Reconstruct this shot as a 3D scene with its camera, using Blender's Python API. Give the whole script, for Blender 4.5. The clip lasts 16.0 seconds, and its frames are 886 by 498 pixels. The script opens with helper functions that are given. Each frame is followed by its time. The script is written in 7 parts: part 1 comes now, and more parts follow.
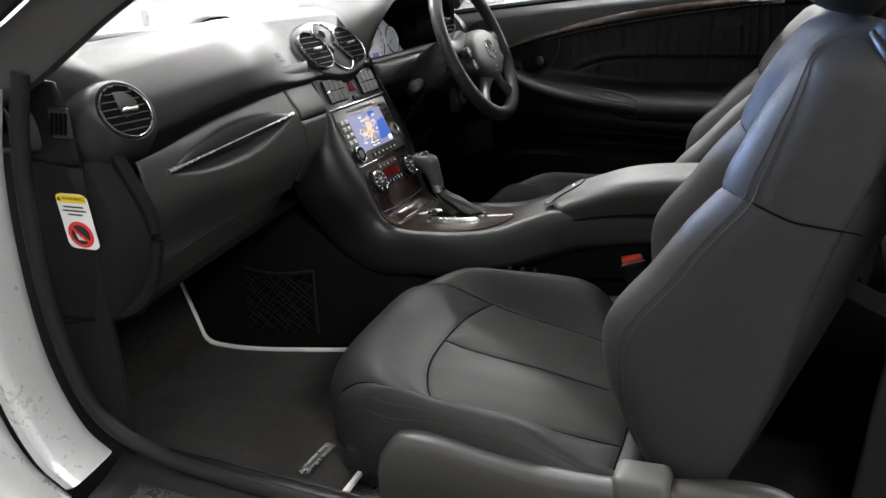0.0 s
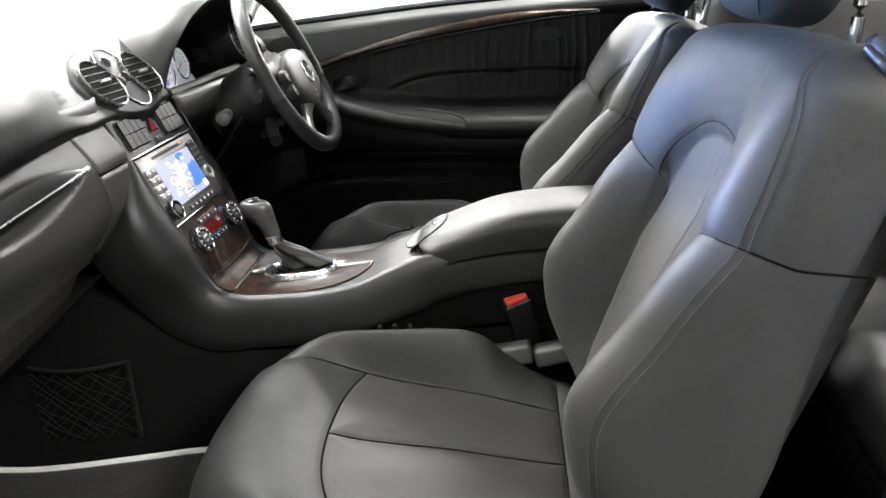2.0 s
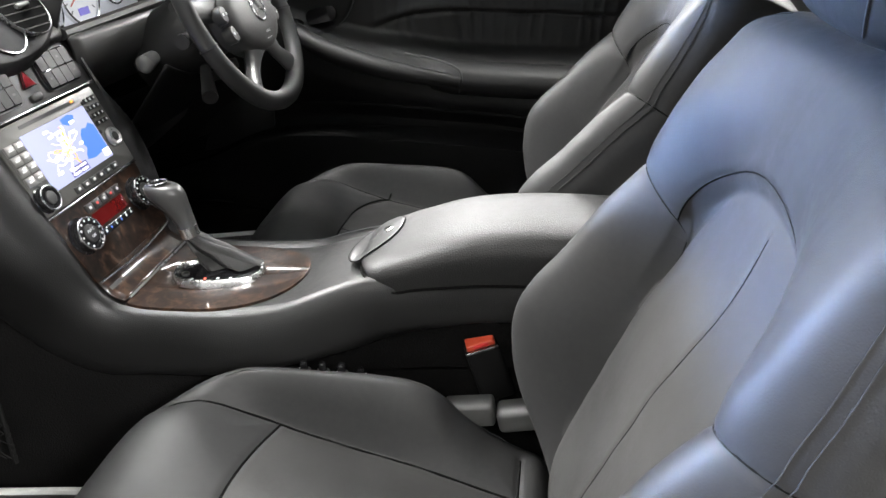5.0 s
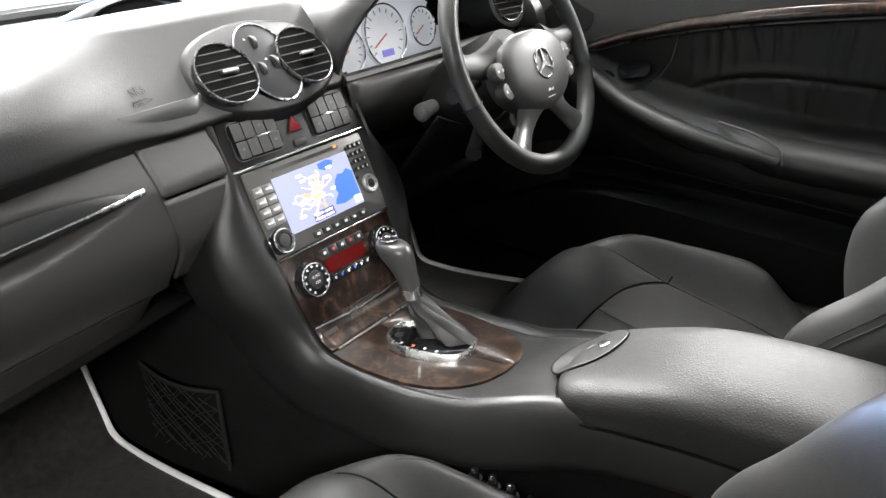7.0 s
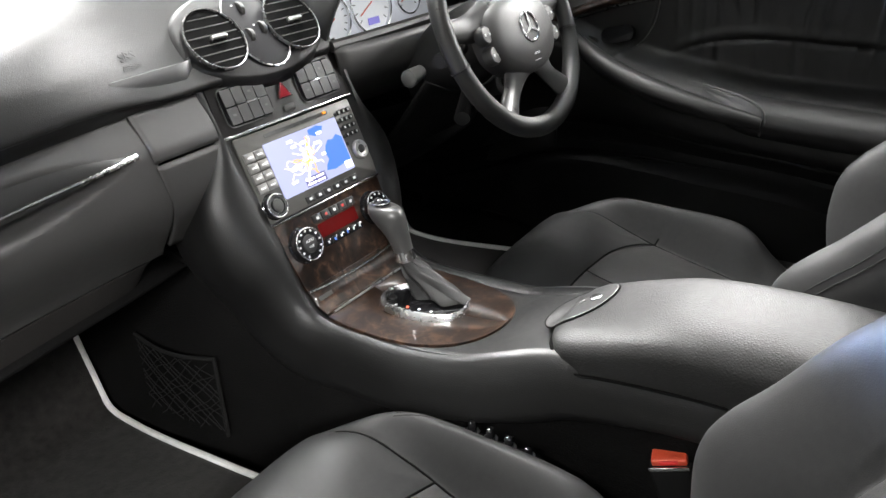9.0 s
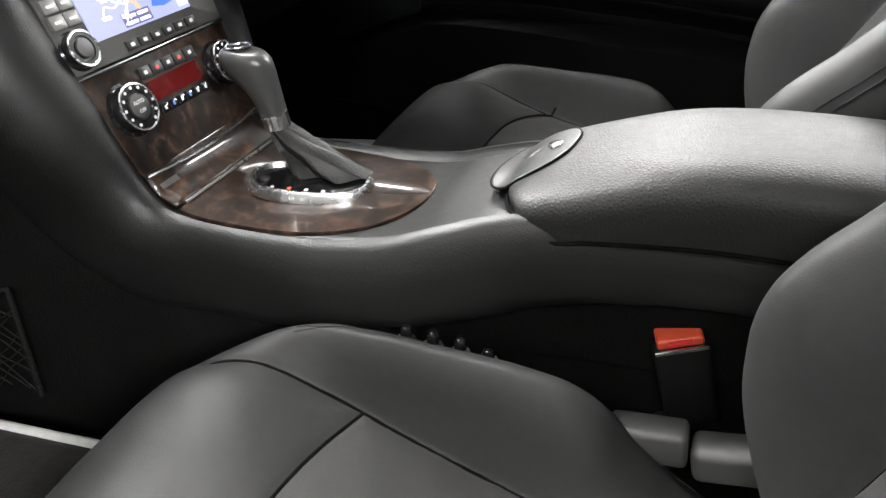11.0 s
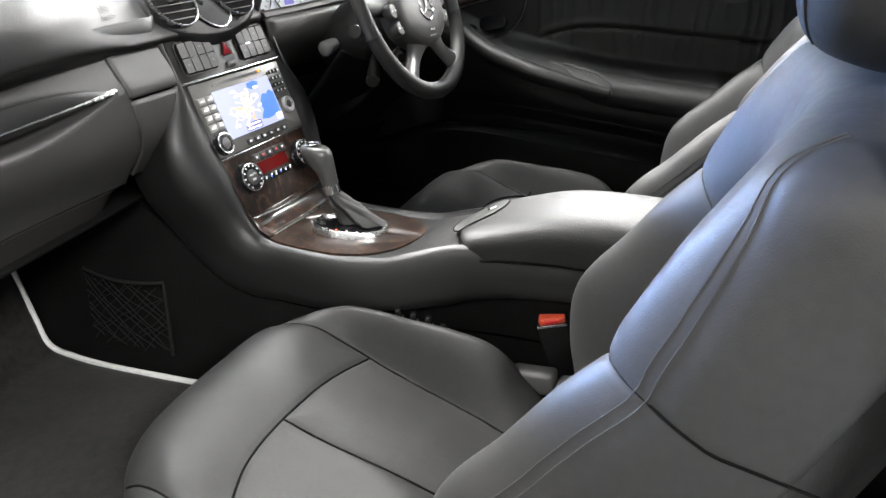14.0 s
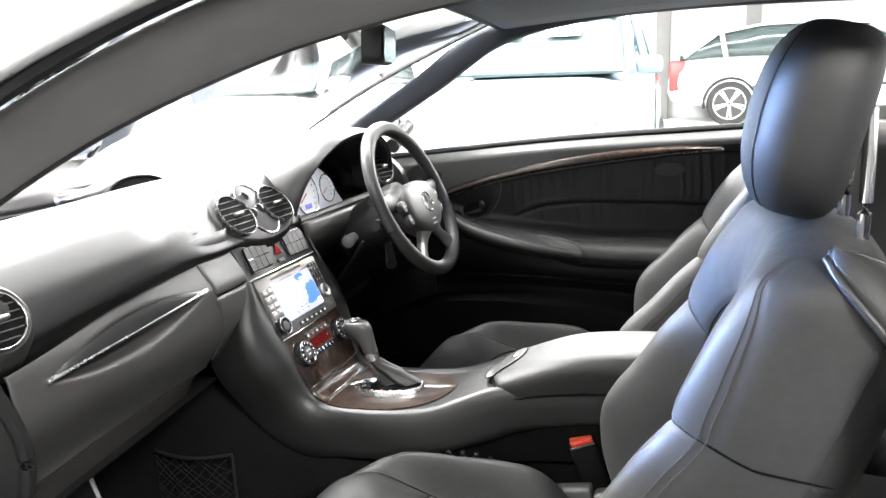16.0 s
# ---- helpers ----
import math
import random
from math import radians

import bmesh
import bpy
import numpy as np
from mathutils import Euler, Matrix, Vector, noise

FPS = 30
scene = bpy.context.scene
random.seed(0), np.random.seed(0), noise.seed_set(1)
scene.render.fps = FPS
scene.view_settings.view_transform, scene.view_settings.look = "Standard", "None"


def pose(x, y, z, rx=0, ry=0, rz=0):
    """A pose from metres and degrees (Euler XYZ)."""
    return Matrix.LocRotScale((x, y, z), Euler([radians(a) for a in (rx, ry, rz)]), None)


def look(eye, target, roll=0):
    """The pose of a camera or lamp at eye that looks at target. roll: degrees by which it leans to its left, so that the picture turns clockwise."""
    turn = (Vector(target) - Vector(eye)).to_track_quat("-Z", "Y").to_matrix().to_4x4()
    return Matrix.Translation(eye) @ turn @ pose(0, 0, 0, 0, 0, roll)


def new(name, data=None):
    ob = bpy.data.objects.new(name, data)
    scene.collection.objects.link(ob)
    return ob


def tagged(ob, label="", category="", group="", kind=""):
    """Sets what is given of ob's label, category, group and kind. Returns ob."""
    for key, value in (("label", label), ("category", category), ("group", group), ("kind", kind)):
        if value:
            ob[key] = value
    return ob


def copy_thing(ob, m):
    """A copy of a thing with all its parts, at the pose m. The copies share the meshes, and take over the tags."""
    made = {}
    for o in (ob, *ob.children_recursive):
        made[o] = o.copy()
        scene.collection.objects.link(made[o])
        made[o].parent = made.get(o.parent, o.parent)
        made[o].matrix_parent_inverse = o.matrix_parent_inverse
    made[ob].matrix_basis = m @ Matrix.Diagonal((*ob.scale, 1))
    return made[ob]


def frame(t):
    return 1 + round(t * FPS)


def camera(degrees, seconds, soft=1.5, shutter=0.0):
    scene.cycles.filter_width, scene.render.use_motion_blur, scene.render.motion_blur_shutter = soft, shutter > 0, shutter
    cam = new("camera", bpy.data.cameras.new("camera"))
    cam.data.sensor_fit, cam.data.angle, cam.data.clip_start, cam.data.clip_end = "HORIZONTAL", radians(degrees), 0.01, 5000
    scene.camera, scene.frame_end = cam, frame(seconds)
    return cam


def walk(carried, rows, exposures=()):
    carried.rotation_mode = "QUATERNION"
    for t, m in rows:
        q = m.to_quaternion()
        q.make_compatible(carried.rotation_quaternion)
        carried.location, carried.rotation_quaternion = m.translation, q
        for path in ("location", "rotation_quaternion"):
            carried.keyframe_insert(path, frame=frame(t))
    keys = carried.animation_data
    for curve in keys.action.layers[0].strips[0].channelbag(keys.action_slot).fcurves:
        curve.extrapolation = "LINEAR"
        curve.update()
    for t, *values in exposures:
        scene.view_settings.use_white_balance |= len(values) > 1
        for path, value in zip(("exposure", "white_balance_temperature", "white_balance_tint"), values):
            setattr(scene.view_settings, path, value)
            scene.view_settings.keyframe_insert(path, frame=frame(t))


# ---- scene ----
cam = camera(59.8, 16.0)
PATH = [
    (0, (0.768, -1.457, 1.188), (0.031, 0.271, 0.503), -1.7),
    (0.5, (0.715, -1.437, 1.195), (0.032, 0.317, 0.518), 1.7),
    (1, (0.645, -1.317, 1.196), (-0.12, 0.42, 0.565), 0.4),
    (1.5, (0.634, -1.271, 1.192), (0.157, 0.542, 0.495), -0.8),
    (2, (0.546, -1.275, 1.19), (0.389, 0.6, 0.511), -1.9),
    (2.5, (0.509, -1.287, 1.181), (0.544, 0.592, 0.496), -2.5),
    (3, (0.507, -1.29, 1.191), (0.631, 0.573, 0.475), -1.3),
    (3.2, (0.509, -1.287, 1.194), (0.66, 0.569, 0.464), -0.4),
    (5.3, (0.643, -0.865, 1.231), (0.258, 0.853, 0.282), 0.5),
    (5.5, (0.653, -0.837, 1.23), (0.159, 0.837, 0.254), 0.0),
    (6, (0.692, -0.771, 1.245), (-0.006, 0.81, 0.237), 1.1),
    (6.5, (0.721, -0.73, 1.259), (-0.205, 0.761, 0.3), 0.1),
    (7, (0.73, -0.707, 1.272), (-0.344, 0.731, 0.39), -0.5),
    (7.5, (0.732, -0.702, 1.277), (-0.348, 0.748, 0.422), -0.6),
    (8, (0.73, -0.704, 1.278), (-0.39, 0.728, 0.443), -0.9),
    (8.5, (0.73, -0.709, 1.275), (-0.387, 0.717, 0.429), -0.6),
    (9, (0.734, -0.734, 1.253), (-0.293, 0.712, 0.329), -1.2),
    (9.5, (0.709, -0.774, 1.224), (-0.163, 0.719, 0.219), -0.1),
    (9.7, (0.682, -0.788, 1.217), (-0.095, 0.764, 0.224), -1.2),
    (11.8, (0.52, -0.545, 0.999), (-0.001, 1.054, -0.084), 3.2),
    (12, (0.543, -0.589, 1.003), (-0.048, 1.018, -0.03), 2.8),
    (12.5, (0.584, -0.744, 1.164), (0.049, 0.838, 0.062), 2.5),
    (13, (0.619, -0.858, 1.209), (0.211, 0.854, 0.26), 2.9),
    (13.5, (0.684, -0.916, 1.225), (0.201, 0.824, 0.366), 0.9),
    (14, (0.803, -1.014, 1.231), (0.073, 0.63, 0.356), 2.7),
    (14.5, (0.791, -1.095, 1.248), (-0.117, 0.476, 0.407), 3.0),
    (15, (0.723, -1.165, 1.25), (-0.16, 0.443, 0.453), 1.9),
    (15.5, (0.715, -1.207, 1.259), (-0.079, 0.518, 0.632), 2.9),
    (16, (0.761, -1.299, 1.283), (0.104, 0.538, 0.845), -1.9),
]
EXPOSURE = [(0, -0.72), (0.5, -0.27), (1.0, 0.0), (2.0, 0.34), (3.0, 0.62), (5.5, 0.42), (7.0, 0.42), (9.0, 0.40), (12.0, 0.24), (12.5, 0.42), (13.0, 0.45), (14.0, 0.50), (15, 0.64), (16.0, 0.80)]
walk(cam, [(t, look(eye, target, roll)) for t, eye, target, roll in PATH], EXPOSURE)
from mathutils import geometry

# ---- world and light ----
world = bpy.data.worlds.new("world")
scene.world = world
world.use_nodes = True
world.node_tree.nodes["Background"].inputs[0].default_value = (0.75, 0.85, 1.0, 1)
world.node_tree.nodes["Background"].inputs[1].default_value = 0.12
GROUND = 0.12


def area(name, m, sx, sy, watts, colour):
    lamp = bpy.data.lights.new(name, "AREA")
    lamp.shape, lamp.size, lamp.size_y, lamp.energy, lamp.color = "RECTANGLE", sx, sy, watts, colour
    ob = new(name, lamp)
    ob.matrix_world = m
    return ob


# ceiling light panels of the showroom, three rows
# watts of the panels, row by row; the front of the hall is the brighter
ROWS_OF_LIGHT = ((-3.4, (40, 25, 60, 400)), (0.9, (1250, 230, 60, 380)), (5.0, (950, 850, 450, 420)))
for ly, row in ROWS_OF_LIGHT:
    for lx, watts in zip((-3.6, -1.2, 1.2, 3.6), row):
        area("ceiling_lamp", pose(lx, ly, 3.60), 1.5, 0.6, watts, (1.0, 0.985, 0.972))
# narrow blue lamp added out of view to tint the passenger's backrest
blue_beam = area("added_blue_lamp", look((-7.7, 1.9, 3.0), (0.72, -0.26, 1.11)), 1.6, 1.6, 36.0, (0.34, 0.54, 1.0))
blue_beam.data.spread = radians(7)

# ---- materials ----


def nodes_of(name):
    m = bpy.data.materials.new(name)
    m.use_nodes = True
    return m, m.node_tree, m.node_tree.nodes["Principled BSDF"]


def material(name, colour, rough=0.5, metal=0.0, grain=0.0, grain_size=900.0, mottle=0.12, mottle_size=9.0, coat=0.0,
             spec=0.5, rough_var=0.08, voronoi=False, sheen=0.0, detail=3.0, wrinkle=0.0):
    """A surface with mottled colour at two scales, uneven gloss and a fine relief."""
    m, tree, bsdf = nodes_of(name)
    n, l = tree.nodes, tree.links
    at = n.new("ShaderNodeTexCoord")
    big, fine = n.new("ShaderNodeTexNoise"), n.new("ShaderNodeTexNoise")
    big.inputs["Scale"].default_value, fine.inputs["Scale"].default_value = mottle_size, mottle_size * 14
    big.inputs["Detail"].default_value = fine.inputs["Detail"].default_value = detail
    for t in (big, fine):
        l.new(at.outputs["Object"], t.inputs["Vector"])
    add = n.new("ShaderNodeMath")
    add.operation = "ADD"
    l.new(big.outputs["Fac"], add.inputs[0])
    l.new(fine.outputs["Fac"], add.inputs[1])
    ramp = n.new("ShaderNodeMapRange")
    ramp.inputs[1].default_value, ramp.inputs[2].default_value = 0.6, 1.4
    ramp.inputs[3].default_value, ramp.inputs[4].default_value = 1 - mottle, 1 + mottle
    l.new(add.outputs[0], ramp.inputs[0])
    mix = n.new("ShaderNodeVectorMath")
    mix.operation = "SCALE"
    mix.inputs[0].default_value = colour
    l.new(ramp.outputs[0], mix.inputs["Scale"])
    l.new(mix.outputs[0], bsdf.inputs["Base Color"])
    rr = n.new("ShaderNodeMapRange")
    rr.inputs[1].default_value, rr.inputs[2].default_value = 0.6, 1.4
    rr.inputs[3].default_value, rr.inputs[4].default_value = max(0.02, rough - rough_var), min(1, rough + rough_var)
    l.new(add.outputs[0], rr.inputs[0])
    l.new(rr.outputs[0], bsdf.inputs["Roughness"])
    bsdf.inputs["Metallic"].default_value = metal
    bsdf.inputs["Specular IOR Level"].default_value = spec
    bsdf.inputs["Coat Weight"].default_value = coat
    bsdf.inputs["Coat Roughness"].default_value = 0.04
    if sheen:
        bsdf.inputs["Sheen Weight"].default_value = sheen
    if grain:
        if voronoi:
            g = n.new("ShaderNodeTexVoronoi")
            g.feature = "DISTANCE_TO_EDGE"
            out = g.outputs["Distance"]
        else:
            g = n.new("ShaderNodeTexNoise")
            g.inputs["Detail"].default_value = 2
            out = g.outputs["Fac"]
        g.inputs["Scale"].default_value = grain_size
        l.new(at.outputs["Object"], g.inputs["Vector"])
        if wrinkle:
            # slack folds of the hide, far larger than its grain
            fold = n.new("ShaderNodeTexNoise")
            fold.inputs["Scale"].default_value, fold.inputs["Detail"].default_value, fold.inputs["Distortion"].default_value = 26, 3, 1.6
            l.new(at.outputs["Object"], fold.inputs["Vector"])
            both = n.new("ShaderNodeMath")
            both.operation = "MULTIPLY_ADD"
            both.inputs[1].default_value = wrinkle
            l.new(fold.outputs["Fac"], both.inputs[0])
            l.new(out, both.inputs[2])
            out = both.outputs[0]
        b = n.new("ShaderNodeBump")
        b.inputs["Strength"].default_value, b.inputs["Distance"].default_value = grain, 0.001
        l.new(out, b.inputs["Height"])
        l.new(b.outputs[0], bsdf.inputs["Normal"])
    return m


def glowing(name, colour, strength):
    m, tree, bsdf = nodes_of(name)
    bsdf.inputs["Base Color"].default_value = (0.01, 0.01, 0.01, 1)
    bsdf.inputs["Emission Color"].default_value = (*colour, 1)
    bsdf.inputs["Emission Strength"].default_value = strength
    return m


def glass_material(name, tint=(0.95, 0.98, 0.97)):
    m, tree, bsdf = nodes_of(name)
    n, l = tree.nodes, tree.links
    clear, gloss, mix, fres = n.new("ShaderNodeBsdfTransparent"), n.new("ShaderNodeBsdfGlossy"), n.new("ShaderNodeMixShader"), n.new("ShaderNodeFresnel")
    clear.inputs[0].default_value = (*tint, 1)
    gloss.inputs["Roughness"].default_value = 0.02
    fres.inputs[0].default_value = 1.04
    l.new(fres.outputs[0], mix.inputs[0])
    l.new(clear.outputs[0], mix.inputs[1])
    l.new(gloss.outputs[0], mix.inputs[2])
    l.new(mix.outputs[0], n["Material Output"].inputs[0])
    return m


def wood_material(name):
    """Dark burr wood under clear lacquer."""
    m, tree, bsdf = nodes_of(name)
    n, l = tree.nodes, tree.links
    at = n.new("ShaderNodeTexCoord")
    warp = n.new("ShaderNodeTexNoise")
    warp.inputs["Scale"].default_value, warp.inputs["Detail"].default_value, warp.inputs["Distortion"].default_value = 24, 8, 2.6
    l.new(at.outputs["Object"], warp.inputs["Vector"])
    fine = n.new("ShaderNodeTexNoise")
    fine.inputs["Scale"].default_value, fine.inputs["Detail"].default_value, fine.inputs["Distortion"].default_value = 70, 4, 1.0
    l.new(at.outputs["Object"], fine.inputs["Vector"])
    mixf = n.new("ShaderNodeMix")
    mixf.inputs[0].default_value = 0.35
    l.new(warp.outputs["Fac"], mixf.inputs[2])
    l.new(fine.outputs["Fac"], mixf.inputs[3])
    ramp = n.new("ShaderNodeValToRGB")
    e = ramp.color_ramp.elements
    e[0].position, e[0].color = 0.36, (0.003, 0.002, 0.0016, 1)
    e[1].position, e[1].color = 0.70, (0.085, 0.047, 0.029, 1)
    mid = e.new(0.5)
    mid.color = (0.018, 0.0095, 0.006, 1)
    l.new(mixf.outputs[0], ramp.inputs[0])
    l.new(ramp.outputs[0], bsdf.inputs["Base Color"])
    bsdf.inputs["Roughness"].default_value = 0.34
    bsdf.inputs["Specular IOR Level"].default_value = 0.25
    bsdf.inputs["Coat Weight"].default_value, bsdf.inputs["Coat Roughness"].default_value = 0.55, 0.04
    return m


LEATHER = material("black_leather", (0.0255, 0.0256, 0.0256), 0.54, grain=0.13, grain_size=460, voronoi=True, mottle=0.18, spec=0.24, wrinkle=1.1)
INSERT = material("matt_leather_insert", (0.0290, 0.0287, 0.0282), 0.56, grain=0.20, grain_size=620, voronoi=True, mottle=0.22, mottle_size=14, spec=0.24, wrinkle=1.3)
SEAM = material("sunk_seam", (0.004, 0.004, 0.004), 0.9, mottle=0.1, spec=0.05)
ARM_LEATHER = material("worn_armrest_leather", (0.014, 0.014, 0.0137), 0.47, grain=0.55, grain_size=300, voronoi=True, mottle=0.16, spec=0.26, wrinkle=0.4)
LEATHER_WORN = material("black_leather_perforated", (0.036, 0.036, 0.035), 0.48, grain=0.35, grain_size=560, voronoi=True, mottle=0.16)
WHEEL_LEATHER = material("smooth_wheel_leather", (0.046, 0.046, 0.0452), 0.33, grain=0.12, grain_size=420, voronoi=True, mottle=0.12, spec=0.6)
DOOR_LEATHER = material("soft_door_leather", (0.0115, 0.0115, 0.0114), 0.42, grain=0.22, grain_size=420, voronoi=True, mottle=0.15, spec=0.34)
# shoulder vinyl, lightened so its colour carries the light from the window above
DOOR_TOP = material("lightened_door_vinyl", (0.078, 0.078, 0.0768), 0.36, grain=0.25, grain_size=430, voronoi=True, mottle=0.10, spec=0.6)
KEY_METAL = material("bright_key_metal", (0.9, 0.9, 0.9), 0.42, metal=1.0, mottle=0.04)
GATE = material("polished_gate_metal", (0.82, 0.82, 0.82), 0.26, metal=1.0, mottle=0.05, rough_var=0.06)
DASH = material("soft_dash_vinyl", (0.013, 0.013, 0.013), 0.42, grain=0.26, grain_size=430, voronoi=True, mottle=0.10, spec=0.42)
TRIM = material("grey_black_trim", (0.035, 0.0343, 0.0334), 0.42, grain=0.2, grain_size=700, voronoi=True, mottle=0.08)
FLANK = material("black_console_vinyl", (0.0065, 0.0065, 0.0064), 0.44, grain=0.3, grain_size=400, voronoi=True, mottle=0.1, spec=0.44)
PLASTIC = material("black_plastic", (0.014, 0.014, 0.014), 0.45, grain=0.15, grain_size=800, mottle=0.1)
MATTE = material("matte_black_panel", (0.009, 0.009, 0.009), 0.6, grain=0.2, grain_size=600, mottle=0.15, spec=0.10)
PLASTIC_GREY = material("charcoal_plastic", (0.055, 0.055, 0.053), 0.42, grain=0.15, grain_size=800, mottle=0.1)
SATIN_BLACK = material("satin_black_panel", (0.011, 0.010, 0.010), 0.34, mottle=0.1, rough_var=0.06, spec=0.4)
PLATE_BLACK = material("satin_plate_black", (0.012, 0.012, 0.014), 0.50, mottle=0.08, spec=0.22)
GLOSS_BLACK = material("piano_black", (0.010, 0.010, 0.011), 0.12, coat=0.6, mottle=0.05, rough_var=0.03)
CARPET = material("black_carpet", (0.0060, 0.0059, 0.0058), 0.95, grain=1.0, grain_size=420, mottle=0.3, mottle_size=14, spec=0.03)
MAT_PILE = material("charcoal_mat_pile", (0.0175, 0.0165, 0.0157), 0.95, grain=1.0, grain_size=380, mottle=0.62, mottle_size=5, spec=0.1, sheen=0.1)
PIPING = material("light_grey_piping", (0.72, 0.72, 0.70), 0.75, grain=0.7, grain_size=500, mottle=0.15, mottle_size=60)
CHROME = material("chrome", (0.80, 0.80, 0.80), 0.18, metal=1.0, mottle=0.05, rough_var=0.04)
SATIN = material("satin_silver", (0.42, 0.42, 0.41), 0.30, metal=0.9, mottle=0.06)
SILVER_PAINT = material("silver_car_paint", (0.68, 0.69, 0.69), 0.32, metal=0.35, coat=0.8, mottle=0.04)
RUBBER = material("black_rubber_seal", (0.012, 0.012, 0.0125), 0.55, grain=0.2, grain_size=300, mottle=0.15, spec=0.22)
WOOD = wood_material("burr_wood")
DEEP_RED = material("dark_red_plastic", (0.34, 0.02, 0.03), 0.3, mottle=0.08)
RED = material("red_plastic", (0.58, 0.075, 0.035), 0.35, mottle=0.08)
BUTTON = material("button_grey", (0.020, 0.020, 0.020), 0.38, mottle=0.08, mottle_size=60)
LEGEND = material("pale_legend", (0.62, 0.63, 0.63), 0.5, mottle=0.05)
STITCH = material("dark_thread", (0.022, 0.022, 0.0215), 0.9, mottle=0.2, mottle_size=200)
GLASS = glass_material("clear_glass")
HEADLINER = material("dark_headliner", (0.045, 0.05, 0.06), 0.9, grain=0.5, grain_size=500, mottle=0.1)
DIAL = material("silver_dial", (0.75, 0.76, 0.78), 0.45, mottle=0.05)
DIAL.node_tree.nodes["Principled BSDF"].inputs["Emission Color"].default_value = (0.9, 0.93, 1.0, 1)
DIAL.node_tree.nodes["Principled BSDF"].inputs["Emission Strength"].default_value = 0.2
VENT_RING = material("dark_satin_ring", (0.42, 0.42, 0.415), 0.26, metal=0.8, mottle=0.06)
FELT = material("grey_felt", (0.019, 0.0178, 0.017), 0.95, grain=0.8, grain_size=300, mottle=0.2, mottle_size=30, spec=0.1)
# dark colour for the wall behind the camera, so it bounces little light
LOW_BOUNCE_WALL = material("low_bounce_wall", (0.13, 0.13, 0.13), 0.7, mottle=0.04, grain=0.1, grain_size=200)
WALL = material("white_wall_paint", (0.80, 0.80, 0.79), 0.7, mottle=0.03, grain=0.1, grain_size=200)
FLOOR = material("grey_showroom_tile", (0.15, 0.15, 0.147), 0.25, mottle=0.08, mottle_size=2)

# ---- mesh helpers ----
ORIGIN = {}


def finish(me, smooth=True, sharp=0.7):
    bm = bmesh.new()
    bm.from_mesh(me)
    bmesh.ops.recalc_face_normals(bm, faces=bm.faces)
    for f in bm.faces:
        f.smooth = smooth
    if smooth:
        for e in bm.edges:
            if len(e.link_faces) == 2 and e.calc_face_angle(0) > sharp:
                e.smooth = False
    bm.to_mesh(me)
    bm.free()


def part(name, me, material, parent=None, label="", sharp=0.7, smooth=True, thick=0.0):
    """One mesh object in world coordinates, under a thing or a part."""
    if not isinstance(me, bpy.types.Mesh):
        data = bpy.data.meshes.new(name)
        if isinstance(me, bmesh.types.BMesh):
            me.to_mesh(data)
            me.free()
        else:
            data.from_pydata([tuple(v) for v in me[0]], [], me[1])
        me = data
    finish(me, smooth, sharp)
    me.materials.append(material)
    ob = new(name, me)
    if thick:
        s = ob.modifiers.new("thickness", "SOLIDIFY")
        s.thickness, s.offset = thick, 0
    if parent is not None:
        o = ORIGIN[parent]
        me.transform(Matrix.Translation(-o))
        ob.parent = parent
        ORIGIN[ob] = o
    if label:
        ob["label"] = label
    return ob


def thing(name, base, label, category, group="", kind=""):
    ob = new(name)
    ob.empty_display_size = 0.05
    ob.location = base
    ORIGIN[ob] = Vector(base)
    return tagged(ob, label, category, group, kind)


def solo(name, me, material, base, label, category, group="", kind="", sharp=0.7, smooth=True, thick=0.0):
    """A thing of one mesh, with its origin at base."""
    ob = part(name, me, material, sharp=sharp, smooth=smooth, thick=thick)
    ob.data.transform(Matrix.Translation(-Vector(base)))
    ob.location = base
    return tagged(ob, label, category, group, kind)


def grid(f, nu, nv, closed=False):
    """Faces over f(u, v), u and v from 0 to 1; closed: u runs round."""
    cols = nu if closed else nu + 1
    verts = [f(i / nu, j / nv) for j in range(nv + 1) for i in range(cols)]
    faces = []
    for j in range(nv):
        for i in range(nu):
            a, b = j * cols + i, j * cols + (i + 1) % cols
            faces.append((a, b, b + cols, a + cols))
    return verts, faces


def loft(rings, caps=True, closed=True):
    """Skin through rings of equally many points."""
    n = len(rings[0])
    verts = [p for r in rings for p in r]
    faces = []
    for k in range(len(rings) - 1):
        for i in range(n if closed else n - 1):
            a, b = k * n + i, k * n + (i + 1) % n
            faces.append((a, b, b + n, a + n))
    if caps and closed:
        faces.append(tuple(range(n))[::-1])
        faces.append(tuple((len(rings) - 1) * n + i for i in range(n)))
    return verts, faces


def join(*parts):
    verts, faces = [], []
    for v, f in parts:
        k = len(verts)
        verts += [tuple(p) for p in v]
        faces += [tuple(i + k for i in q) for q in f]
    return verts, faces


def smooth_path(points, steps=8, closed=False):
    """Catmull-Rom through points of any dimension."""
    p = [np.array(q, float) for q in points]
    n, out = len(p), []
    for i in range(n if closed else n - 1):
        a = p[(i - 1) % n] if closed or i else 2 * p[0] - p[1]
        b, c = p[i], p[(i + 1) % n]
        d = p[(i + 2) % n] if closed or i + 2 < n else 2 * p[-1] - p[-2]
        for k in range(steps):
            t = k / steps
            out.append(0.5 * (2 * b + (c - a) * t + (2 * a - 5 * b + 4 * c - d) * t * t + (3 * b - a - 3 * c + d) * t ** 3))
    if not closed:
        out.append(p[-1])
    return out


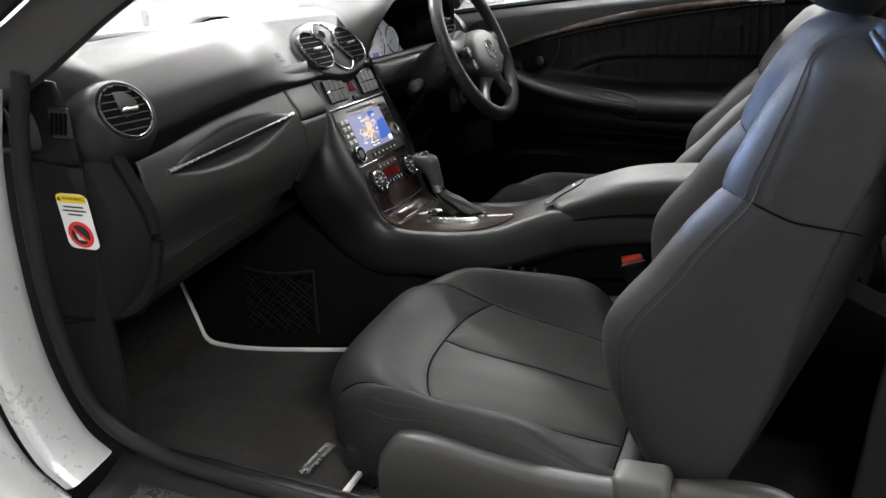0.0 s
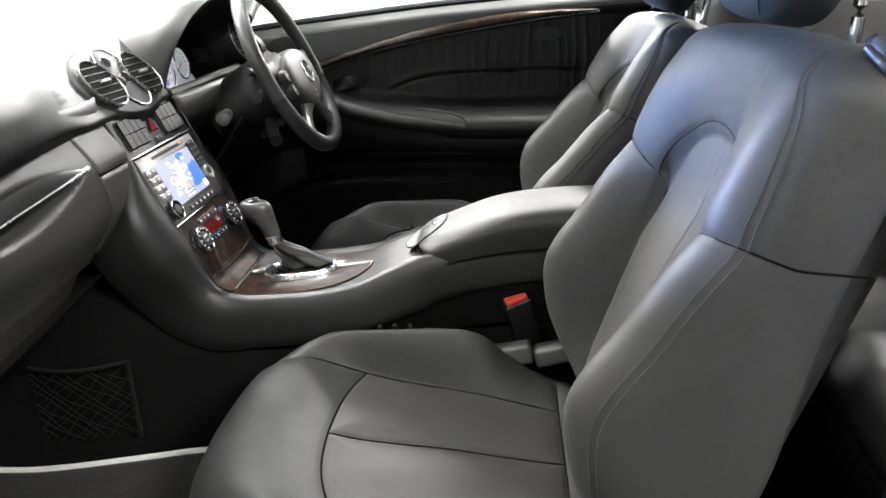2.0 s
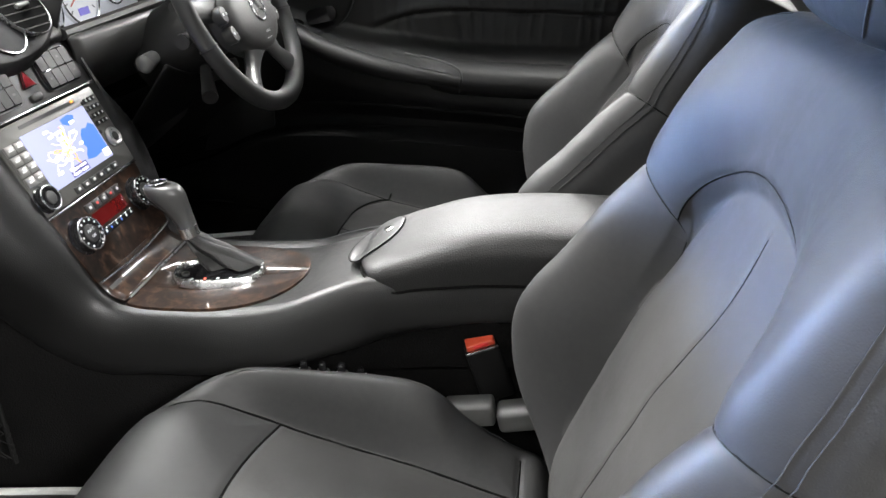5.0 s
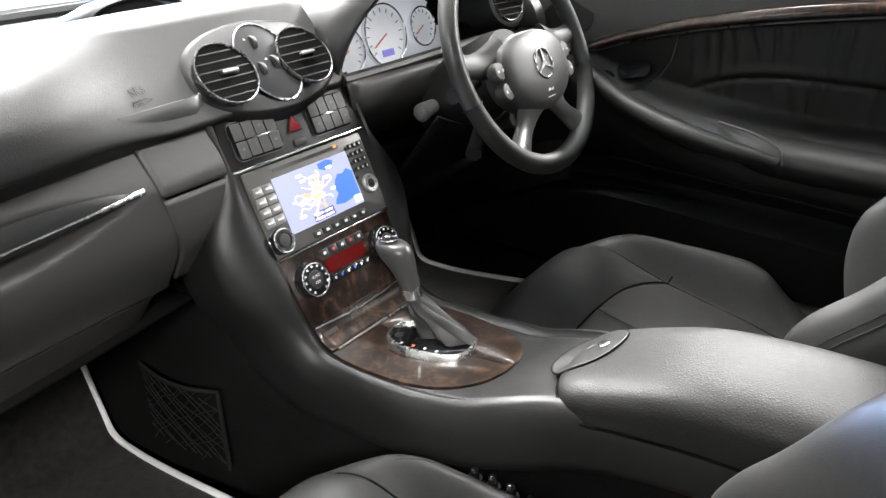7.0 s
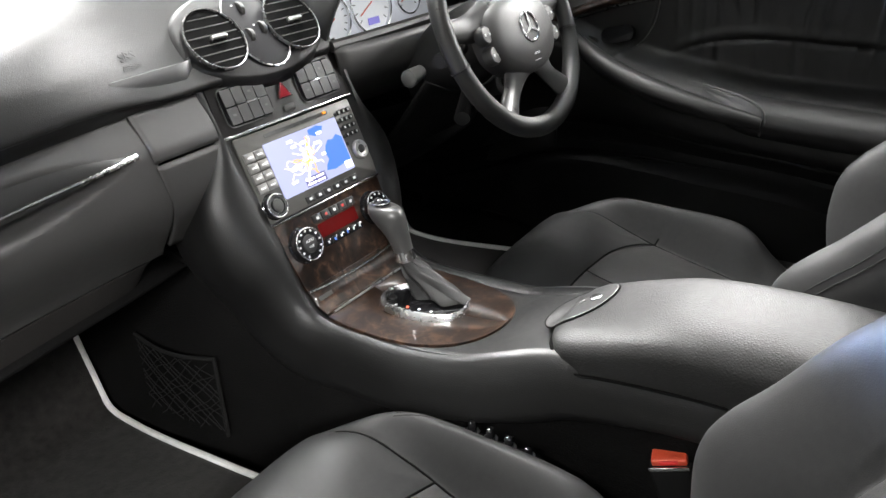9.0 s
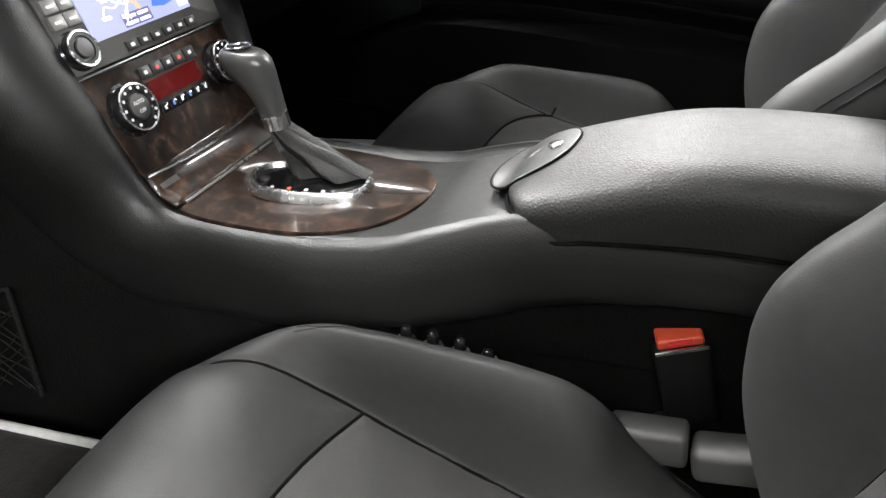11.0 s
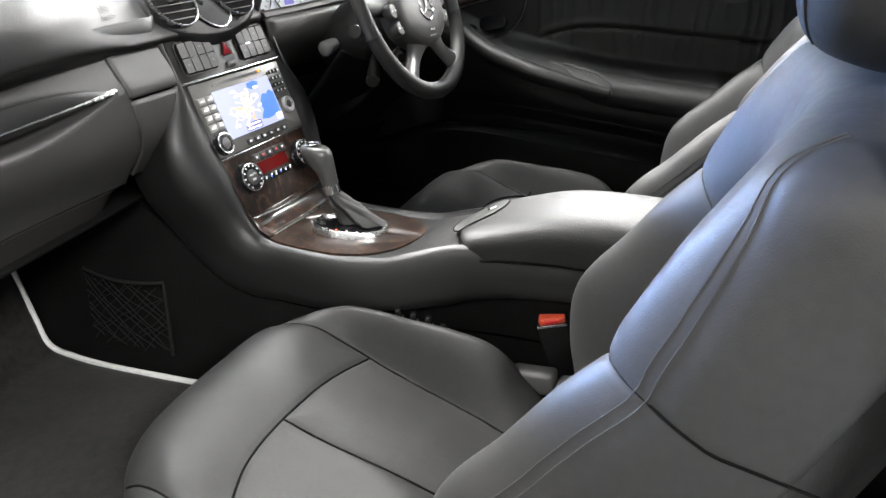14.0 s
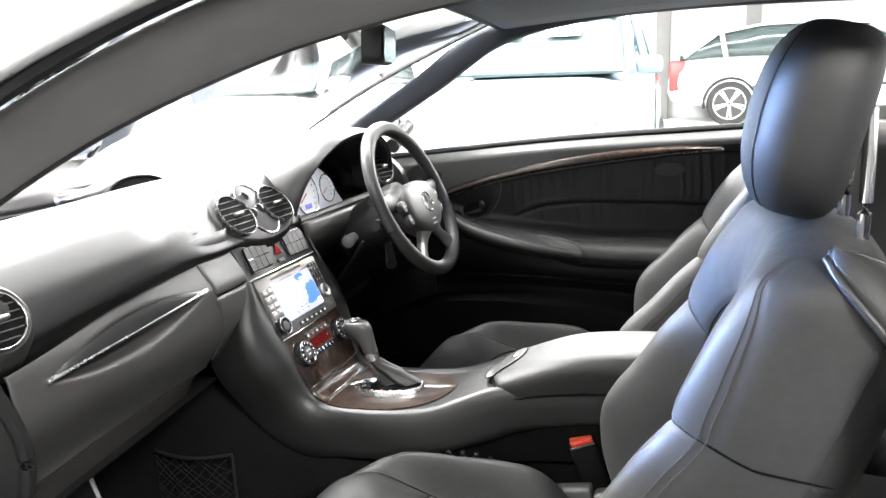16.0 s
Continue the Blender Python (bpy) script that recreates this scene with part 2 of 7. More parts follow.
def tube(points, r, n=8, closed=False, squash=1.0, up=(0, 0, 1)):
    """A round or flattened bar along points; r: a number or one for each point."""
    pts = [Vector(p[:3]) for p in points]
    rings, m = [], len(pts)
    for k, p in enumerate(pts):
        a = pts[(k - 1) % m] if closed or k else p
        b = pts[(k + 1) % m] if closed or k + 1 < m else p
        d = (b - a).normalized()
        s = d.cross(Vector(up))
        s = s.normalized() if s.length > 1e-4 else d.orthogonal().normalized()
        w = s.cross(d).normalized()
        q = r[k] if isinstance(r, (list, tuple)) else r
        rings.append([tuple(p + s * (q * math.cos(t)) + w * (q * squash * math.sin(t))) for t in (2 * math.pi * i / n for i in range(n))])
    if closed:
        rings.append(rings[0])
        return loft(rings, caps=False)
    return loft(rings)


def moved(geo, m):
    return [tuple(m @ Vector(v)) for v in geo[0]], geo[1]


def rbox(sx, sy, sz, bevel=0.002, seg=2, m=None):
    """A box about its centre with rounded edges."""
    bm = bmesh.new()
    bmesh.ops.create_cube(bm, size=1)
    bmesh.ops.scale(bm, vec=(sx, sy, sz), verts=bm.verts)
    bevel = min(bevel, 0.45 * min(sx, sy, sz))
    if bevel > 0:
        bmesh.ops.bevel(bm, geom=bm.edges, offset=bevel, segments=seg, profile=0.5, affect="EDGES")
    if m is not None:
        bm.transform(m)
    bm.verts.index_update()
    out = [tuple(v.co) for v in bm.verts], [tuple(v.index for v in f.verts) for f in bm.faces]
    bm.free()
    return out


def turned(profile, n=32, m=None, caps=True):
    """A body of revolution about z from (radius, height) pairs."""
    rings = [[(r * math.cos(t), r * math.sin(t), h) for t in (2 * math.pi * i / n for i in range(n))] for r, h in profile]
    geo = loft(rings, caps)
    return moved(geo, m) if m is not None else geo


def prism(outline, h0, h1, m=None, bevel=0.0):
    """An upright body over a closed outline of (u, v), with its top edge drawn in by bevel."""
    c = np.mean(np.array(outline), axis=0)

    def drawn(d):
        out = []
        for p in outline:
            w = np.array(p) - c
            k = max(1e-6, np.linalg.norm(w))
            out.append(tuple(np.array(p) - w / k * d))
        return out
    rings = [[(u, v, h0) for u, v in outline]]
    if bevel:
        rings += [[(u, v, h1 - bevel) for u, v in outline], [(u, v, h1 - bevel * 0.3) for u, v in drawn(bevel * 0.3)], [(u, v, h1) for u, v in drawn(bevel)]]
    else:
        rings.append([(u, v, h1) for u, v in outline])
    geo = loft(rings)
    return moved(geo, m) if m is not None else geo


def rounded(w, h, r, n=5, cu=0.0, cv=0.0):
    """Outline of a rounded rectangle."""
    out = []
    for k, (sx, sy) in enumerate(((1, 1), (-1, 1), (-1, -1), (1, -1))):
        for i in range(n + 1):
            t = math.pi / 2 * (k + i / n)
            out.append((cu + sx * (w / 2 - r) + r * math.cos(t), cv + sy * (h / 2 - r) + r * math.sin(t)))
    return out


def oval(a, b, n=32, cu=0.0, cv=0.0):
    return [(cu + a * math.cos(2 * math.pi * i / n), cv + b * math.sin(2 * math.pi * i / n)) for i in range(n)]


def axes(o, u, v):
    """A matrix with its local x along u, y along v and z out of both."""
    u, v = Vector(u).normalized(), Vector(v).normalized()
    w = u.cross(v)
    m = Matrix((u, v, w)).transposed().to_4x4()
    m.translation = Vector(o)
    return m


def bump(x, c, w):
    return math.exp(-((x - c) / w) ** 2)


def step(x, a, b):
    t = min(1, max(0, (x - a) / (b - a)))
    return t * t * (3 - 2 * t)


def lerp(table, x):
    """Smooth reading of a table of (x, value)."""
    if x <= table[0][0]:
        return table[0][1]
    n = len(table)
    for k in range(n - 1):
        (a, va), (b, vb) = table[k], table[k + 1]
        if x <= b:
            s = (vb - va) / (b - a)
            sa = s if k == 0 else (vb - table[k - 1][1]) / (b - table[k - 1][0])
            sb = s if k + 2 == n else (table[k + 2][1] - va) / (table[k + 2][0] - a)
            t = (x - a) / (b - a)
            return (1 + 2 * t) * (1 - t) ** 2 * va + t * (1 - t) ** 2 * (b - a) * sa + t * t * (3 - 2 * t) * vb + t * t * (t - 1) * (b - a) * sb
    return table[-1][1]


def text(name, words, size, m, material, parent, depth=0.0002):
    """Lettering in the built-in font as a mesh part, centred on m."""
    curve = bpy.data.curves.new(name, "FONT")
    curve.body, curve.size, curve.extrude = words, size, depth
    curve.align_x, curve.align_y = "CENTER", "CENTER"
    tmp = bpy.data.objects.new(name, curve)
    scene.collection.objects.link(tmp)
    me = bpy.data.meshes.new_from_object(tmp.evaluated_get(bpy.context.evaluated_depsgraph_get()))
    bpy.data.objects.remove(tmp)
    me.transform(m)
    return part(name, me, material, parent, smooth=False)


# tilted plane of the centre stack: u to the driver, v up the face, w out of it
LEAN_STACK = radians(25.3)
STACK = axes((0, 0, 0.83), (0, 1, 0), (-math.sin(LEAN_STACK), 0, math.cos(LEAN_STACK)))


def on_stack(u, v, w=0.0):
    return STACK @ Matrix.Translation((u, v, w))

# ---- showroom ----
solo("floor", rbox(16, 20, 0.2, 0, m=pose(0, 3, GROUND - 0.1)), FLOOR, (0, 3, GROUND - 0.2), "grey polished showroom floor tiles", "floor", kind="structure", smooth=False)
# wall_south stays out of view, darkened to hold back bounced light
for nm, w, d, cx, cy in (("wall_north", 16, 0.2, 0, 13.1), ("wall_south", 16, 0.2, 0, -7.1), ("wall_east", 0.2, 20, 8.1, 3)):
    solo(nm, rbox(w, d, 3.9, 0, m=pose(cx, cy, GROUND + 1.95)), LOW_BOUNCE_WALL if nm == "wall_south" else WALL, (cx, cy, GROUND), "unseen showroom wall, darkened to cut bounced light" if nm == "wall_south" else "plain white painted showroom wall", "wall", kind="structure", smooth=False)
# front wall with a wide opening for the added blue pane
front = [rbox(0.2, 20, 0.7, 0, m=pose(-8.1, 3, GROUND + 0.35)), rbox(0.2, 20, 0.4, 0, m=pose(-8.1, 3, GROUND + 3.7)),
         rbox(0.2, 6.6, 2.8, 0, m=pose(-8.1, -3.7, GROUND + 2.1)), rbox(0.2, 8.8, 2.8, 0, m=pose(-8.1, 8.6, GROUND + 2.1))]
solo("wall_west", join(*front), WALL, (-8.1, 3, GROUND), "white showroom wall with an opening for the added blue pane", "wall", kind="structure", smooth=False)
solo("ceiling", rbox(16, 20, 0.2, 0, m=pose(0, 3, 3.9)), WALL, (0, 3, 3.9), "plain white showroom ceiling", "ceiling", kind="structure", smooth=False)
PANEL_GLOW = glowing("light_panel", (1.0, 0.96, 0.9), 6.0)
first = None
for lx in (-3.6, -1.2, 1.2, 3.6):
    for ly in (-3.4, 0.9, 5.0):
        if first is None:
            first = thing("ceiling_light", (lx, ly, 3.8), "white rectangular ceiling light panel, switched on", "ceiling light", group="showroom ceiling lights")
            part("frame", rbox(1.6, 0.7, 0.14, 0.01, m=pose(lx, ly, 3.73)), SATIN, first)
            part("diffuser", rbox(1.5, 0.6, 0.02, 0.004, m=pose(lx, ly, 3.655)), PANEL_GLOW, first)
        else:
            copy_thing(first, pose(lx, ly, 3.8))
plat = rbox(9, 5.0, 0.324, 0.01, m=pose(3.5, 10.4, GROUND + 0.162))
solo("display_platform", plat, WALL, (3.5, 10.4, GROUND), "low white display platform behind the car", "platform", kind="structure")
POST = material("grey_post_paint", (0.18, 0.175, 0.17), 0.5)
for px in (-0.15, 1.25):
    solo("column", rbox(0.22, 0.22, 3.68, 0.01, m=pose(px, 12.6, GROUND + 1.84)), POST, (px, 12.6, GROUND), "dark grey square steel column", "column", group="showroom columns", kind="structure")

# ---- car body around the cabin ----
body = thing("car_body", (0.3, 0, GROUND), "silver two-door car body with its passenger door wide open", "car body")


def ribbon(low, width, depth, n=10, steps=6):
    """A pillar: rounded bar along low (points), width and depth as vectors."""
    rings = []
    w, d = Vector(width), Vector(depth)
    for p in smooth_path(low, steps):
        p = Vector(p[:3])
        ring = []
        for i in range(16):
            t = 2 * math.pi * i / 16
            c, s = math.cos(t), math.sin(t)
            c, s = math.copysign(abs(c) ** 0.55, c), math.copysign(abs(s) ** 0.55, s)
            ring.append(tuple(p + w * (0.5 + 0.5 * c) + d * (0.5 + 0.5 * s)))
        rings.append(ring)
    return loft(rings)


# passenger side front pillar: inner trim, rubber seal, outer silver skin
AP = [(-0.30, -0.755, 0.98), (-0.13, -0.725, 1.045), (0.009, -0.675, 1.146), (0.144, -0.635, 1.226), (0.28, -0.60, 1.285), (0.41, -0.575, 1.325), (0.60, -0.565, 1.355), (1.0, -0.56, 1.375)]
part("pillar_trim", ribbon(AP, (-0.035, 0, 0.072), (0, -0.03, 0)), TRIM, body, "black inner trim of the windscreen pillar")
part("door_seal", tube(smooth_path([(x - 0.03, y - 0.032, z + 0.085) for x, y, z in AP[1:]]), 0.012, 8), RUBBER, body, "black rubber door seal")
part("pillar_skin", ribbon([(x - 0.055, y - 0.05, z + 0.07) for x, y, z in AP], (-0.02, 0, 0.05), (0, -0.03, 0)), SILVER_PAINT, body)
# driver side pillar and roof rail
APD = [(-0.42, 0.735, 1.03), (-0.27, 0.71, 1.135), (-0.02, 0.665, 1.275), (0.17, 0.625, 1.385), (0.40, 0.60, 1.43), (0.70, 0.60, 1.445), (1.1, 0.60, 1.44)]
part("pillar_trim", ribbon(APD, (0.075, 0, -0.03), (0, 0.05, 0.0)), HEADLINER, body, "grey inner trim of the driver side pillar")
part("pillar_skin", ribbon([(x + 0.02, y + 0.055, z) for x, y, z in APD], (0.045, 0, -0.02), (0, 0.03, 0)), SILVER_PAINT, body)
# roof and header
part("roof_lining", grid(lambda u, v: (0.26 + 1.25 * u, -0.58 + 1.18 * v, 1.435 + 0.03 * math.sin(math.pi * v) - 0.04 * (1 - u) ** 3 - 0.05 * u ** 4), 16, 12), HEADLINER, body, thick=0.012)
part("roof_skin", grid(lambda u, v: (0.22 + 1.4 * u, -0.62 + 1.26 * v, 1.468 + 0.035 * math.sin(math.pi * v) - 0.05 * (1 - u) ** 3 - 0.06 * u ** 4), 16, 12), SILVER_PAINT, body, thick=0.004)
part("windscreen_header", ribbon([(0.24, -0.6, 1.375), (0.21, -0.3, 1.415), (0.20, 0, 1.425), (0.21, 0.3, 1.415), (0.235, 0.63, 1.385)], (0.06, 0, 0.035), (0, 0, 0.022)), HEADLINER, body)
# bonnet, scuttle, front floor pan and bulkhead
part("bonnet", grid(lambda u, v: (-0.72 - 1.15 * u, -0.78 + 1.56 * v, 0.985 + 0.05 * math.sin(math.pi * v) - 0.16 * u ** 1.7), 16, 16), SILVER_PAINT, body, thick=0.004)
part("scuttle", grid(lambda u, v: (-0.48 - 0.26 * u - 0.08 * math.sin(math.pi * v), -0.76 + 1.52 * v, 1.004 - 0.045 * u + 0.018 * math.sin(math.pi * v)), 6, 16), PLASTIC, body, "black windscreen scuttle panel", thick=0.006)
part("floor_pan", rbox(2.6, 1.42, 0.03, 0.005, m=pose(0.55, 0, 0.355)), CARPET, body)
part("bulkhead", grid(lambda u, v: (-0.40 - 0.17 * u, -0.72 + 1.44 * v, 0.37 + 0.62 * u), 6, 6), CARPET, body, thick=0.01)
part("footwell_side", grid(lambda u, v: (-0.60 + 0.52 * u, -0.705 + 0.0 * v, 0.37 + 0.62 * v), 6, 6), MATTE, body, thick=0.01)
part("footwell_side", grid(lambda u, v: (-0.60 + 0.62 * u, 0.70, 0.37 + 0.6 * v), 6, 6), PLASTIC, body, thick=0.01)
part("rear_bulkhead", rbox(0.05, 1.3, 0.75, 0.02, m=pose(1.86, 0, 0.78)), TRIM, body)
part("parcel_shelf", rbox(0.5, 1.3, 0.03, 0.01, m=pose(2.06, 0, 1.14)), TRIM, body)
part("driver_sill", rbox(1.9, 0.10, 0.12, 0.02, m=pose(0.5, 0.72, 0.42)), CARPET, body)
# door opening: hinge post, curve of the sill and the rubber seal round it
POSTC = [(-0.13, -0.76, 1.06), (-0.155, -0.765, 0.95), (-0.165, -0.765, 0.80), (-0.158, -0.76, 0.66), (-0.130, -0.75, 0.56), (-0.07, -0.735, 0.505), (0.05, -0.725, 0.478), (0.4, -0.72, 0.468), (0.9, -0.72, 0.468)]
part("door_seal", tube(smooth_path([(x + 0.022, y + 0.012, z + 0.018) for x, y, z in POSTC]), 0.012, 12), RUBBER, body, "black rubber door seal")
part("hinge_post", ribbon([(x + 0.006, y + 0.002, z + 0.002) for x, y, z in POSTC[:5]] + [(-0.085, -0.740, 0.518)], (-0.002, -0.078, -0.014), (-0.03, 0, -0.012)), SILVER_PAINT, body, "silver painted hinge post")
part("hinge_post_step", ribbon([(x - 0.034, y - 0.066, z - 0.025) for x, y, z in POSTC[:5]] + [(-0.125, -0.79, 0.46)], (-0.012, -0.075, 0.0), (-0.04, 0, -0.012)), SILVER_PAINT, body, "silver painted outer wing edge")
def sill_profile(v):
    return [(-0.70, 0.490), (-0.725, 0.480), (-0.75, 0.468), (-0.80, 0.455), (-0.84, 0.42), (-0.855, 0.34), (-0.84, 0.22)][v]
part("sill", loft([[(x, *sill_profile(k)) for k in range(3, 7)] for x in (-0.15, -0.10, 0.1, 0.6, 1.05)], closed=False), SILVER_PAINT, body, "silver painted door sill", thick=0.006)
part("sill_step", loft([[(x, *sill_profile(k)) for k in range(4)] for x in (-0.105, -0.05, 0.1, 0.6, 1.05)], closed=False), PLASTIC, body, "black plastic sill step", thick=0.006)
part("sill_cover", loft([[(x, -0.640 - 0.012 * k, 0.445 + 0.040 * math.sin(k * 0.4)) for k in range(7)] for x in (-0.10, 0.2, 0.6, 1.0)], closed=False), PLASTIC, body, "black ribbed plastic sill cover", thick=0.006)
for k in range(4):
    part("sill_rib", rbox(0.95, 0.004, 0.004, 0.001, m=pose(0.42, -0.664 - 0.012 * k, 0.479 + 0.003 * k)), PLASTIC, body)
part("scuff_plate", rbox(0.5, 0.036, 0.004, 0.0015, m=pose(0.21, -0.758, 0.4685, 14, 0, 0)), SATIN, body, "brushed metal scuff plate")
# rear quarter: pillar at the back of the door opening
BP = [(0.935, -0.655, 1.10), (0.920, -0.655, 1.00), (0.914, -0.655, 0.90), (0.906, -0.655, 0.80), (0.900, -0.655, 0.68), (0.890, -0.665, 0.40)]
part("door_seal", ribbon(BP, (0.036, -0.012, 0.0), (0, 0.016, 0)), RUBBER, body, "broad black rubber seal behind the door")
part("seal_cap", ribbon([(0.912, -0.66, 1.00), (0.918, -0.66, 1.06), (0.96, -0.66, 1.10), (1.1, -0.67, 1.14), (1.5, -0.66, 1.14)], (0.03, 0, 0.035), (0, 0.04, 0)), RUBBER, body)
part("lock_post", ribbon([(x + 0.030, y - 0.036, z) for x, y, z in BP], (0.10, -0.10, 0.0), (0.02, 0.03, 0)), SILVER_PAINT, body, "silver painted lock post")
part("quarter_panel", ribbon([(x + 0.12, y - 0.18, z) for x, y, z in BP], (0.6, 0, 0.0), (0, 0.06, 0)), SILVER_PAINT, body)
striker = part("striker", rbox(0.03, 0.03, 0.045, 0.006, m=pose(0.972, -0.715, 0.860)), PLASTIC, body, "black door striker")
part("striker_pin", tube([(0.975, -0.73, 0.880), (0.99, -0.76, 0.880), (1.03, -0.77, 0.872)], 0.008, 8), PLASTIC, striker)
part("quarter_trim", grid(lambda u, v: (0.955 + 0.80 * u, -0.665 + 0.03 * math.sin(math.pi * v), 0.40 + 0.72 * v), 8, 12), TRIM, body, "black rear side trim", thick=0.01)
part("quarter_trim", grid(lambda u, v: (1.02 + 0.75 * u, 0.68 - 0.03 * math.sin(math.pi * v), 0.40 + 0.75 * v), 8, 12), TRIM, body, "black rear side trim", thick=0.01)
part("lock_pillar", ribbon([(0.955, 0.70, 1.10), (0.95, 0.70, 0.85), (0.93, 0.70, 0.45)], (0.06, 0, 0), (0, 0.05, 0)), RUBBER, body)

# fuse and tyre data sticker on the lock post
decal = thing("door_post_sticker", (0.985, -0.745, 0.70), "black data sticker with a yellow band on the lock post", "sticker")
DP = axes((0.984, -0.7475, 0.70), (0.707, -0.707, 0), (0, 0, 1)) @ pose(0, 0, 0.004)
WHITE = material("white_print", (0.75, 0.75, 0.74), 0.45, mottle=0.04)
YELLOW = material("yellow_print", (0.85, 0.62, 0.02), 0.45, mottle=0.05)
REDP = material("red_print", (0.62, 0.03, 0.03), 0.45, mottle=0.05)
BLACKP = material("black_print", (0.02, 0.02, 0.02), 0.45, mottle=0.05)
part("backing", prism(rounded(0.075, 0.19, 0.006), 0.0, 0.0012, DP @ pose(0, 0, 0, 180)), BLACKP, decal)
part("yellow_band", rbox(0.072, 0.010, 0.001, 0, m=DP @ pose(0, 0.0, -0.0016)), YELLOW, decal, smooth=False)
part("red_disc", prism(oval(0.013, 0.013, 20), 0.0012, 0.0020, DP @ pose(-0.015, -0.06, 0, 180)), REDP, decal)
for k in range(9):
    part("text_bar", rbox(0.055 - 0.006 * (k % 3), 0.003, 0.001, 0, m=DP @ pose(0.0, (0.02 + 0.0075 * k) if k < 6 else (-0.02 - 0.0075 * (k - 6)), -0.0016)), LEGEND, decal, smooth=False)

# glowing blue pane added in the front wall's opening, behind the blue lamp
pane = solo("added_blue_pane", rbox(0.02, 4.6, 2.8, 0, m=pose(-8.15, 1.9, GROUND + 2.1)), glowing("added_blue_glow", (0.25, 0.5, 1.0), 2.0), (-8.15, 1.9, GROUND + 0.7), "glowing blue pane added behind the blue lamp, out of view", "window", kind="structure", smooth=False)

# glass
ws = grid(lambda u, v: (-0.60 + 0.83 * u - 0.10 * math.sin(math.pi * v) * (1 - 0.5 * u), (-0.74 + 1.48 * v) * (1 - 0.12 * u), 1.0 + 0.415 * u + 0.03 * math.sin(math.pi * u) + 0.035 * math.sin(math.pi * v) * u), 16, 16)
g = solo("windscreen", ws, GLASS, (-0.3, 0, 1.04), "clear laminated windscreen raked over the dashboard", "windscreen")
g.visible_shadow = False
ORIGIN[g] = Vector((-0.3, 0, 1.04))


def screen_at(u, v, lift=0.003):
    return (-0.60 + 0.83 * u - 0.10 * math.sin(math.pi * v) * (1 - 0.5 * u), (-0.74 + 1.48 * v) * (1 - 0.12 * u), 1.0 + 0.415 * u + 0.03 * math.sin(math.pi * u) + 0.035 * math.sin(math.pi * v) * u - lift)


part("edge_band", grid(lambda u, v: screen_at(0.035 * u, v), 2, 24), MATTE, g, "black printed band along the lower edge")
for v0 in (0.0, 0.985):
    part("edge_band", grid(lambda u, v: screen_at(u, v0 + 0.015 * v), 24, 2), MATTE, g, "black printed band along the side")
sw = grid(lambda u, v: (-0.24 + 1.16 * u + 0.36 * v * (1 - u), 0.735 - 0.10 * v, 1.09 + 0.05 * u + (0.30 - 0.05 * u) * v), 8, 8)
g = solo("side_window", sw, GLASS, (0.3, 0.735, 1.09), "clear frameless driver side window, closed", "car window")
g.visible_shadow = False

# wipers lying on the scuttle
wip = thing("windscreen_wiper", (-0.55, -0.1, 1.08), "black windscreen wiper arm and blade at rest", "wiper")
part("blade", tube(smooth_path([(-0.62, -0.60, 1.020), (-0.675, -0.25, 1.045), (-0.69, 0.1, 1.050)]), 0.010, 6), RUBBER, wip)
part("arm", tube(smooth_path([(-0.67, -0.28, 1.058), (-0.71, 0.1, 1.052), (-0.73, 0.35, 1.035)]), 0.009, 6), PLASTIC, wip)

# rear-view mirror on the header
mir = thing("rear_view_mirror", (0.19, 0.0, 1.42), "black rear-view mirror hanging from the windscreen header", "mirror")
MM = axes((0.185, 0.0, 1.340), (-0.30, 0.95, 0), (0.05, 0, 1))
part("housing", prism(rounded(0.21, 0.068, 0.022, 6), -0.015, 0.022, MM, 0.012), PLASTIC, mir)
part("mirror_glass", prism(rounded(0.198, 0.058, 0.018, 6), 0.0225, 0.0235, MM), CHROME, mir)
part("stem", tube([(0.18, 0, 1.365), (0.175, 0, 1.40), (0.195, 0, 1.43)], 0.011, 10), PLASTIC, mir)
part("foot", rbox(0.05, 0.05, 0.02, 0.008, m=pose(0.20, 0, 1.425)), PLASTIC, mir)

# driver's door mirror outside
om = thing("door_mirror", (-0.08, 0.86, 1.08), "silver door mirror outside the driver's window", "door mirror")
OM = axes((-0.095, 0.94, 1.137), (0.60, 0.80, 0), (0.02, 0, 1))
part("shell", prism(rounded(0.20, 0.14, 0.05, 6), -0.11, 0.0, OM @ pose(0, 0, 0, 0, 0, 0), 0.0), SILVER_PAINT, om)
part("mirror_glass", prism(rounded(0.17, 0.11, 0.04, 6), 0.001, 0.003, OM), CHROME, om)
part("mount", tube([(-0.12, 0.76, 1.09), (-0.12, 0.82, 1.12), (-0.12, 0.88, 1.14)], 0.022, 10), PLASTIC, om)

# ---- dashboard ----
dash = thing("dashboard", (-0.15, 0, 0.75), "black soft vinyl dashboard with round chrome-ringed air vents", "dashboard")


def dash_front(y):
    """x of the dash face along its width: bowed, its end drawn forward."""
    return -0.055 + 0.012 * abs(y / 0.65) ** 2 - 0.12 * step(abs(y), 0.650, 0.722) - 0.055 * step(0.20 - y, 0, 0.06) * step(y, -0.134, -0.106) - 0.17 * step(y, 0.115, 0.16) * step(0.63 - y, 0, 0.05)


def middle(y):
    """How far the pad has turned into the centre section, 0 to 1."""
    return step(0.20 - y, 0, 0.06) * step(y, -0.36, -0.10)


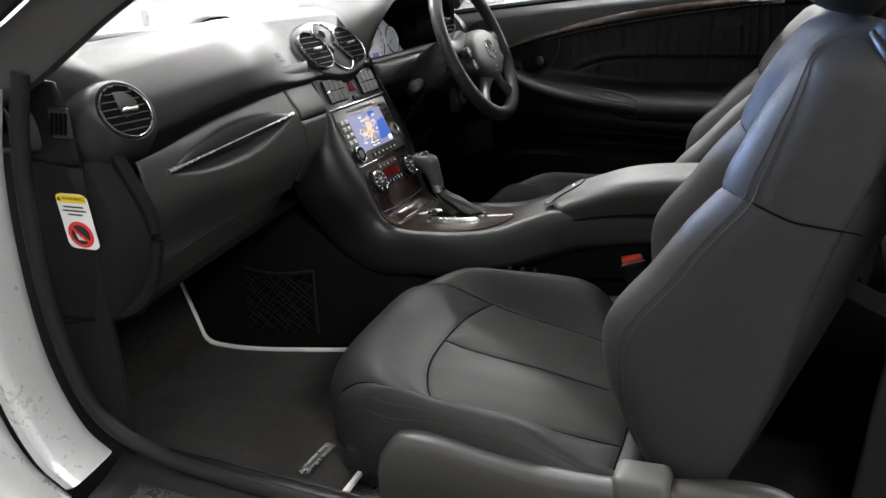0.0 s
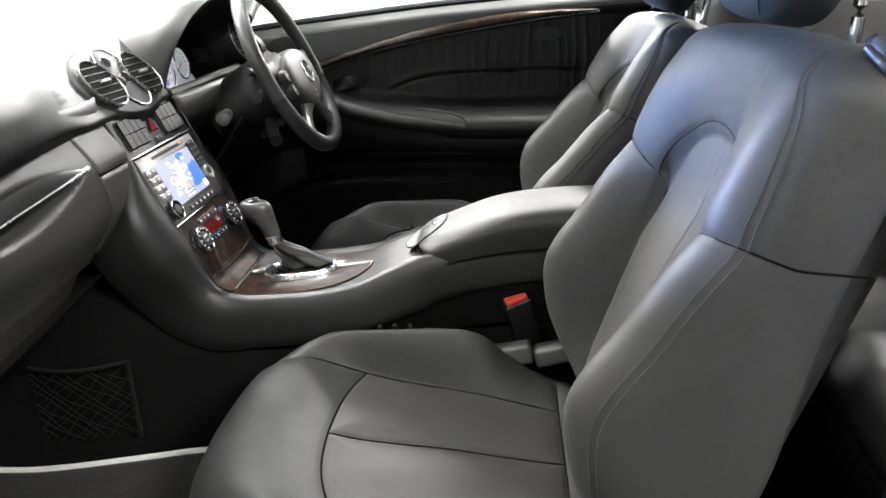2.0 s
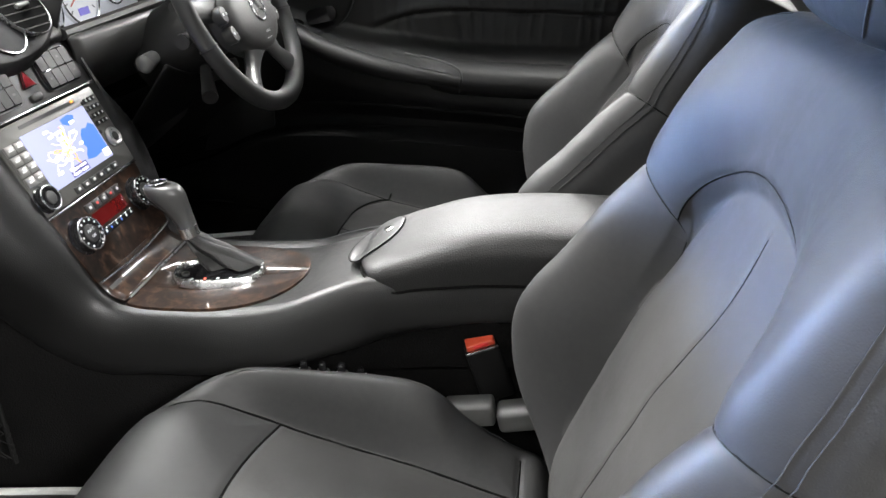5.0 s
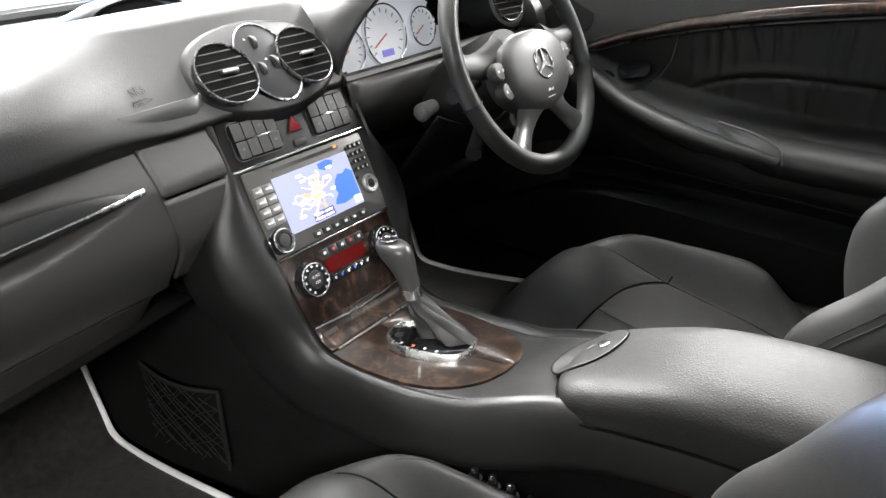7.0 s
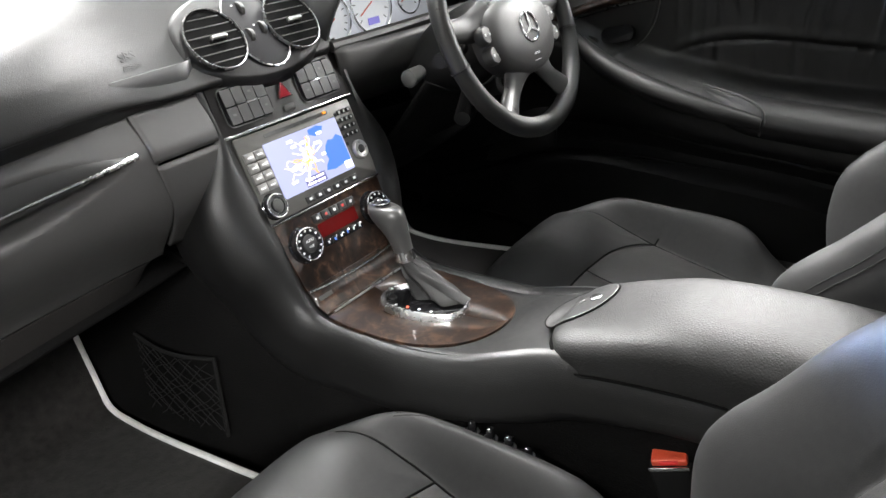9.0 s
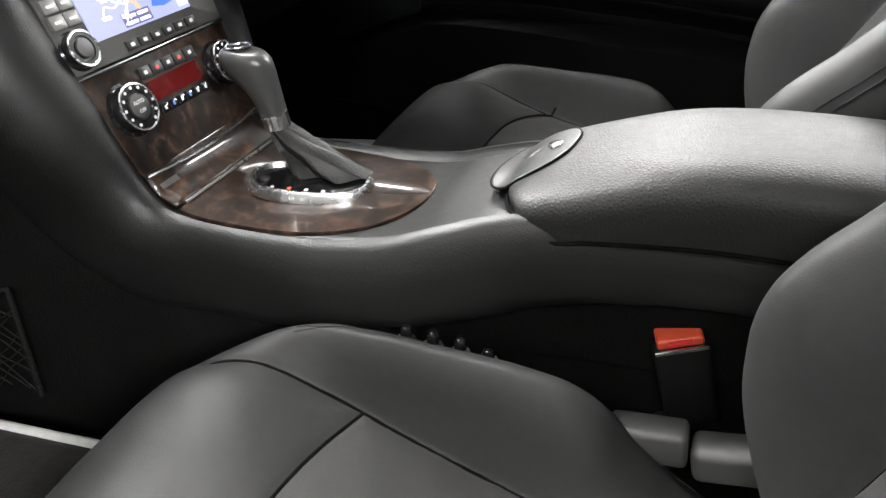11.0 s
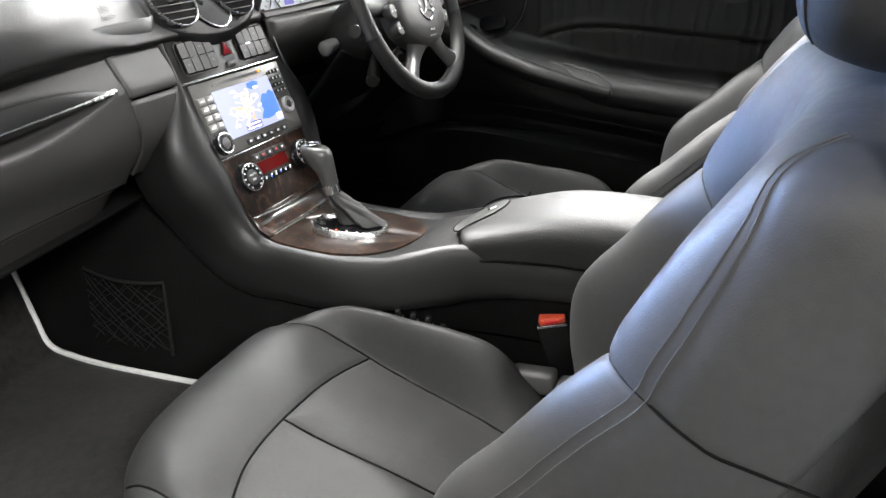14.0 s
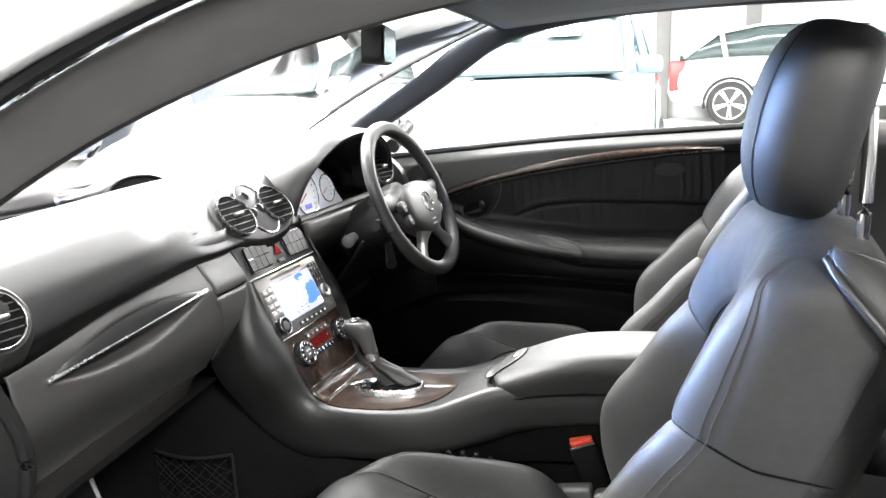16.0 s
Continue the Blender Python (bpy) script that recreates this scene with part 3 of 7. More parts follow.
def pad_front(y):
    """x of the upper pad's face: it draws back gently towards the centre vents."""
    return dash_front(y) + 0.055 * step(0.20 - y, 0, 0.06) * step(y, -0.134, -0.106) - 0.022 * middle(y)


PAD = [(-0.56, -0.080), (-0.47, -0.060), (-0.36, -0.038), (-0.25, -0.016), (-0.175, -0.004), (-0.115, -0.001), (-0.070, -0.008), (-0.030, -0.020), (-0.003, -0.042), (0.007, -0.068), (0.010, -0.094), (0.008, -0.116), (0.003, -0.130), (-0.008, -0.1385), (-0.04, -0.140)]
PADS = smooth_path(PAD, 6)


def dash_pad(u, v):
    y = -0.735 + 1.47 * u
    p = PADS[min(len(PADS) - 1, int(round(v * (len(PADS) - 1))))]
    xf = pad_front(y)
    top = 1.088 + 0.022 * math.cos(y / 0.74 * math.pi / 2)
    low = lerp([(-0.7, 0.952), (-0.585, 0.963), (-0.437, 0.978), (-0.237, 0.988), (0.0, 0.990), (0.7, 0.985)], y) + 0.019 - 0.022 * middle(y)
    k = min(1, max(0, -p[1] / 0.14))
    z = (top + p[1]) * (1 - k) + low * k
    x = xf + (p[0] if p[0] > -0.2 else -0.2 + (p[0] + 0.2) * (1 - 0.12 * abs(y / 0.73) ** 2))
    # round the centre vents the face leans back with them
    lean = -0.105 - 0.847 * (z - 1.039)
    x += min(0, lean - x) * step(0.27 - y, 0, 0.14) * step(y, -0.38, -0.12) * step(p[0], -0.30, -0.10)
    return (x, y, z)


part("upper_pad", grid(dash_pad, 110, len(PADS) - 1), DASH, dash, "black grained soft upper dash pad", thick=0.006)
# side of the pad facing the open door
part("pad_end", grid(lambda u, v: (-0.20 + 0.125 * u - 0.02 * v * u, -0.712 + 0.004 * math.sin(math.pi * v), 0.952 + 0.125 * v * (1 - 0.12 * u)), 10, 10), MATTE, dash, "end of the upper pad", thick=0.006)


def pad_z(x, y):
    """Height of the pad's top at a place of the plan."""
    q = x - pad_front(y)
    if q < -0.2:
        q = -0.2 + (q + 0.2) / (1 - 0.12 * abs(y / 0.73) ** 2)
    d = lerp(PAD[:8], q)
    k = min(1, max(0, -d / 0.14))
    return (1.088 + 0.022 * math.cos(y / 0.74 * math.pi / 2) + d) * (1 - k) + 0.985 * k


# groove across the pad's top near the screen, running into the hump
seam = [(lerp([(-0.68, -0.255), (-0.5, -0.30), (-0.347, -0.337), (-0.21, -0.373), (-0.10, -0.395)], y), y) for y in np.linspace(-0.66, -0.10, 24)]
part("pad_seam", tube([(x, y, pad_z(x, y) + 0.0005) for x, y in seam], 0.0030, 6), SEAM, dash)

# speaker hump in the middle of the top: a smooth hood with a dark mesh under its arch


def arch(t, grow, x, rise):
    """Point on an arch across the car, t from 0 to 1."""
    a = math.pi * t
    y = 0.006 - (0.088 + grow) * math.cos(a)
    return (x - 0.010 * math.sin(a), y, pad_z(-0.38, 0) - 0.004 + (0.036 + rise) * math.sin(a) ** 0.8)


hood = [[arch(i / 32, g, x, r) for i in range(33)] for g, x, r in ((-0.004, -0.392, -0.003), (-0.001, -0.384, -0.0005), (0.004, -0.380, 0.003), (0.010, -0.384, 0.006), (0.014, -0.395, 0.006), (0.016, -0.42, 0.001), (0.014, -0.46, -0.018), (0.006, -0.50, -0.042), (-0.01, -0.53, -0.066))]
hump = part("speaker_hump", loft(hood, caps=False, closed=False), DASH, dash, "smooth hooded speaker hump", thick=0.004)
part("speaker_mesh", grid(lambda u, v: (-0.396 + 0.02 * (1 - v), 0.006 + (u - 0.5) * 2 * -0.086, pad_z(-0.38, 0) - 0.004 + v * 0.034 * math.sin(math.pi * min(1, max(0, u))) ** 0.8), 24, 6), SEAM, hump, "black speaker mesh", thick=0.002)
part("mesh_bar", tube([(-0.384, 0.006 + 0.060 * k, pad_z(-0.38, 0) + 0.014 - 0.004 * k * k) for k in (-1, -0.5, 0, 0.5, 1)], 0.0016, 6), PLASTIC, hump)

# lower fascia, passenger side: the glove box lid and the panels beside it


def fascia_x(y, z):
    """Face below the gap: leans out, rolls under at the bottom."""
    t = (0.985 - z) / 0.20
    return dash_front(y) + 0.004 - 0.021 * (1 - step(t, -0.02, 0.26)) + 0.018 * math.sin(min(1, max(0, t)) * math.pi * 0.6) - 0.058 * step(t, 0.42, 1.08) ** 1.35


def top_line(y):
    return lerp([(-0.72, 0.942), (-0.65, 0.946), (-0.585, 0.952), (-0.437, 0.969), (-0.237, 0.980), (-0.1, 0.982)], y)


def low_line(y):
    return lerp([(-0.70, 0.756), (-0.63, 0.762), (-0.47, 0.776), (-0.232, 0.788), (-0.1, 0.785)], y)


RX, RZ, RA = -0.428, 0.9325, 0.172
TILT_H = math.atan2(0.021, 0.333)


def glove(u, v):
    z0 = 0.0
    lean = 0.018 * v
    y = -0.655 + 0.417 * u + 0.012 * math.sin(math.pi * v) * u + 0.022 * v ** 2 * u
    a, b = top_line(y), low_line(y)
    z = a + (b - a) * v
    x = fascia_x(y, z)
    # hand recess: an eye-shaped hollow under the handle
    du, dv = (y - RX) * math.cos(TILT_H) + (z - RZ) * math.sin(TILT_H), -(y - RX) * math.sin(TILT_H) + (z - RZ) * math.cos(TILT_H)
    half = 0.030 * max(0, 1 - (du / RA) ** 2)
    if half > 0:
        inside = 1 - step(abs(dv + 0.006), half * 0.55, half * 1.05 + 0.001)
        x -= 0.030 * inside * (1 - (du / RA) ** 2) * (1.0 if dv < 0.0 else 0.35)
    return (x, y, z)


part("glove_box_lid", grid(glove, 150, 70), TRIM, dash, "dark grey glove box lid", thick=0.005)
part("gap_back", grid(lambda u, v: (dash_front(-0.66 + 0.56 * u) - 0.018, -0.66 + 0.56 * u, top_line(-0.66 + 0.56 * u) - 0.012 + 0.055 * v), 40, 2), BLACKP, dash, thick=0.003)
# handle: slim blade with a chrome lower edge across the hollow
blade = []
for k in range(25):
    t = -1 + k / 12
    y = RX + RA * t * math.cos(TILT_H)
    zc = RZ + RA * t * math.sin(TILT_H)
    w = 0.024 * (1 - t * t) + 0.001
    x = fascia_x(y, zc) + 0.003
    blade.append([(x + 0.001, y, zc - 0.001), (x + 0.004, y, zc + 0.002), (x + 0.003, y, zc + w * 0.6), (x - 0.001, y, zc + w), (x - 0.004, y, zc + w * 0.6), (x - 0.004, y, zc)])
hb = part("glove_box_handle", loft(blade), PLASTIC, dash, "slim curved handle blade")
edge = [(fascia_x(RX + RA * t * math.cos(TILT_H), RZ + RA * t * math.sin(TILT_H)) + 0.005, RX + RA * t * math.cos(TILT_H), RZ - 0.001 + RA * t * math.sin(TILT_H)) for t in np.linspace(-1.03, 1.03, 25)]
part("chrome_edge", tube(edge, [0.0042 - 0.0018 * math.cos(t) for t in np.linspace(-1.5, 1.5, 25)], 8), GATE, hb, "thin chrome edge")
# panel beside the glove box, two pieces with a joint


def beside(z0, z1):
    def f(u, v):
        z = z0(u) + (z1(u) - z0(u)) * v
        y = -0.236 + 0.135 * u + 0.026 * step(0.985 - z, 0, 0.20) * (1 - u)
        return (fascia_x(y, z) + 0.002 - 0.004 * u, y, z)
    return f


part("fascia_panel", grid(beside(lambda u: 0.982, lambda u: 0.927), 16, 12), TRIM, dash, thick=0.005)
part("fascia_flank", grid(beside(lambda u: 0.9235, lambda u: 0.80 - 0.02 * u), 16, 16), TRIM, dash, thick=0.005)
# carpeted underside sloping forward below the lid
part("knee_panel", grid(lambda u, v: (fascia_x(-0.645 + 0.43 * u, low_line(-0.645 + 0.43 * u)) - 0.004 - 0.022 * v, -0.650 + 0.440 * u, low_line(-0.65 + 0.44 * u) - 0.002 - (0.066 - 0.020 * u) * v * (1 - step(u, 0.84, 1.0) ** 2)), 40, 10), FELT, dash, "grey felt knee panel under the glove box", thick=0.006)
part("under_panel", grid(lambda u, v: (-0.092 - 0.33 * v, -0.66 + 0.48 * u, 0.705 + 0.045 * u + 0.03 * v * (1 - u)), 10, 10), CARPET, dash, thick=0.006)
# end panel facing the open door
def end_panel(u, v):
    z = 0.955 + (0.715 - 0.955) * v
    bow = lerp([(0, -0.055), (0.45, -0.018), (0.75, -0.028), (1, -0.06)], v)
    x = -0.185 + (bow + 0.185) * u
    return (x, -0.715 + 0.022 * u ** 2 + 0.032 * step(u, 0.8, 1.0), z)


part("end_panel", grid(end_panel, 24, 24), MATTE, dash, "black panel closing the dashboard's end", thick=0.006)
part("end_rim", tube(smooth_path([(-0.050, -0.672, 0.958), (-0.012, -0.663, 0.86), (-0.03, -0.668, 0.77), (-0.075, -0.685, 0.725), (-0.19, -0.715, 0.708)]), 0.010, 8), MATTE, dash)
# small demister grille at the end of the upper pad
dem = part("demister", rbox(0.036, 0.006, 0.042, 0.012, 3, m=pose(-0.096, -0.712, 1.008)), PLASTIC, dash, "small side demister grille")
for k in range(4):
    part("slat", rbox(0.0035, 0.005, 0.030, 0.001, m=pose(-0.108 + 0.008 * k, -0.716, 1.008, 0, 14, 0)), SEAM, dem)


def vent(parent, m, r, knob=True):
    """A round air vent: chrome ring, black disc for the shade of the duct, tilted slats and a thumb tab."""
    ring = part("vent_ring", turned([(r * 0.95, -0.004), (r * 0.99, 0.0), (r * 1.0, 0.003), (r * 0.985, 0.0055), (r * 0.965, 0.005), (r * 0.95, 0.001)], 48, m, False), VENT_RING, parent, "thin satin chrome ring")
    # flat black disc: the shade inside the duct is put in its colour
    part("throat_shade", turned([(r * 0.955, 0.003), (r * 0.94, 0.0003), (0.001, 0.0)], 36, m), SEAM, ring)
    for k in range(6):
        v = (-0.70 + 0.28 * k) * r
        half = math.sqrt(max(0, (0.90 * r) ** 2 - v * v))
        part("slat", rbox(2 * half, 0.0016, 0.0036, 0.0005, m=m @ pose(0, v, 0.0018, 14, 0, 0)), PLASTIC_GREY, ring)
    if knob:
        part("thumb_tab", rbox(0.026, 0.006, 0.010, 0.0028, 3, m=m @ pose(0.004, 0.0, 0.005)), SATIN, ring, "silver thumb tab")
    return ring


VP = axes((-0.043, -0.6506, 1.0152), (0.16, 0.985, 0.0), (-0.30, 0.03, 0.95)) @ pose(0, 0, 0, -10, 0, 0)
part("vent_pod", turned([(0.068, -0.06), (0.058, -0.026), (0.0525, -0.009), (0.0472, -0.001), (0.0428, 0.0025), (0.0385, 0.0)], 48, VP, False), DASH, dash, "rounded pod round the side vent")
vent(dash, VP, 0.0380)
VD = axes((-0.072, 0.573, 1.055), (0.12, 1, 0), (-0.30, 0, 0.95))
part("vent_pod", turned([(0.070, -0.05), (0.060, -0.012), (0.052, 0.001), (0.0455, 0.003), (0.0415, 0.0)], 48, VD, False), DASH, dash)
vent(dash, VD, 0.041)
# twin centre vents with a plate between them
VC = 0.228
pod = []
for k in range(64):
    t = 2 * math.pi * k / 64
    c, s = math.cos(t), math.sin(t)
    pod.append((0.128 * math.copysign(abs(c) ** 0.8, c), VC + 0.004 + (0.066 + 0.010 * (1 - abs(c))) * math.copysign(abs(s) ** 0.75, s)))
VT = STACK @ pose(-0.007, VC - 0.004, 0.002, -15, 0, 0) @ Matrix.Translation((0, -VC, 0))
part("centre_pod", loft([[tuple(VT @ Vector((u * a, VC + (v - VC) * b, h))) for u, v in pod] for a, b, h in ((1.10, 1.06, -0.040), (1.05, 1.00, -0.016), (1.00, 0.95, -0.005), (0.95, 0.90, 0.000), (0.90, 0.86, 0.002))]), DASH, dash, "rounded pod round the twin centre vents")
cpl = part("vent_plate", prism(oval(0.046, 0.060, 48, 0.006, VC + 0.004), -0.004, 0.0055, VT, 0.001), PLATE_BLACK, dash, "glossy black plate between the vents")
part("plate_edge", tube([tuple(VT @ Vector((u, v, 0.0055))) for u, v in oval(0.046, 0.060, 48, 0.006, VC + 0.004)], 0.0013, 6, closed=True), GATE, cpl)
for u, v in ((0.0, VC + 0.036), (-0.010, VC - 0.004), (0.016, VC + 0.002)):
    part("thumb_wheel", turned([(0.0, -0.003), (0.010, -0.003), (0.011, 0), (0.010, 0.003), (0.0, 0.003)], 20, VT @ pose(u, v, 0.002) @ pose(0, 0, 0, 0, 90, 0)), PLASTIC_GREY, cpl, "ribbed thumb wheel")
    part("legend_bar", rbox(0.003, 0.002, 0.0004, 0, m=VT @ pose(u - 0.011, v + 0.006, 0.0058)), LEGEND, cpl, smooth=False)
vent(dash, VT @ pose(-0.069, VC, 0.006), 0.0450)
vent(dash, VT @ pose(0.069, VC, 0.006), 0.0450)
# raised airbag lettering on the pad
def pad_at(y, z):
    """Point on the pad's face at a given height."""
    return Vector(min((dash_pad((y + 0.735) / 1.47, v) for v in np.linspace(0.45, 1, 120)), key=lambda q: abs(q[2] - z)))


rise = pad_at(-0.204, 1.050) - pad_at(-0.204, 1.020)
along = pad_at(-0.180, 1.034) - pad_at(-0.228, 1.034)
AB = axes(tuple(pad_at(-0.204, 1.0404) + Vector((0.0042, 0, 0.0024))), (along.x, along.y, 0.001), (rise.x, 0, rise.z))
text("airbag_lettering", "SRS", 0.016, AB, PLASTIC, dash)
text("airbag_lettering", "AIRBAG", 0.009, AB @ pose(0, -0.013, 0), PLASTIC, dash)

# driver side: instrument hood, dials and lower panels
def hood(r, x0, w=0.0):
    out = []
    for k in range(41):
        t = math.pi * k / 40
        c, s = math.cos(t), math.sin(t)
        out.append((0.365 - (0.252 + r) * math.copysign(abs(c) ** 0.95, c), 0.992 + (0.165 + r) * abs(s) ** 0.95, s))
    return out


rings = []
for r, xb, xt in ((-0.06, -0.42, -0.42), (0.006, -0.22, -0.19), (0.012, -0.12, -0.075), (0.008, -0.080, -0.038), (0.002, -0.074, -0.030), (-0.006, -0.078, -0.036), (-0.012, -0.11, -0.08), (-0.018, -0.19, -0.21)):
    rings.append([(xb + (xt - xb) * s, y, z) for y, z, s in hood(r, 0)])
part("instrument_hood", loft(rings, closed=False), DASH, dash, "arched hood over the instruments", thick=0.004)
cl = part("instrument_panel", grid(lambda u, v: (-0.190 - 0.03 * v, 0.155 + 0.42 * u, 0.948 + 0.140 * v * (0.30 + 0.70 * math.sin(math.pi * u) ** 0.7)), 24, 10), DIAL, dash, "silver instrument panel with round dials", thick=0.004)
DC = axes((-0.180, 0.340, 1.012), (0, 1, 0), (-0.22, 0, 0.97))
NEEDLE = material("needle_red", (0.7, 0.12, 0.05), 0.4)
LCD = glowing("lcd_violet", (0.25, 0.22, 0.75), 0.6)
for u, v, r, face in ((-0.100, -0.012, 0.040, DIAL), (0.0, 0.0, 0.055, DIAL), (0.106, 0.000, 0.036, DIAL)):
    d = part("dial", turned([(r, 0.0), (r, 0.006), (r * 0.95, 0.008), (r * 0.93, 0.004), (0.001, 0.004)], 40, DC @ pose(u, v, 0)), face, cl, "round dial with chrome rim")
    part("dial_rim", tube([tuple(DC @ Vector((u + a, v + b, 0.008))) for a, b in oval(r * 0.97, r * 0.97, 40)], 0.0016, 6, closed=True), CHROME, d)
    for k in range(13):
        t = radians(-130 + 260 * k / 12)
        part("tick", rbox(0.0014, r * 0.14, 0.0006, 0, m=DC @ pose(u, v, 0.0046) @ pose(0, 0, 0, 0, 0, -math.degrees(t)) @ pose(0, r * 0.78, 0)), BLACKP if face is DIAL else LEGEND, d, smooth=False)
    part("needle", rbox(0.0018, r * 0.75, 0.001, 0, m=DC @ pose(u, v, 0.0065) @ pose(0, 0, 0, 0, 0, 118) @ pose(0, r * 0.3, 0)), NEEDLE, d, smooth=False)
    if r > 0.05:
        part("display", rbox(0.03, 0.012, 0.001, 0, m=DC @ pose(u, v - r * 0.55, 0.0052)), LCD, d, smooth=False)
part("cluster_floor", grid(lambda u, v: (-0.23 + 0.155 * v, 0.13 + 0.47 * u, 0.945 + 0.042 * v), 8, 6), PLASTIC, dash, thick=0.004)
part("cluster_ledge", tube(smooth_path([(-0.070, 0.118, 0.992), (-0.070, 0.25, 0.992), (-0.070, 0.36, 0.993), (-0.074, 0.5, 0.992), (-0.085, 0.6, 0.990)]), 0.009, 8), TRIM, dash)
part("driver_fascia", grid(lambda u, v: (-0.066 + 0.02 * math.sin(math.pi * u) + 0.025 * math.sin(v * 2.5) - 0.09 * v ** 2, 0.12 + 0.585 * u, 0.990 - 0.120 * v), 24, 12), TRIM, dash, "dark lower fascia on the driver's side", thick=0.005)
part("driver_knee_panel", grid(lambda u, v: (-0.085 - 0.10 * v, 0.14 + 0.56 * u, 0.87 - 0.17 * v - 0.02 * math.sin(math.pi * u)), 12, 10), PLASTIC, dash, thick=0.006)

# warning sticker on the dashboard's end
stk = thing("warning_sticker", (-0.105, -0.71, 0.82), "white airbag warning sticker with yellow header and red prohibition disc", "sticker")
SK = axes((-0.098, -0.7135, 0.866), (0.995, 0.055, 0.0), (-0.12, 0.0, 0.99)) @ pose(0, 0.007, 0) @ Matrix.Diagonal((0.96, 0.85, 1, 1))
part("paper", prism(rounded(0.056, 0.094, 0.012, 6, 0, -0.002), 0.0, 0.0012, SK, 0.0), WHITE, stk)
part("header", prism(rounded(0.054, 0.014, 0.006, 4, 0, 0.037), 0.0012, 0.0018, SK), YELLOW, stk)
text("warning_word", "WARNING", 0.0085, SK @ pose(0.004, 0.037, 0.002), BLACKP, stk)
part("triangle", prism([(-0.0255, 0.033), (-0.0185, 0.033), (-0.022, 0.0405)], 0.0018, 0.0022, SK), BLACKP, stk)
for k, w in enumerate((0.036, 0.042, 0.026)):
    part("text_bar", rbox(w, 0.0026, 0.0004, 0, m=SK @ pose(0.0, 0.023 - 0.0065 * k, 0.0015)), BLACKP, stk, smooth=False)
part("red_disc", prism(oval(0.0225, 0.0225, 32, 0, -0.024), 0.0012, 0.0018, SK), REDP, stk)
part("pictogram_field", prism(oval(0.0165, 0.0165, 32, 0, -0.024), 0.0018, 0.0021, SK), BLACKP, stk)
part("pictogram_seat", prism([(-0.010, -0.016), (-0.006, -0.016), (-0.002, -0.028), (0.008, -0.030), (0.008, -0.034), (-0.006, -0.033)], 0.0021, 0.0025, SK), WHITE, stk)
part("red_bar", rbox(0.036, 0.005, 0.0004, 0, m=SK @ pose(0, -0.024, 0.0027, 0, 0, -40)), REDP, stk, smooth=False)

# ---- centre console ----
con = thing("centre_console", (0.2, 0, 0.37), "black centre console with burr wood panels and a padded armrest", "car console")
# centre line: x, z, half width of the flat, width and drop of the rolled shoulder
LINE = [(-0.080, 1.000, 0.128, 0.010, 0.004), (-0.044, 0.923, 0.122, 0.020, 0.004), (-0.012, 0.853, 0.112, 0.070, 0.012), (0.020, 0.785, 0.104, 0.074, 0.028), (0.046, 0.722, 0.099, 0.052, 0.034),
        (0.068, 0.692, 0.098, 0.040, 0.032), (0.100, 0.680, 0.098, 0.034, 0.030), (0.15, 0.680, 0.100, 0.030, 0.028), (0.23, 0.686, 0.098, 0.032, 0.030), (0.30, 0.698, 0.091, 0.032, 0.032),
        (0.35, 0.718, 0.084, 0.029, 0.032), (0.40, 0.737, 0.076, 0.026, 0.030), (0.45, 0.745, 0.070, 0.022, 0.028), (0.55, 0.756, 0.064, 0.021, 0.028), (0.70, 0.764, 0.063, 0.020, 0.028), (0.93, 0.764, 0.060, 0.018, 0.028)]
CL = smooth_path(LINE, 6)


def shoulder(side):
    rings = []
    for k, p in enumerate(CL):
        a, b = CL[max(0, k - 1)], CL[min(len(CL) - 1, k + 1)]
        d = Vector((b[0] - a[0], 0, b[1] - a[1])).normalized()
        n = Vector((-d.z, 0, d.x))
        n = n if n.z > 0 or n.x > 0 else -n
        x, z, h, w, dr = p
        prof = [(h - 0.03, -0.004), (h, -0.001), (h + 0.006, 0.003), (h + 0.25 * w, 0.005)]
        for i in range(1, 8):
            t = math.pi / 2 * i / 7
            prof.append((h + 0.25 * w + 0.75 * w * math.sin(t), 0.005 - (dr + 0.02) * (1 - math.cos(t))))
        deep = lerp([(-0.02, 0.080), (0.06, 0.050), (0.12, 0.030)], x) if x < 0.12 else max(0.006, z - dr - 0.02 - lerp([(0.10, 0.598), (0.2, 0.606), (0.3, 0.628), (0.41, 0.662), (0.5, 0.686), (0.6, 0.703), (0.93, 0.712)], x))
        prof += [(h + w + 0.002, -dr - 0.02 - 0.4 * deep), (h + w + 0.001, -dr - 0.02 - 0.8 * deep), (h + w - 0.003, -dr - 0.02 - deep), (h + w - 0.02, -dr - 0.021 - deep)]
        base = Vector((x, 0, z))
        rings.append([tuple(base + n * o + Vector((0, side * y, 0))) for y, o in prof])
    return loft(rings, closed=False)


part("console_side", shoulder(-1), FLANK, con, "rolled soft black flank", thick=0.004)
part("console_side", shoulder(1), FLANK, con, "rolled soft black flank", thick=0.004)
# inner floor of the console under the panels
part("console_core", loft([[(x - 0.01, y, z - 0.012) for y in np.linspace(-h - 0.01, h + 0.01, 9)] for x, z, h, w, dr in CL], closed=False), PLASTIC, con, thick=0.01)
part("console_deck", loft([[(x, y, z - 0.0015) for y in np.linspace(-h - 0.004, h + 0.004, 13)] for x, z, h, w, dr in CL if x > 0.10], closed=False), FLANK, con, "smooth black deck round the wood tray", thick=0.004)
# wood tray round the selector
def tray_half(x):
    t = max(0, (x - 0.13) / 0.182)
    return 0.0965 * max(0.0, 1 - t ** 3.0) ** 0.5


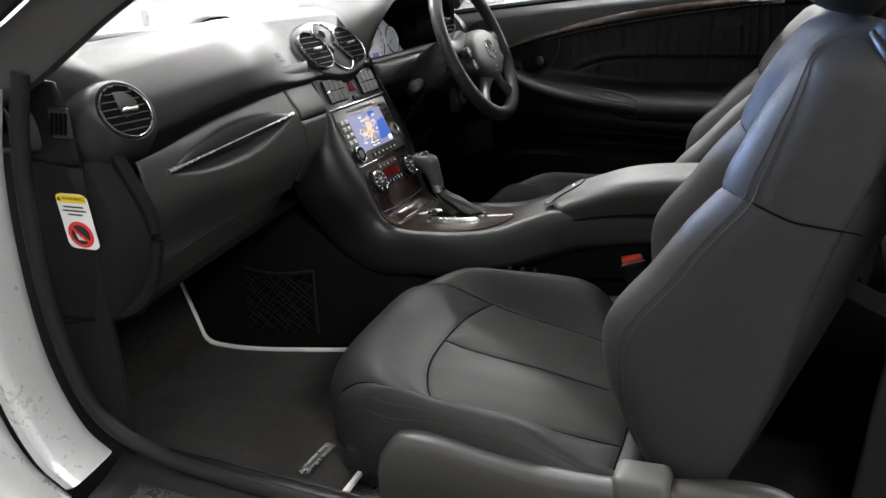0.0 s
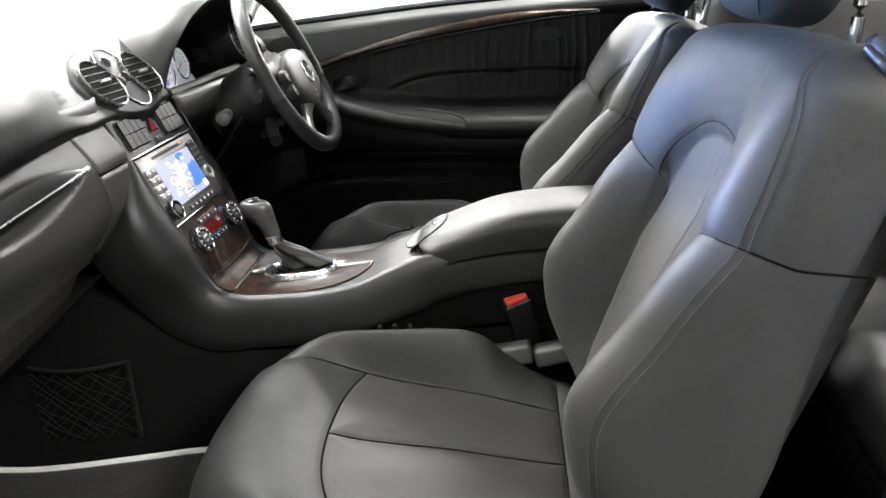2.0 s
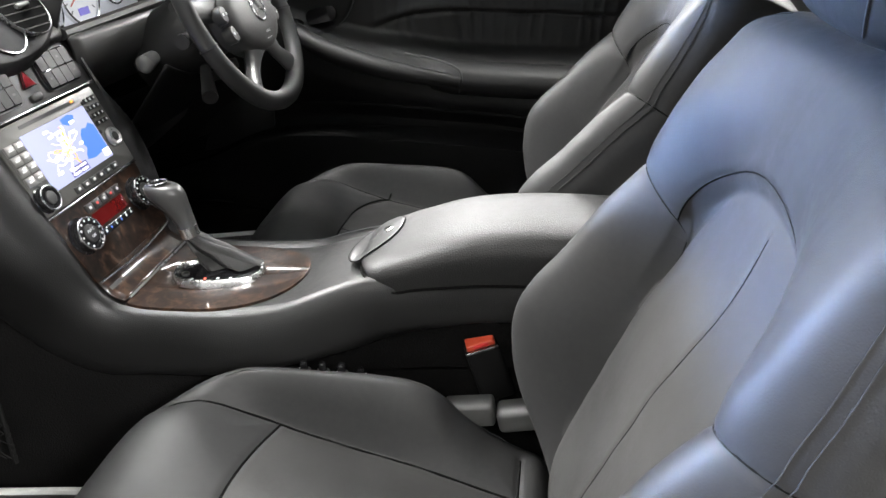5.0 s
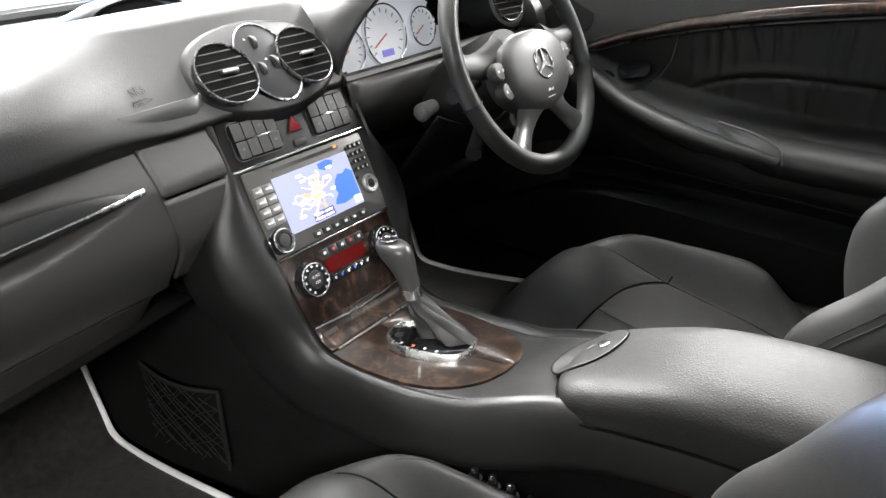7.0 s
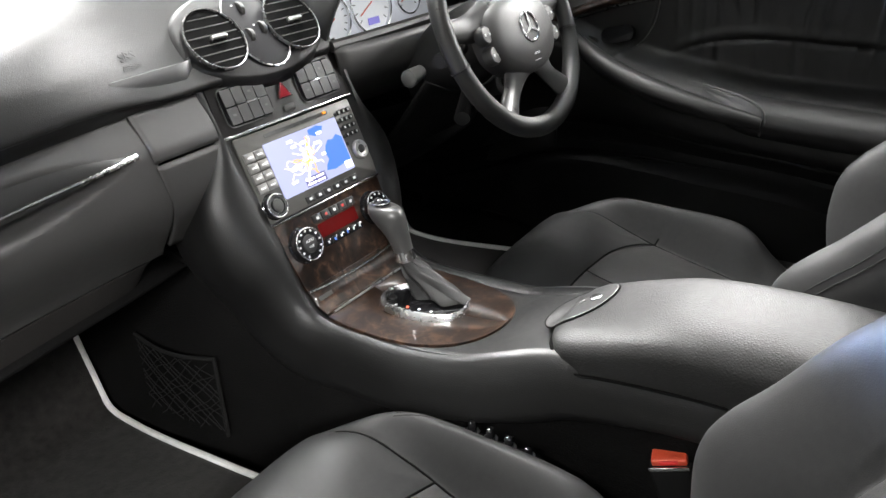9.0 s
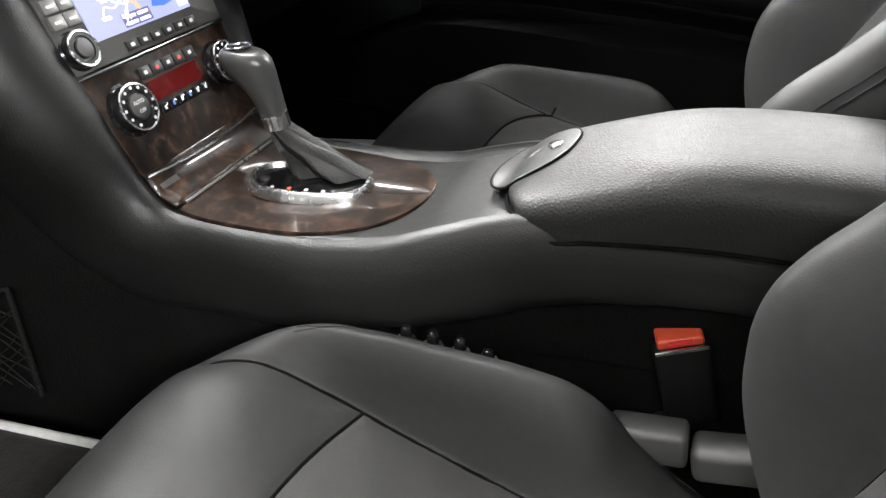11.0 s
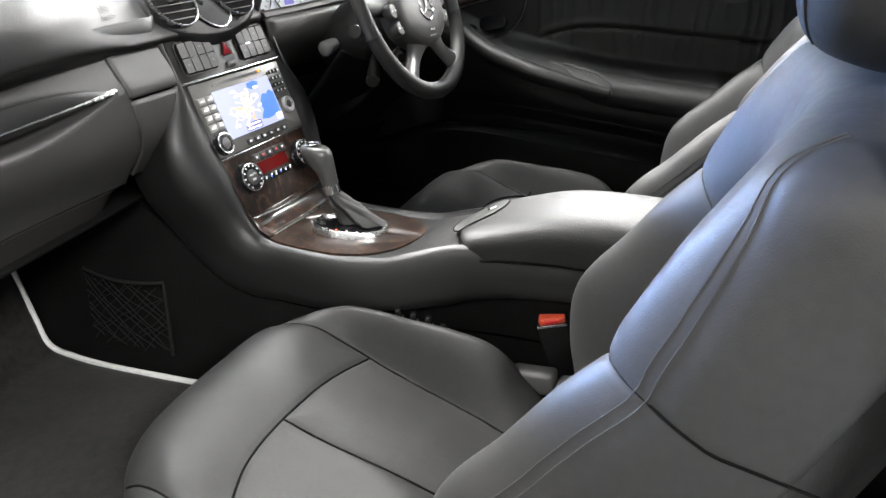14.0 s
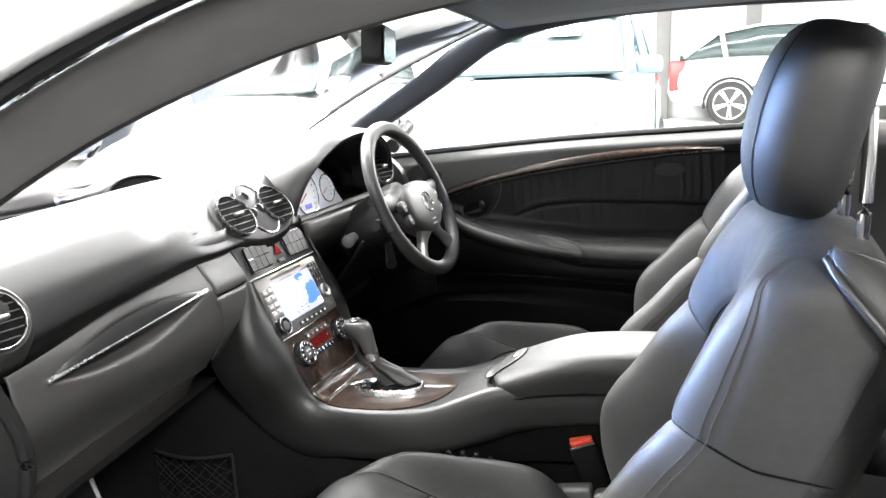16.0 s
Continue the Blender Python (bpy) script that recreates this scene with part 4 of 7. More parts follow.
xs = list(np.linspace(0.088, 0.26, 14)) + list(0.312 - 0.052 * (1 - np.linspace(0.05, 1, 14)) ** 2)
outline = [(x, -tray_half(x)) for x in xs] + [(x, tray_half(x)) for x in reversed(xs)]


def tray_z(x):
    return lerp([(p[0], p[1]) for p in CL[24:66]], x) + 0.0002


tray_v = [(x, y * k, tray_z(x) + 0.0025 - 0.0025 * (k > 0.99)) for k in (1.0, 0.985, 0.5, 0.0) for x, y in outline]
m = len(outline)
tray_f = [(a * m + i, a * m + (i + 1) % m, (a + 1) * m + (i + 1) % m, (a + 1) * m + i) for a in range(3) for i in range(m)]
part("wood_tray", (tray_v, tray_f), WOOD, con, "dark glossy burr wood round the selector", thick=0.003)
# ashtray cover between tray and heater controls
part("ashtray_cover", grid(lambda u, v: (lerp([(0, 0.0505), (0.5, 0.0635), (1, 0.0855)], v), (-0.0965 + 0.193 * u) * (1 - 0.01 * v), lerp([(0, 0.716), (0.5, 0.6965), (1, 0.686)], v) + 0.002), 12, 10), WOOD, con, "dark burr wood ashtray cover", thick=0.003)
part("cover_edge", tube([(0.0875, y, 0.6885) for y in np.linspace(-0.085, 0.09, 6)], 0.0016, 6), SATIN, con, "thin metal edge")
part("chrome_line", tube([tuple(on_stack(u, -0.128 - 0.006 * math.cos(u * 16), 0.003).translation) for u in np.linspace(-0.098, 0.098, 12)], 0.0022, 6), CHROME, con, "chrome line")
part("cover_badge", prism(rounded(0.026, 0.020, 0.006), 0.0, 0.001, axes((0.0625, -0.074, 0.7005), (0, 1, 0), (-0.70, 0, 0.71))), PLASTIC_GREY, con)
# heater panel, radio, switch panel
part("heater_panel", prism([(-0.1005, -0.126), (0.1005, -0.126), (0.112, -0.0265), (-0.112, -0.0265)], -0.004, 0.0022, STACK, 0.001), WOOD, con, "burr wood heater control panel")
part("switch_panel", prism([(-0.126, 0.104), (0.126, 0.104), (0.120, 0.176), (-0.120, 0.176)], -0.004, 0.002, STACK, 0.001), SATIN_BLACK, con, "satin black switch panel")
part("chrome_line", rbox(0.255, 0.0042, 0.005, 0.0015, m=on_stack(0, 0.1025, 0.002)), CHROME, con, "chrome line")
part("chrome_line", rbox(0.226, 0.0030, 0.004, 0.001, m=on_stack(0, -0.0245, 0.002)), CHROME, con, "chrome line")

for side in (-1, 1):
    bank = part("switch_bank", prism(rounded(0.078, 0.050, 0.008, 5, side * 0.068, 0.139), 0.0, 0.007, STACK, 0.002), GLOSS_BLACK, con, "bank of dark switches")
    part("bank_rim", tube([tuple(STACK @ Vector((u, v, 0.0035))) for u, v in rounded(0.080, 0.052, 0.009, 5, side * 0.068, 0.139)], 0.0009, 6, closed=True), PLASTIC_GREY, bank, "thin grey rim")
    for k in range(4):
        for j in range(2):
            sw_ = part("switch", prism(rounded(0.0172, 0.0228, 0.002, 3, side * 0.068 - 0.0276 + 0.0184 * k, 0.127 + 0.0242 * j), 0.0062, 0.0082, STACK, 0.0006), PLASTIC, bank, smooth=False)
            if (k + j) % 3 == 0:
                part("symbol_bar", rbox(0.005, 0.003, 0.0003, 0, m=on_stack(side * 0.068 - 0.0276 + 0.0184 * k, 0.128 + 0.0242 * j, 0.0084)), PLASTIC_GREY, sw_, smooth=False)
part("lock_switch", prism(rounded(0.022, 0.009, 0.003, 4, 0.0, 0.114), 0.0, 0.006, STACK, 0.002), PLASTIC_GREY, con, "small grey locking switch")
haz = part("hazard_switch", prism([(-0.011, 0.130), (0.011, 0.130), (0.0, 0.151)], 0.0, 0.006, STACK, 0.002), DEEP_RED, con, "red triangular hazard switch")
part("hazard_rim", tube([tuple(STACK @ Vector((u, v, 0.005))) for u, v in ((-0.0125, 0.129), (0.0125, 0.129), (0.0, 0.1535))], 0.0011, 6, closed=True), CHROME, haz)
part("airbag_lamp", rbox(0.022, 0.007, 0.004, 0.002, m=on_stack(0.002, 0.116, 0.003)), PLASTIC_GREY, con)

radio = thing("radio_unit", (0, 0, 0.80), "grey in-dash radio and navigation unit with a lit map screen", "car radio")
part("fascia_plate", prism(rounded(0.226, 0.120, 0.004, 4, 0, 0.0385), -0.004, 0.003, STACK, 0.001), material("dark_silver_plastic", (0.10, 0.098, 0.092), 0.38, metal=0.3, mottle=0.05), radio, "dark silver face plate")
part("disc_slot", prism(rounded(0.125, 0.005, 0.002, 4, 0.0, 0.0895), 0.002, 0.0036, STACK), BLACKP, radio, "black disc slot")
AMBER = glowing("amber_light", (1.0, 0.35, 0.02), 1.2)
part("slot_light", rbox(0.006, 0.003, 0.001, 0, m=on_stack(0.056, 0.0905, 0.0040)), AMBER, radio, smooth=False)
# screen with a map: sea, land, roads and place labels
screen = part("screen", prism(rounded(0.143, 0.0795, 0.002, 3, 0, 0.03975), 0.002, 0.0046, STACK), glowing("map_land", (0.42, 0.45, 0.76), 1.1), radio, "lit navigation map", smooth=False)
SEA = glowing("map_sea", (0.06, 0.20, 0.85), 1.1)
sea = [(0.0695, 0.014), (0.0695, 0.050), (0.060, 0.056), (0.050, 0.051), (0.041, 0.053), (0.033, 0.046), (0.027, 0.036), (0.030, 0.027), (0.022, 0.020), (0.018, 0.013), (0.035, 0.010), (0.05, 0.012)]
part("map_sea", prism(sea, 0.0046, 0.0049, STACK), SEA, screen, smooth=False)
sea2 = [(0.012, 0.076), (0.030, 0.078), (0.042, 0.074), (0.036, 0.066), (0.022, 0.064), (0.012, 0.069)]
part("map_water", prism(sea2, 0.0046, 0.0049, STACK), SEA, screen, smooth=False)
ROADS = [glowing("map_road_orange", (1.0, 0.42, 0.12), 1.6), glowing("map_road_white", (1.0, 0.97, 0.92), 2.0), glowing("map_road_yellow", (1.0, 0.86, 0.5), 1.8)]
rng = random.Random(4)
town = (-0.008, 0.038)
for k in range(26):
    ang = rng.uniform(0, 2 * math.pi)
    p, d, pts = np.array(town) + np.array([rng.gauss(0, 0.006), rng.gauss(0, 0.005)]), ang, []
    for j in range(rng.randint(5, 13)):
        pts.append(p.copy())
        d += rng.gauss(0, 0.55)
        p = p + 0.0058 * np.array([math.cos(d), math.sin(d) * 0.8])
        if not (-0.069 < p[0] < 0.069 and 0.003 < p[1] < 0.0765) or (p[0] > 0.03 and p[1] < 0.055):
            break
    if len(pts) > 2:
        part("map_road", tube([tuple(STACK @ Vector((q[0], q[1], 0.0050))) for q in smooth_path(pts, 3)], 0.00062 if k % 3 else 0.00085, 5), ROADS[k % 3], screen, smooth=False)
for k in range(11):
    part("map_label", rbox(rng.uniform(0.006, 0.014), 0.0034, 0.0002, 0, m=on_stack(rng.uniform(-0.06, 0.03), rng.uniform(0.012, 0.073), 0.0056)), ROADS[1], screen, smooth=False)
for k in range(7):
    part("map_centre", prism(oval(rng.uniform(0.002, 0.005), rng.uniform(0.002, 0.004), 10, town[0] + rng.gauss(0, 0.008), town[1] + rng.gauss(0, 0.006)), 0.0050, 0.0053 + 0.00003 * k, STACK), ROADS[1] if k % 2 else ROADS[2], screen, smooth=False)
part("map_info_bar", rbox(0.040, 0.013, 0.0002, 0, m=on_stack(-0.008, 0.0085, 0.0052)), glowing("map_info", (0.16, 0.16, 0.45), 0.8), screen, smooth=False)
for k in range(4):
    part("map_info_text", rbox(0.015, 0.0028, 0.0002, 0, m=on_stack(-0.017 + 0.018 * (k % 2), 0.0052 + 0.0062 * (k // 2), 0.0056)), ROADS[1], screen, smooth=False)
part("map_scale_box", rbox(0.014, 0.010, 0.0002, 0, m=on_stack(0.062, 0.009, 0.0052)), ROADS[1], screen, smooth=False)
for k in range(4):
    for j in range(2):
        b = part("button", prism(rounded(0.0165, 0.0125, 0.0012, 3, -0.1005 + 0.0175 * j, 0.0265 + 0.0145 * k), 0.002, 0.0065, STACK, 0.001), material("button_silver", (0.20, 0.197, 0.19), 0.34, metal=0.3, mottle=0.05) if k + j == 0 else bpy.data.materials["button_silver"], radio, "grey push button")
        part("legend_bar", rbox(0.0085, 0.0024, 0.0003, 0, m=on_stack(-0.1005 + 0.0175 * j, 0.0265 + 0.0145 * k, 0.0067)), LEGEND, b, smooth=False)
for k in range(6):
    b = part("soft_key", prism(rounded(0.0150, 0.0100, 0.001, 3, -0.032 + 0.0185 * k, -0.0135), 0.002, 0.0055, STACK, 0.001), BUTTON, radio)
    part("legend_bar", rbox(0.005, 0.0034, 0.0003, 0, m=on_stack(-0.032 + 0.0185 * k, -0.0132, 0.0057)), LEGEND, b, smooth=False)
for k in range(4):
    for j in range(3):
        b = part("number_key", prism(rounded(0.0078, 0.0072, 0.002, 3, 0.0835 + 0.0100 * j, 0.0485 + 0.0115 * k), 0.002, 0.0052, STACK, 0.001), BUTTON, radio)
        part("legend_bar", rbox(0.0022, 0.0034, 0.0003, 0, m=on_stack(0.0835 + 0.0100 * j, 0.0485 + 0.0115 * k, 0.0054)), LEGEND, b, smooth=False)
for k in range(5):
    part("side_key", prism(oval(0.003, 0.003, 14, 0.0762, 0.036 + 0.0115 * k), 0.002, 0.0048, STACK, 0.0008), BUTTON, radio)
pad = part("cursor_ring", turned([(0.0145, 0.0), (0.0145, 0.004), (0.0125, 0.0065), (0.009, 0.0055)], 28, on_stack(0.0955, 0.0215, 0.002)), SATIN, radio, "silver cursor ring")
part("cursor_button", turned([(0.0068, 0.0), (0.0068, 0.006), (0.004, 0.0075), (0.0, 0.0078)], 20, on_stack(0.0955, 0.0215, 0.002)), BUTTON, pad)
for k in range(4):
    part("cursor_arrow", rbox(0.0025, 0.0025, 0.0004, 0, m=on_stack(0.0955, 0.0215, 0.0078) @ pose(0, 0, 0, 0, 0, 90 * k) @ pose(0, 0.0105, 0)), BLACKP, pad, smooth=False)


def knob(name, parent, u, v, r, h, label, ticks=0, words=()):
    k = part(name, turned([(r * 1.12, 0.0), (r * 1.12, 0.002), (r, 0.0035), (r, h - 0.003), (r * 0.94, h), (r * 0.70, h), (r * 0.66, h - 0.0012), (0.001, h - 0.0012)], 44, on_stack(u, v, 0.001)), GLOSS_BLACK, parent, label)
    part("knob_rim", tube([tuple(STACK @ Vector((a, b, h + 0.0006))) for a, b in oval(r * 0.96, r * 0.96, 40, u, v)], 0.0013, 6, closed=True), CHROME, k, "chrome rim")
    part("knob_cap", turned([(r * 0.55, h - 0.001), (r * 0.52, h + 0.001), (0.001, h + 0.0014)], 32, on_stack(u, v, 0.001)), BUTTON, k)
    for i in range(ticks):
        t = radians(-145 + 290 * i / (ticks - 1))
        part("tick", rbox(0.0026, 0.0026, 0.0004, 0, m=on_stack(u + 0.80 * r * math.sin(t), v + 0.80 * r * math.cos(t), h + 0.0015)), LEGEND, k, smooth=False)
    for j, w in enumerate(words):
        text("knob_word", w, 0.0052, on_stack(u, v + 0.0042 - 0.0085 * j, h + 0.0026), LEGEND, k)
    return k


knob("volume_knob", radio, -0.0955, -0.001, 0.0165, 0.013, "round volume knob with a chrome rim")
heater = thing("heater_controls", (0.04, 0, 0.77), "round heater knobs and keys set in burr wood", "heater controls")
for side in (-1, 1):
    knob("temperature_knob", heater, side * 0.0745, -0.0665, 0.0232, 0.016, "round black temperature knob with a chrome rim", 11, ("AUTO", "OFF"))
for k in range(5):
    b = part("heater_key", prism(rounded(0.0158, 0.0120, 0.001, 3, -0.0350 + 0.0175 * k, -0.0415), 0.001, 0.0055, STACK, 0.001), BUTTON, heater)
    part("symbol_bar", rbox(0.0045, 0.0036, 0.0003, 0, m=on_stack(-0.0350 + 0.0175 * k, -0.0415, 0.0057)), REDP if k in (1, 3) else LEGEND, b, smooth=False)
BLUE_MARK = material("blue_mark", (0.03, 0.12, 0.55), 0.5, mottle=0.05)
DARKRED = material("dark_red_window", (0.09, 0.006, 0.006), 0.12, coat=0.5, mottle=0.03)
part("display_window", prism(rounded(0.078, 0.020, 0.002, 3, 0, -0.0605), 0.001, 0.0035, STACK), DARKRED, heater, "dark red display window")
for k in range(6):
    b = part("heater_key", prism(rounded(0.0125, 0.0100, 0.001, 3, -0.0330 + 0.0133 * k, -0.0795), 0.001, 0.0052, STACK, 0.001), GLOSS_BLACK, heater)
    part("symbol_bar", rbox(0.0026, 0.0036, 0.0003, 0, m=on_stack(-0.0330 + 0.0133 * k, -0.0795, 0.0054)), BLUE_MARK if k in (1, 3) else LEGEND, b, smooth=False)

# gear selector: chrome gate, leather boot, knob
gear = thing("gear_selector", (0.19, 0.01, 0.69), "automatic gear selector with leather boot and chrome gate", "gear lever")
GA = axes((0.181, -0.002, 0.6885), (0.985, 0.17, 0.03), (-0.17, 0.985, 0))


def gate_outline(w, h, n=56):
    """Long oval with full ends."""
    out = []
    for i in range(n):
        t = 2 * math.pi * i / n
        c, d = math.cos(t), math.sin(t)
        out.append((w / 2 * math.copysign(abs(c) ** 0.78, c), h / 2 * math.copysign(abs(d) ** 0.82, d)))
    return out


part("gate_rim", loft([[tuple(GA @ Vector((u, v, h))) for u, v in gate_outline(0.128 - d, 0.076 - d)] for d, h in ((-0.004, -0.002), (-0.002, 0.006), (0.003, 0.0095), (0.010, 0.009), (0.015, 0.003))], caps=False), GATE, gear, "chrome gate surround")
part("gate_plate", prism(gate_outline(0.115, 0.063), 0.001, 0.0045, GA), GLOSS_BLACK, gear, "glossy black gate plate")
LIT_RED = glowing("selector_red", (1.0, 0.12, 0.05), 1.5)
for k in range(4):
    part("gate_letter_bar", rbox(0.0035, 0.0045, 0.0004, 0, m=GA @ pose(-0.034 + 0.018 * k, -0.021, 0.0048)), LIT_RED if k == 1 else LEGEND, gear, smooth=False)
part("gate_button", prism(oval(0.0055, 0.0055, 16, -0.047, -0.006), 0.0045, 0.007, GA, 0.001), BUTTON, gear)
top, low = Vector((0.1315, 0.022, 0.739)), Vector((0.190, 0.022, 0.695))
rings = []
for k in range(15):
    t = k / 14
    c = low.lerp(top, t)
    w, d = 0.012 * (1 - t) ** 1.1 + 0.0118 + 0.0012 * math.sin(t * 12), 0.034 * (1 - t) ** 1.0 + 0.0122 + 0.0014 * math.sin(t * 14 + 1)
    rings.append([(c.x + d * math.cos(a), c.y + w * math.sin(a) * (1 + 0.16 * math.sin(5 * a + 3 * t)) + 0.0030 * math.sin(7 * a + 6 * t) * (1 - 0.7 * t), c.z + 0.004 * (1 - t) * math.cos(a) + 0.0015 * math.sin(6 * a + 8 * t) * math.sin(math.pi * t)) for a in (2 * math.pi * i / 56 for i in range(56))])
part("boot", loft(rings), ARM_LEATHER, gear, "creased black leather boot", sharp=0.30)
kd = Vector((-0.22, -0.06, 0.97)).normalized()
part("collar", tube([top - kd * 0.004, top + kd * 0.012], 0.0142, 20), CHROME, gear, "chrome collar")
KNOB = [(0.748, 0.1295, 0.0140, 0.0130), (0.758, 0.1265, 0.0150, 0.0140), (0.772, 0.1210, 0.0175, 0.0160), (0.786, 0.1130, 0.0230, 0.0185), (0.797, 0.1065, 0.0275, 0.0200), (0.806, 0.1035, 0.0275, 0.0195), (0.813, 0.1020, 0.0220, 0.0150), (0.8155, 0.1015, 0.0070, 0.0050)]
kn = []
for z, cx, rx, ry in smooth_path(KNOB, 4):
    kn.append([(cx + rx * math.copysign(abs(math.cos(a)) ** 0.85, math.cos(a)), 0.0215 - 0.06 * (z - 0.741) + ry * math.sin(a), z) for a in (2 * math.pi * i / 28 for i in range(28))])
part("knob", loft(kn), WHEEL_LEATHER, gear, "smooth black leather-wrapped knob")
KM = axes((0.097, 0.0165, 0.8150), (0.98, 0, 0.20), (0, 1, 0))
part("knob_spine", tube(smooth_path([tuple(top + Vector(p)) for p in ((-0.0120, -0.002, 0.008), (-0.022, -0.003, 0.030), (-0.044, -0.004, 0.046), (-0.054, -0.005, 0.060))]), [0.0055] * 24 + [0.007], 8), PLASTIC, gear, "black spine on the knob")
part("knob_cap", prism(oval(0.014, 0.010, 24), -0.001, 0.0025, KM, 0.001), GLOSS_BLACK, gear, "glossy cap with chrome ring")
part("cap_ring", tube([tuple(KM @ Vector((u, v, 0.002))) for u, v in oval(0.0145, 0.0105, 28)], 0.0013, 6, closed=True), CHROME, gear)

# armrest lid and console rear
ARM = [(0.399, 0.751, 0.074, 0.010), (0.404, 0.757, 0.080, 0.021), (0.415, 0.765, 0.085, 0.034), (0.43, 0.773, 0.087, 0.041), (0.447, 0.780, 0.089, 0.046), (0.47, 0.789, 0.090, 0.049), (0.53, 0.810, 0.091, 0.060), (0.60, 0.822, 0.091, 0.064), (0.70, 0.828, 0.090, 0.066), (0.82, 0.824, 0.088, 0.064), (0.90, 0.810, 0.082, 0.054), (0.925, 0.795, 0.072, 0.04)]
rings = []
for x, z, h, d in smooth_path(ARM, 5):
    ring = []
    for i in range(41):
        t = math.pi * i / 40
        c, s = math.cos(t), math.sin(t)
        yn = math.copysign(abs(c) ** 0.50, c)
        ring.append((x + 0.018 * abs(yn) ** 4 * max(0, 1 - (x - 0.399) / 0.16), h * yn, z - d + d * abs(s) ** 0.42))
    rings.append(ring)
lid = part("armrest_lid", loft(rings), ARM_LEATHER, con, "padded black leather armrest lid")
joint = [(x + 0.018 * max(0, 1 - (x - 0.399) / 0.16), -h - 0.0004, z - d + 0.0010) for x, z, h, d in smooth_path(ARM, 5)]
part("lid_joint", tube([(0.398 + 0.018 * (abs(y) / 0.074) ** 4, y, joint[0][2]) for y in np.linspace(0.072, -0.072, 16)] + joint, 0.0020, 6), CARPET, con)
def lid_z(x, y):
    x_ = [(p[0], p[1], p[2], p[3]) for p in ARM]
    z, h, d = lerp([(p[0], p[1]) for p in x_], x), lerp([(p[0], p[2]) for p in x_], x), lerp([(p[0], p[3]) for p in x_], x)
    x0 = x - 0.018 * min(1, abs(y) / h) ** 4 * max(0, 1 - (x - 0.399) / 0.16)
    z, d = lerp([(p[0], p[1]) for p in x_], x0), lerp([(p[0], p[3]) for p in x_], x0)
    c = min(0.999, abs(y) / h) ** 2
    s = math.sqrt(max(0, 1 - c * c))
    return z - d + d * s ** 0.42


def cap_z(x, y):
    """Latch flap: flush with the lid at its back, running down to the deck as a finger scoop."""
    slope = 0.7405 + 0.46 * (x - 0.375) - 0.0045 * bump(x, 0.392, 0.012) * bump(y, -0.018, 0.022)
    return max(slope, lid_z(x, y) + 0.0012 if x > 0.402 else 0)


cap = []
for i in range(48):
    t = math.pi * 2 * i / 48
    c, r = math.cos(t), math.sin(t)
    cap.append((0.411 + 0.034 * math.copysign(abs(c) ** 0.8, c) + 0.16 * (0.050 * r), 0.008 + (0.050 - 0.008 * (c < 0) * abs(c)) * math.copysign(abs(r) ** 0.9, r)))
scale = (1, 0.93, 0.8, 0.65, 0.5, 0.35, 0.2, 0.02)
part("lid_latch_cap", ([(x, y, cap_z(x, y)) for k in scale for x, y in [(0.411 + (a - 0.411) * k, 0.008 + (b - 0.008) * k) for a, b in cap]], [(a * 48 + i, a * 48 + (i + 1) % 48, (a + 1) * 48 + (i + 1) % 48, (a + 1) * 48 + i) for a in range(len(scale) - 1) for i in range(48)]), PLASTIC, lid, "smooth black latch flap", thick=0.002)
rim = [(x, y, cap_z(x, y) + 0.0004) for x, y in cap]
part("flap_joint", tube(rim, 0.0010, 6, closed=True), SEAM, lid)
LB = axes((0.428, 0.010, cap_z(0.428, 0.010) + 0.001), (0.95, 0, 0.30), (0, 1, 0))
part("latch_button", prism(oval(0.007, 0.008, 20), -0.001, 0.003, LB, 0.001), CHROME, lid, "chrome latch button")
# console box under the lid and carpeted tunnel
part("console_box", loft([[(x, -w - 0.003 * (z < 0.69), z + dz) for z in (0.720, 0.71, 0.68, 0.62)] + [(x, w, z + dz) for z in (0.62, 0.68, 0.71, 0.720)] for x, w, dz in ((0.30, 0.110, -0.05), (0.36, 0.096, -0.03), (0.42, 0.084, -0.01), (0.5, 0.080, 0.0), (0.6, 0.078, 0.01), (0.8, 0.076, 0.014), (0.93, 0.070, 0.01))]), CARPET, con, "black carpeted console box")
part("tunnel", loft([[(x, -w, 0.36), (x, -w + 0.002, h - 0.05), (x, -w + 0.02, h), (x, w - 0.02, h), (x, w - 0.002, h - 0.05), (x, w, 0.36)] for x, w, h in ((-0.56, 0.20, 0.78), (-0.25, 0.175, 0.76), (-0.1, 0.150, 0.70), (0.05, 0.128, 0.63), (0.2, 0.112, 0.64), (0.35, 0.085, 0.66), (0.5, 0.072, 0.69), (0.8, 0.071, 0.69), (1.0, 0.08, 0.60), (1.8, 0.10, 0.55))]), CARPET, con, "black carpeted tunnel side")
flank = shoulder(-1)[0]
per = len(flank) // len(CL)
part("trim_edge", tube([flank[k * per + per - 2] for k in range(len(CL))], 0.0018, 6), PLASTIC, con)

# ---- steering wheel ----
wheel = thing("steering_wheel", (0.105, 0.358, 1.0), "black leather four-spoke steering wheel with grey spokes", "steering wheel")
SW = axes((0.098, 0.358, 1.008), (0, 1, 0), (-math.sin(radians(25)), 0, math.cos(radians(25))))


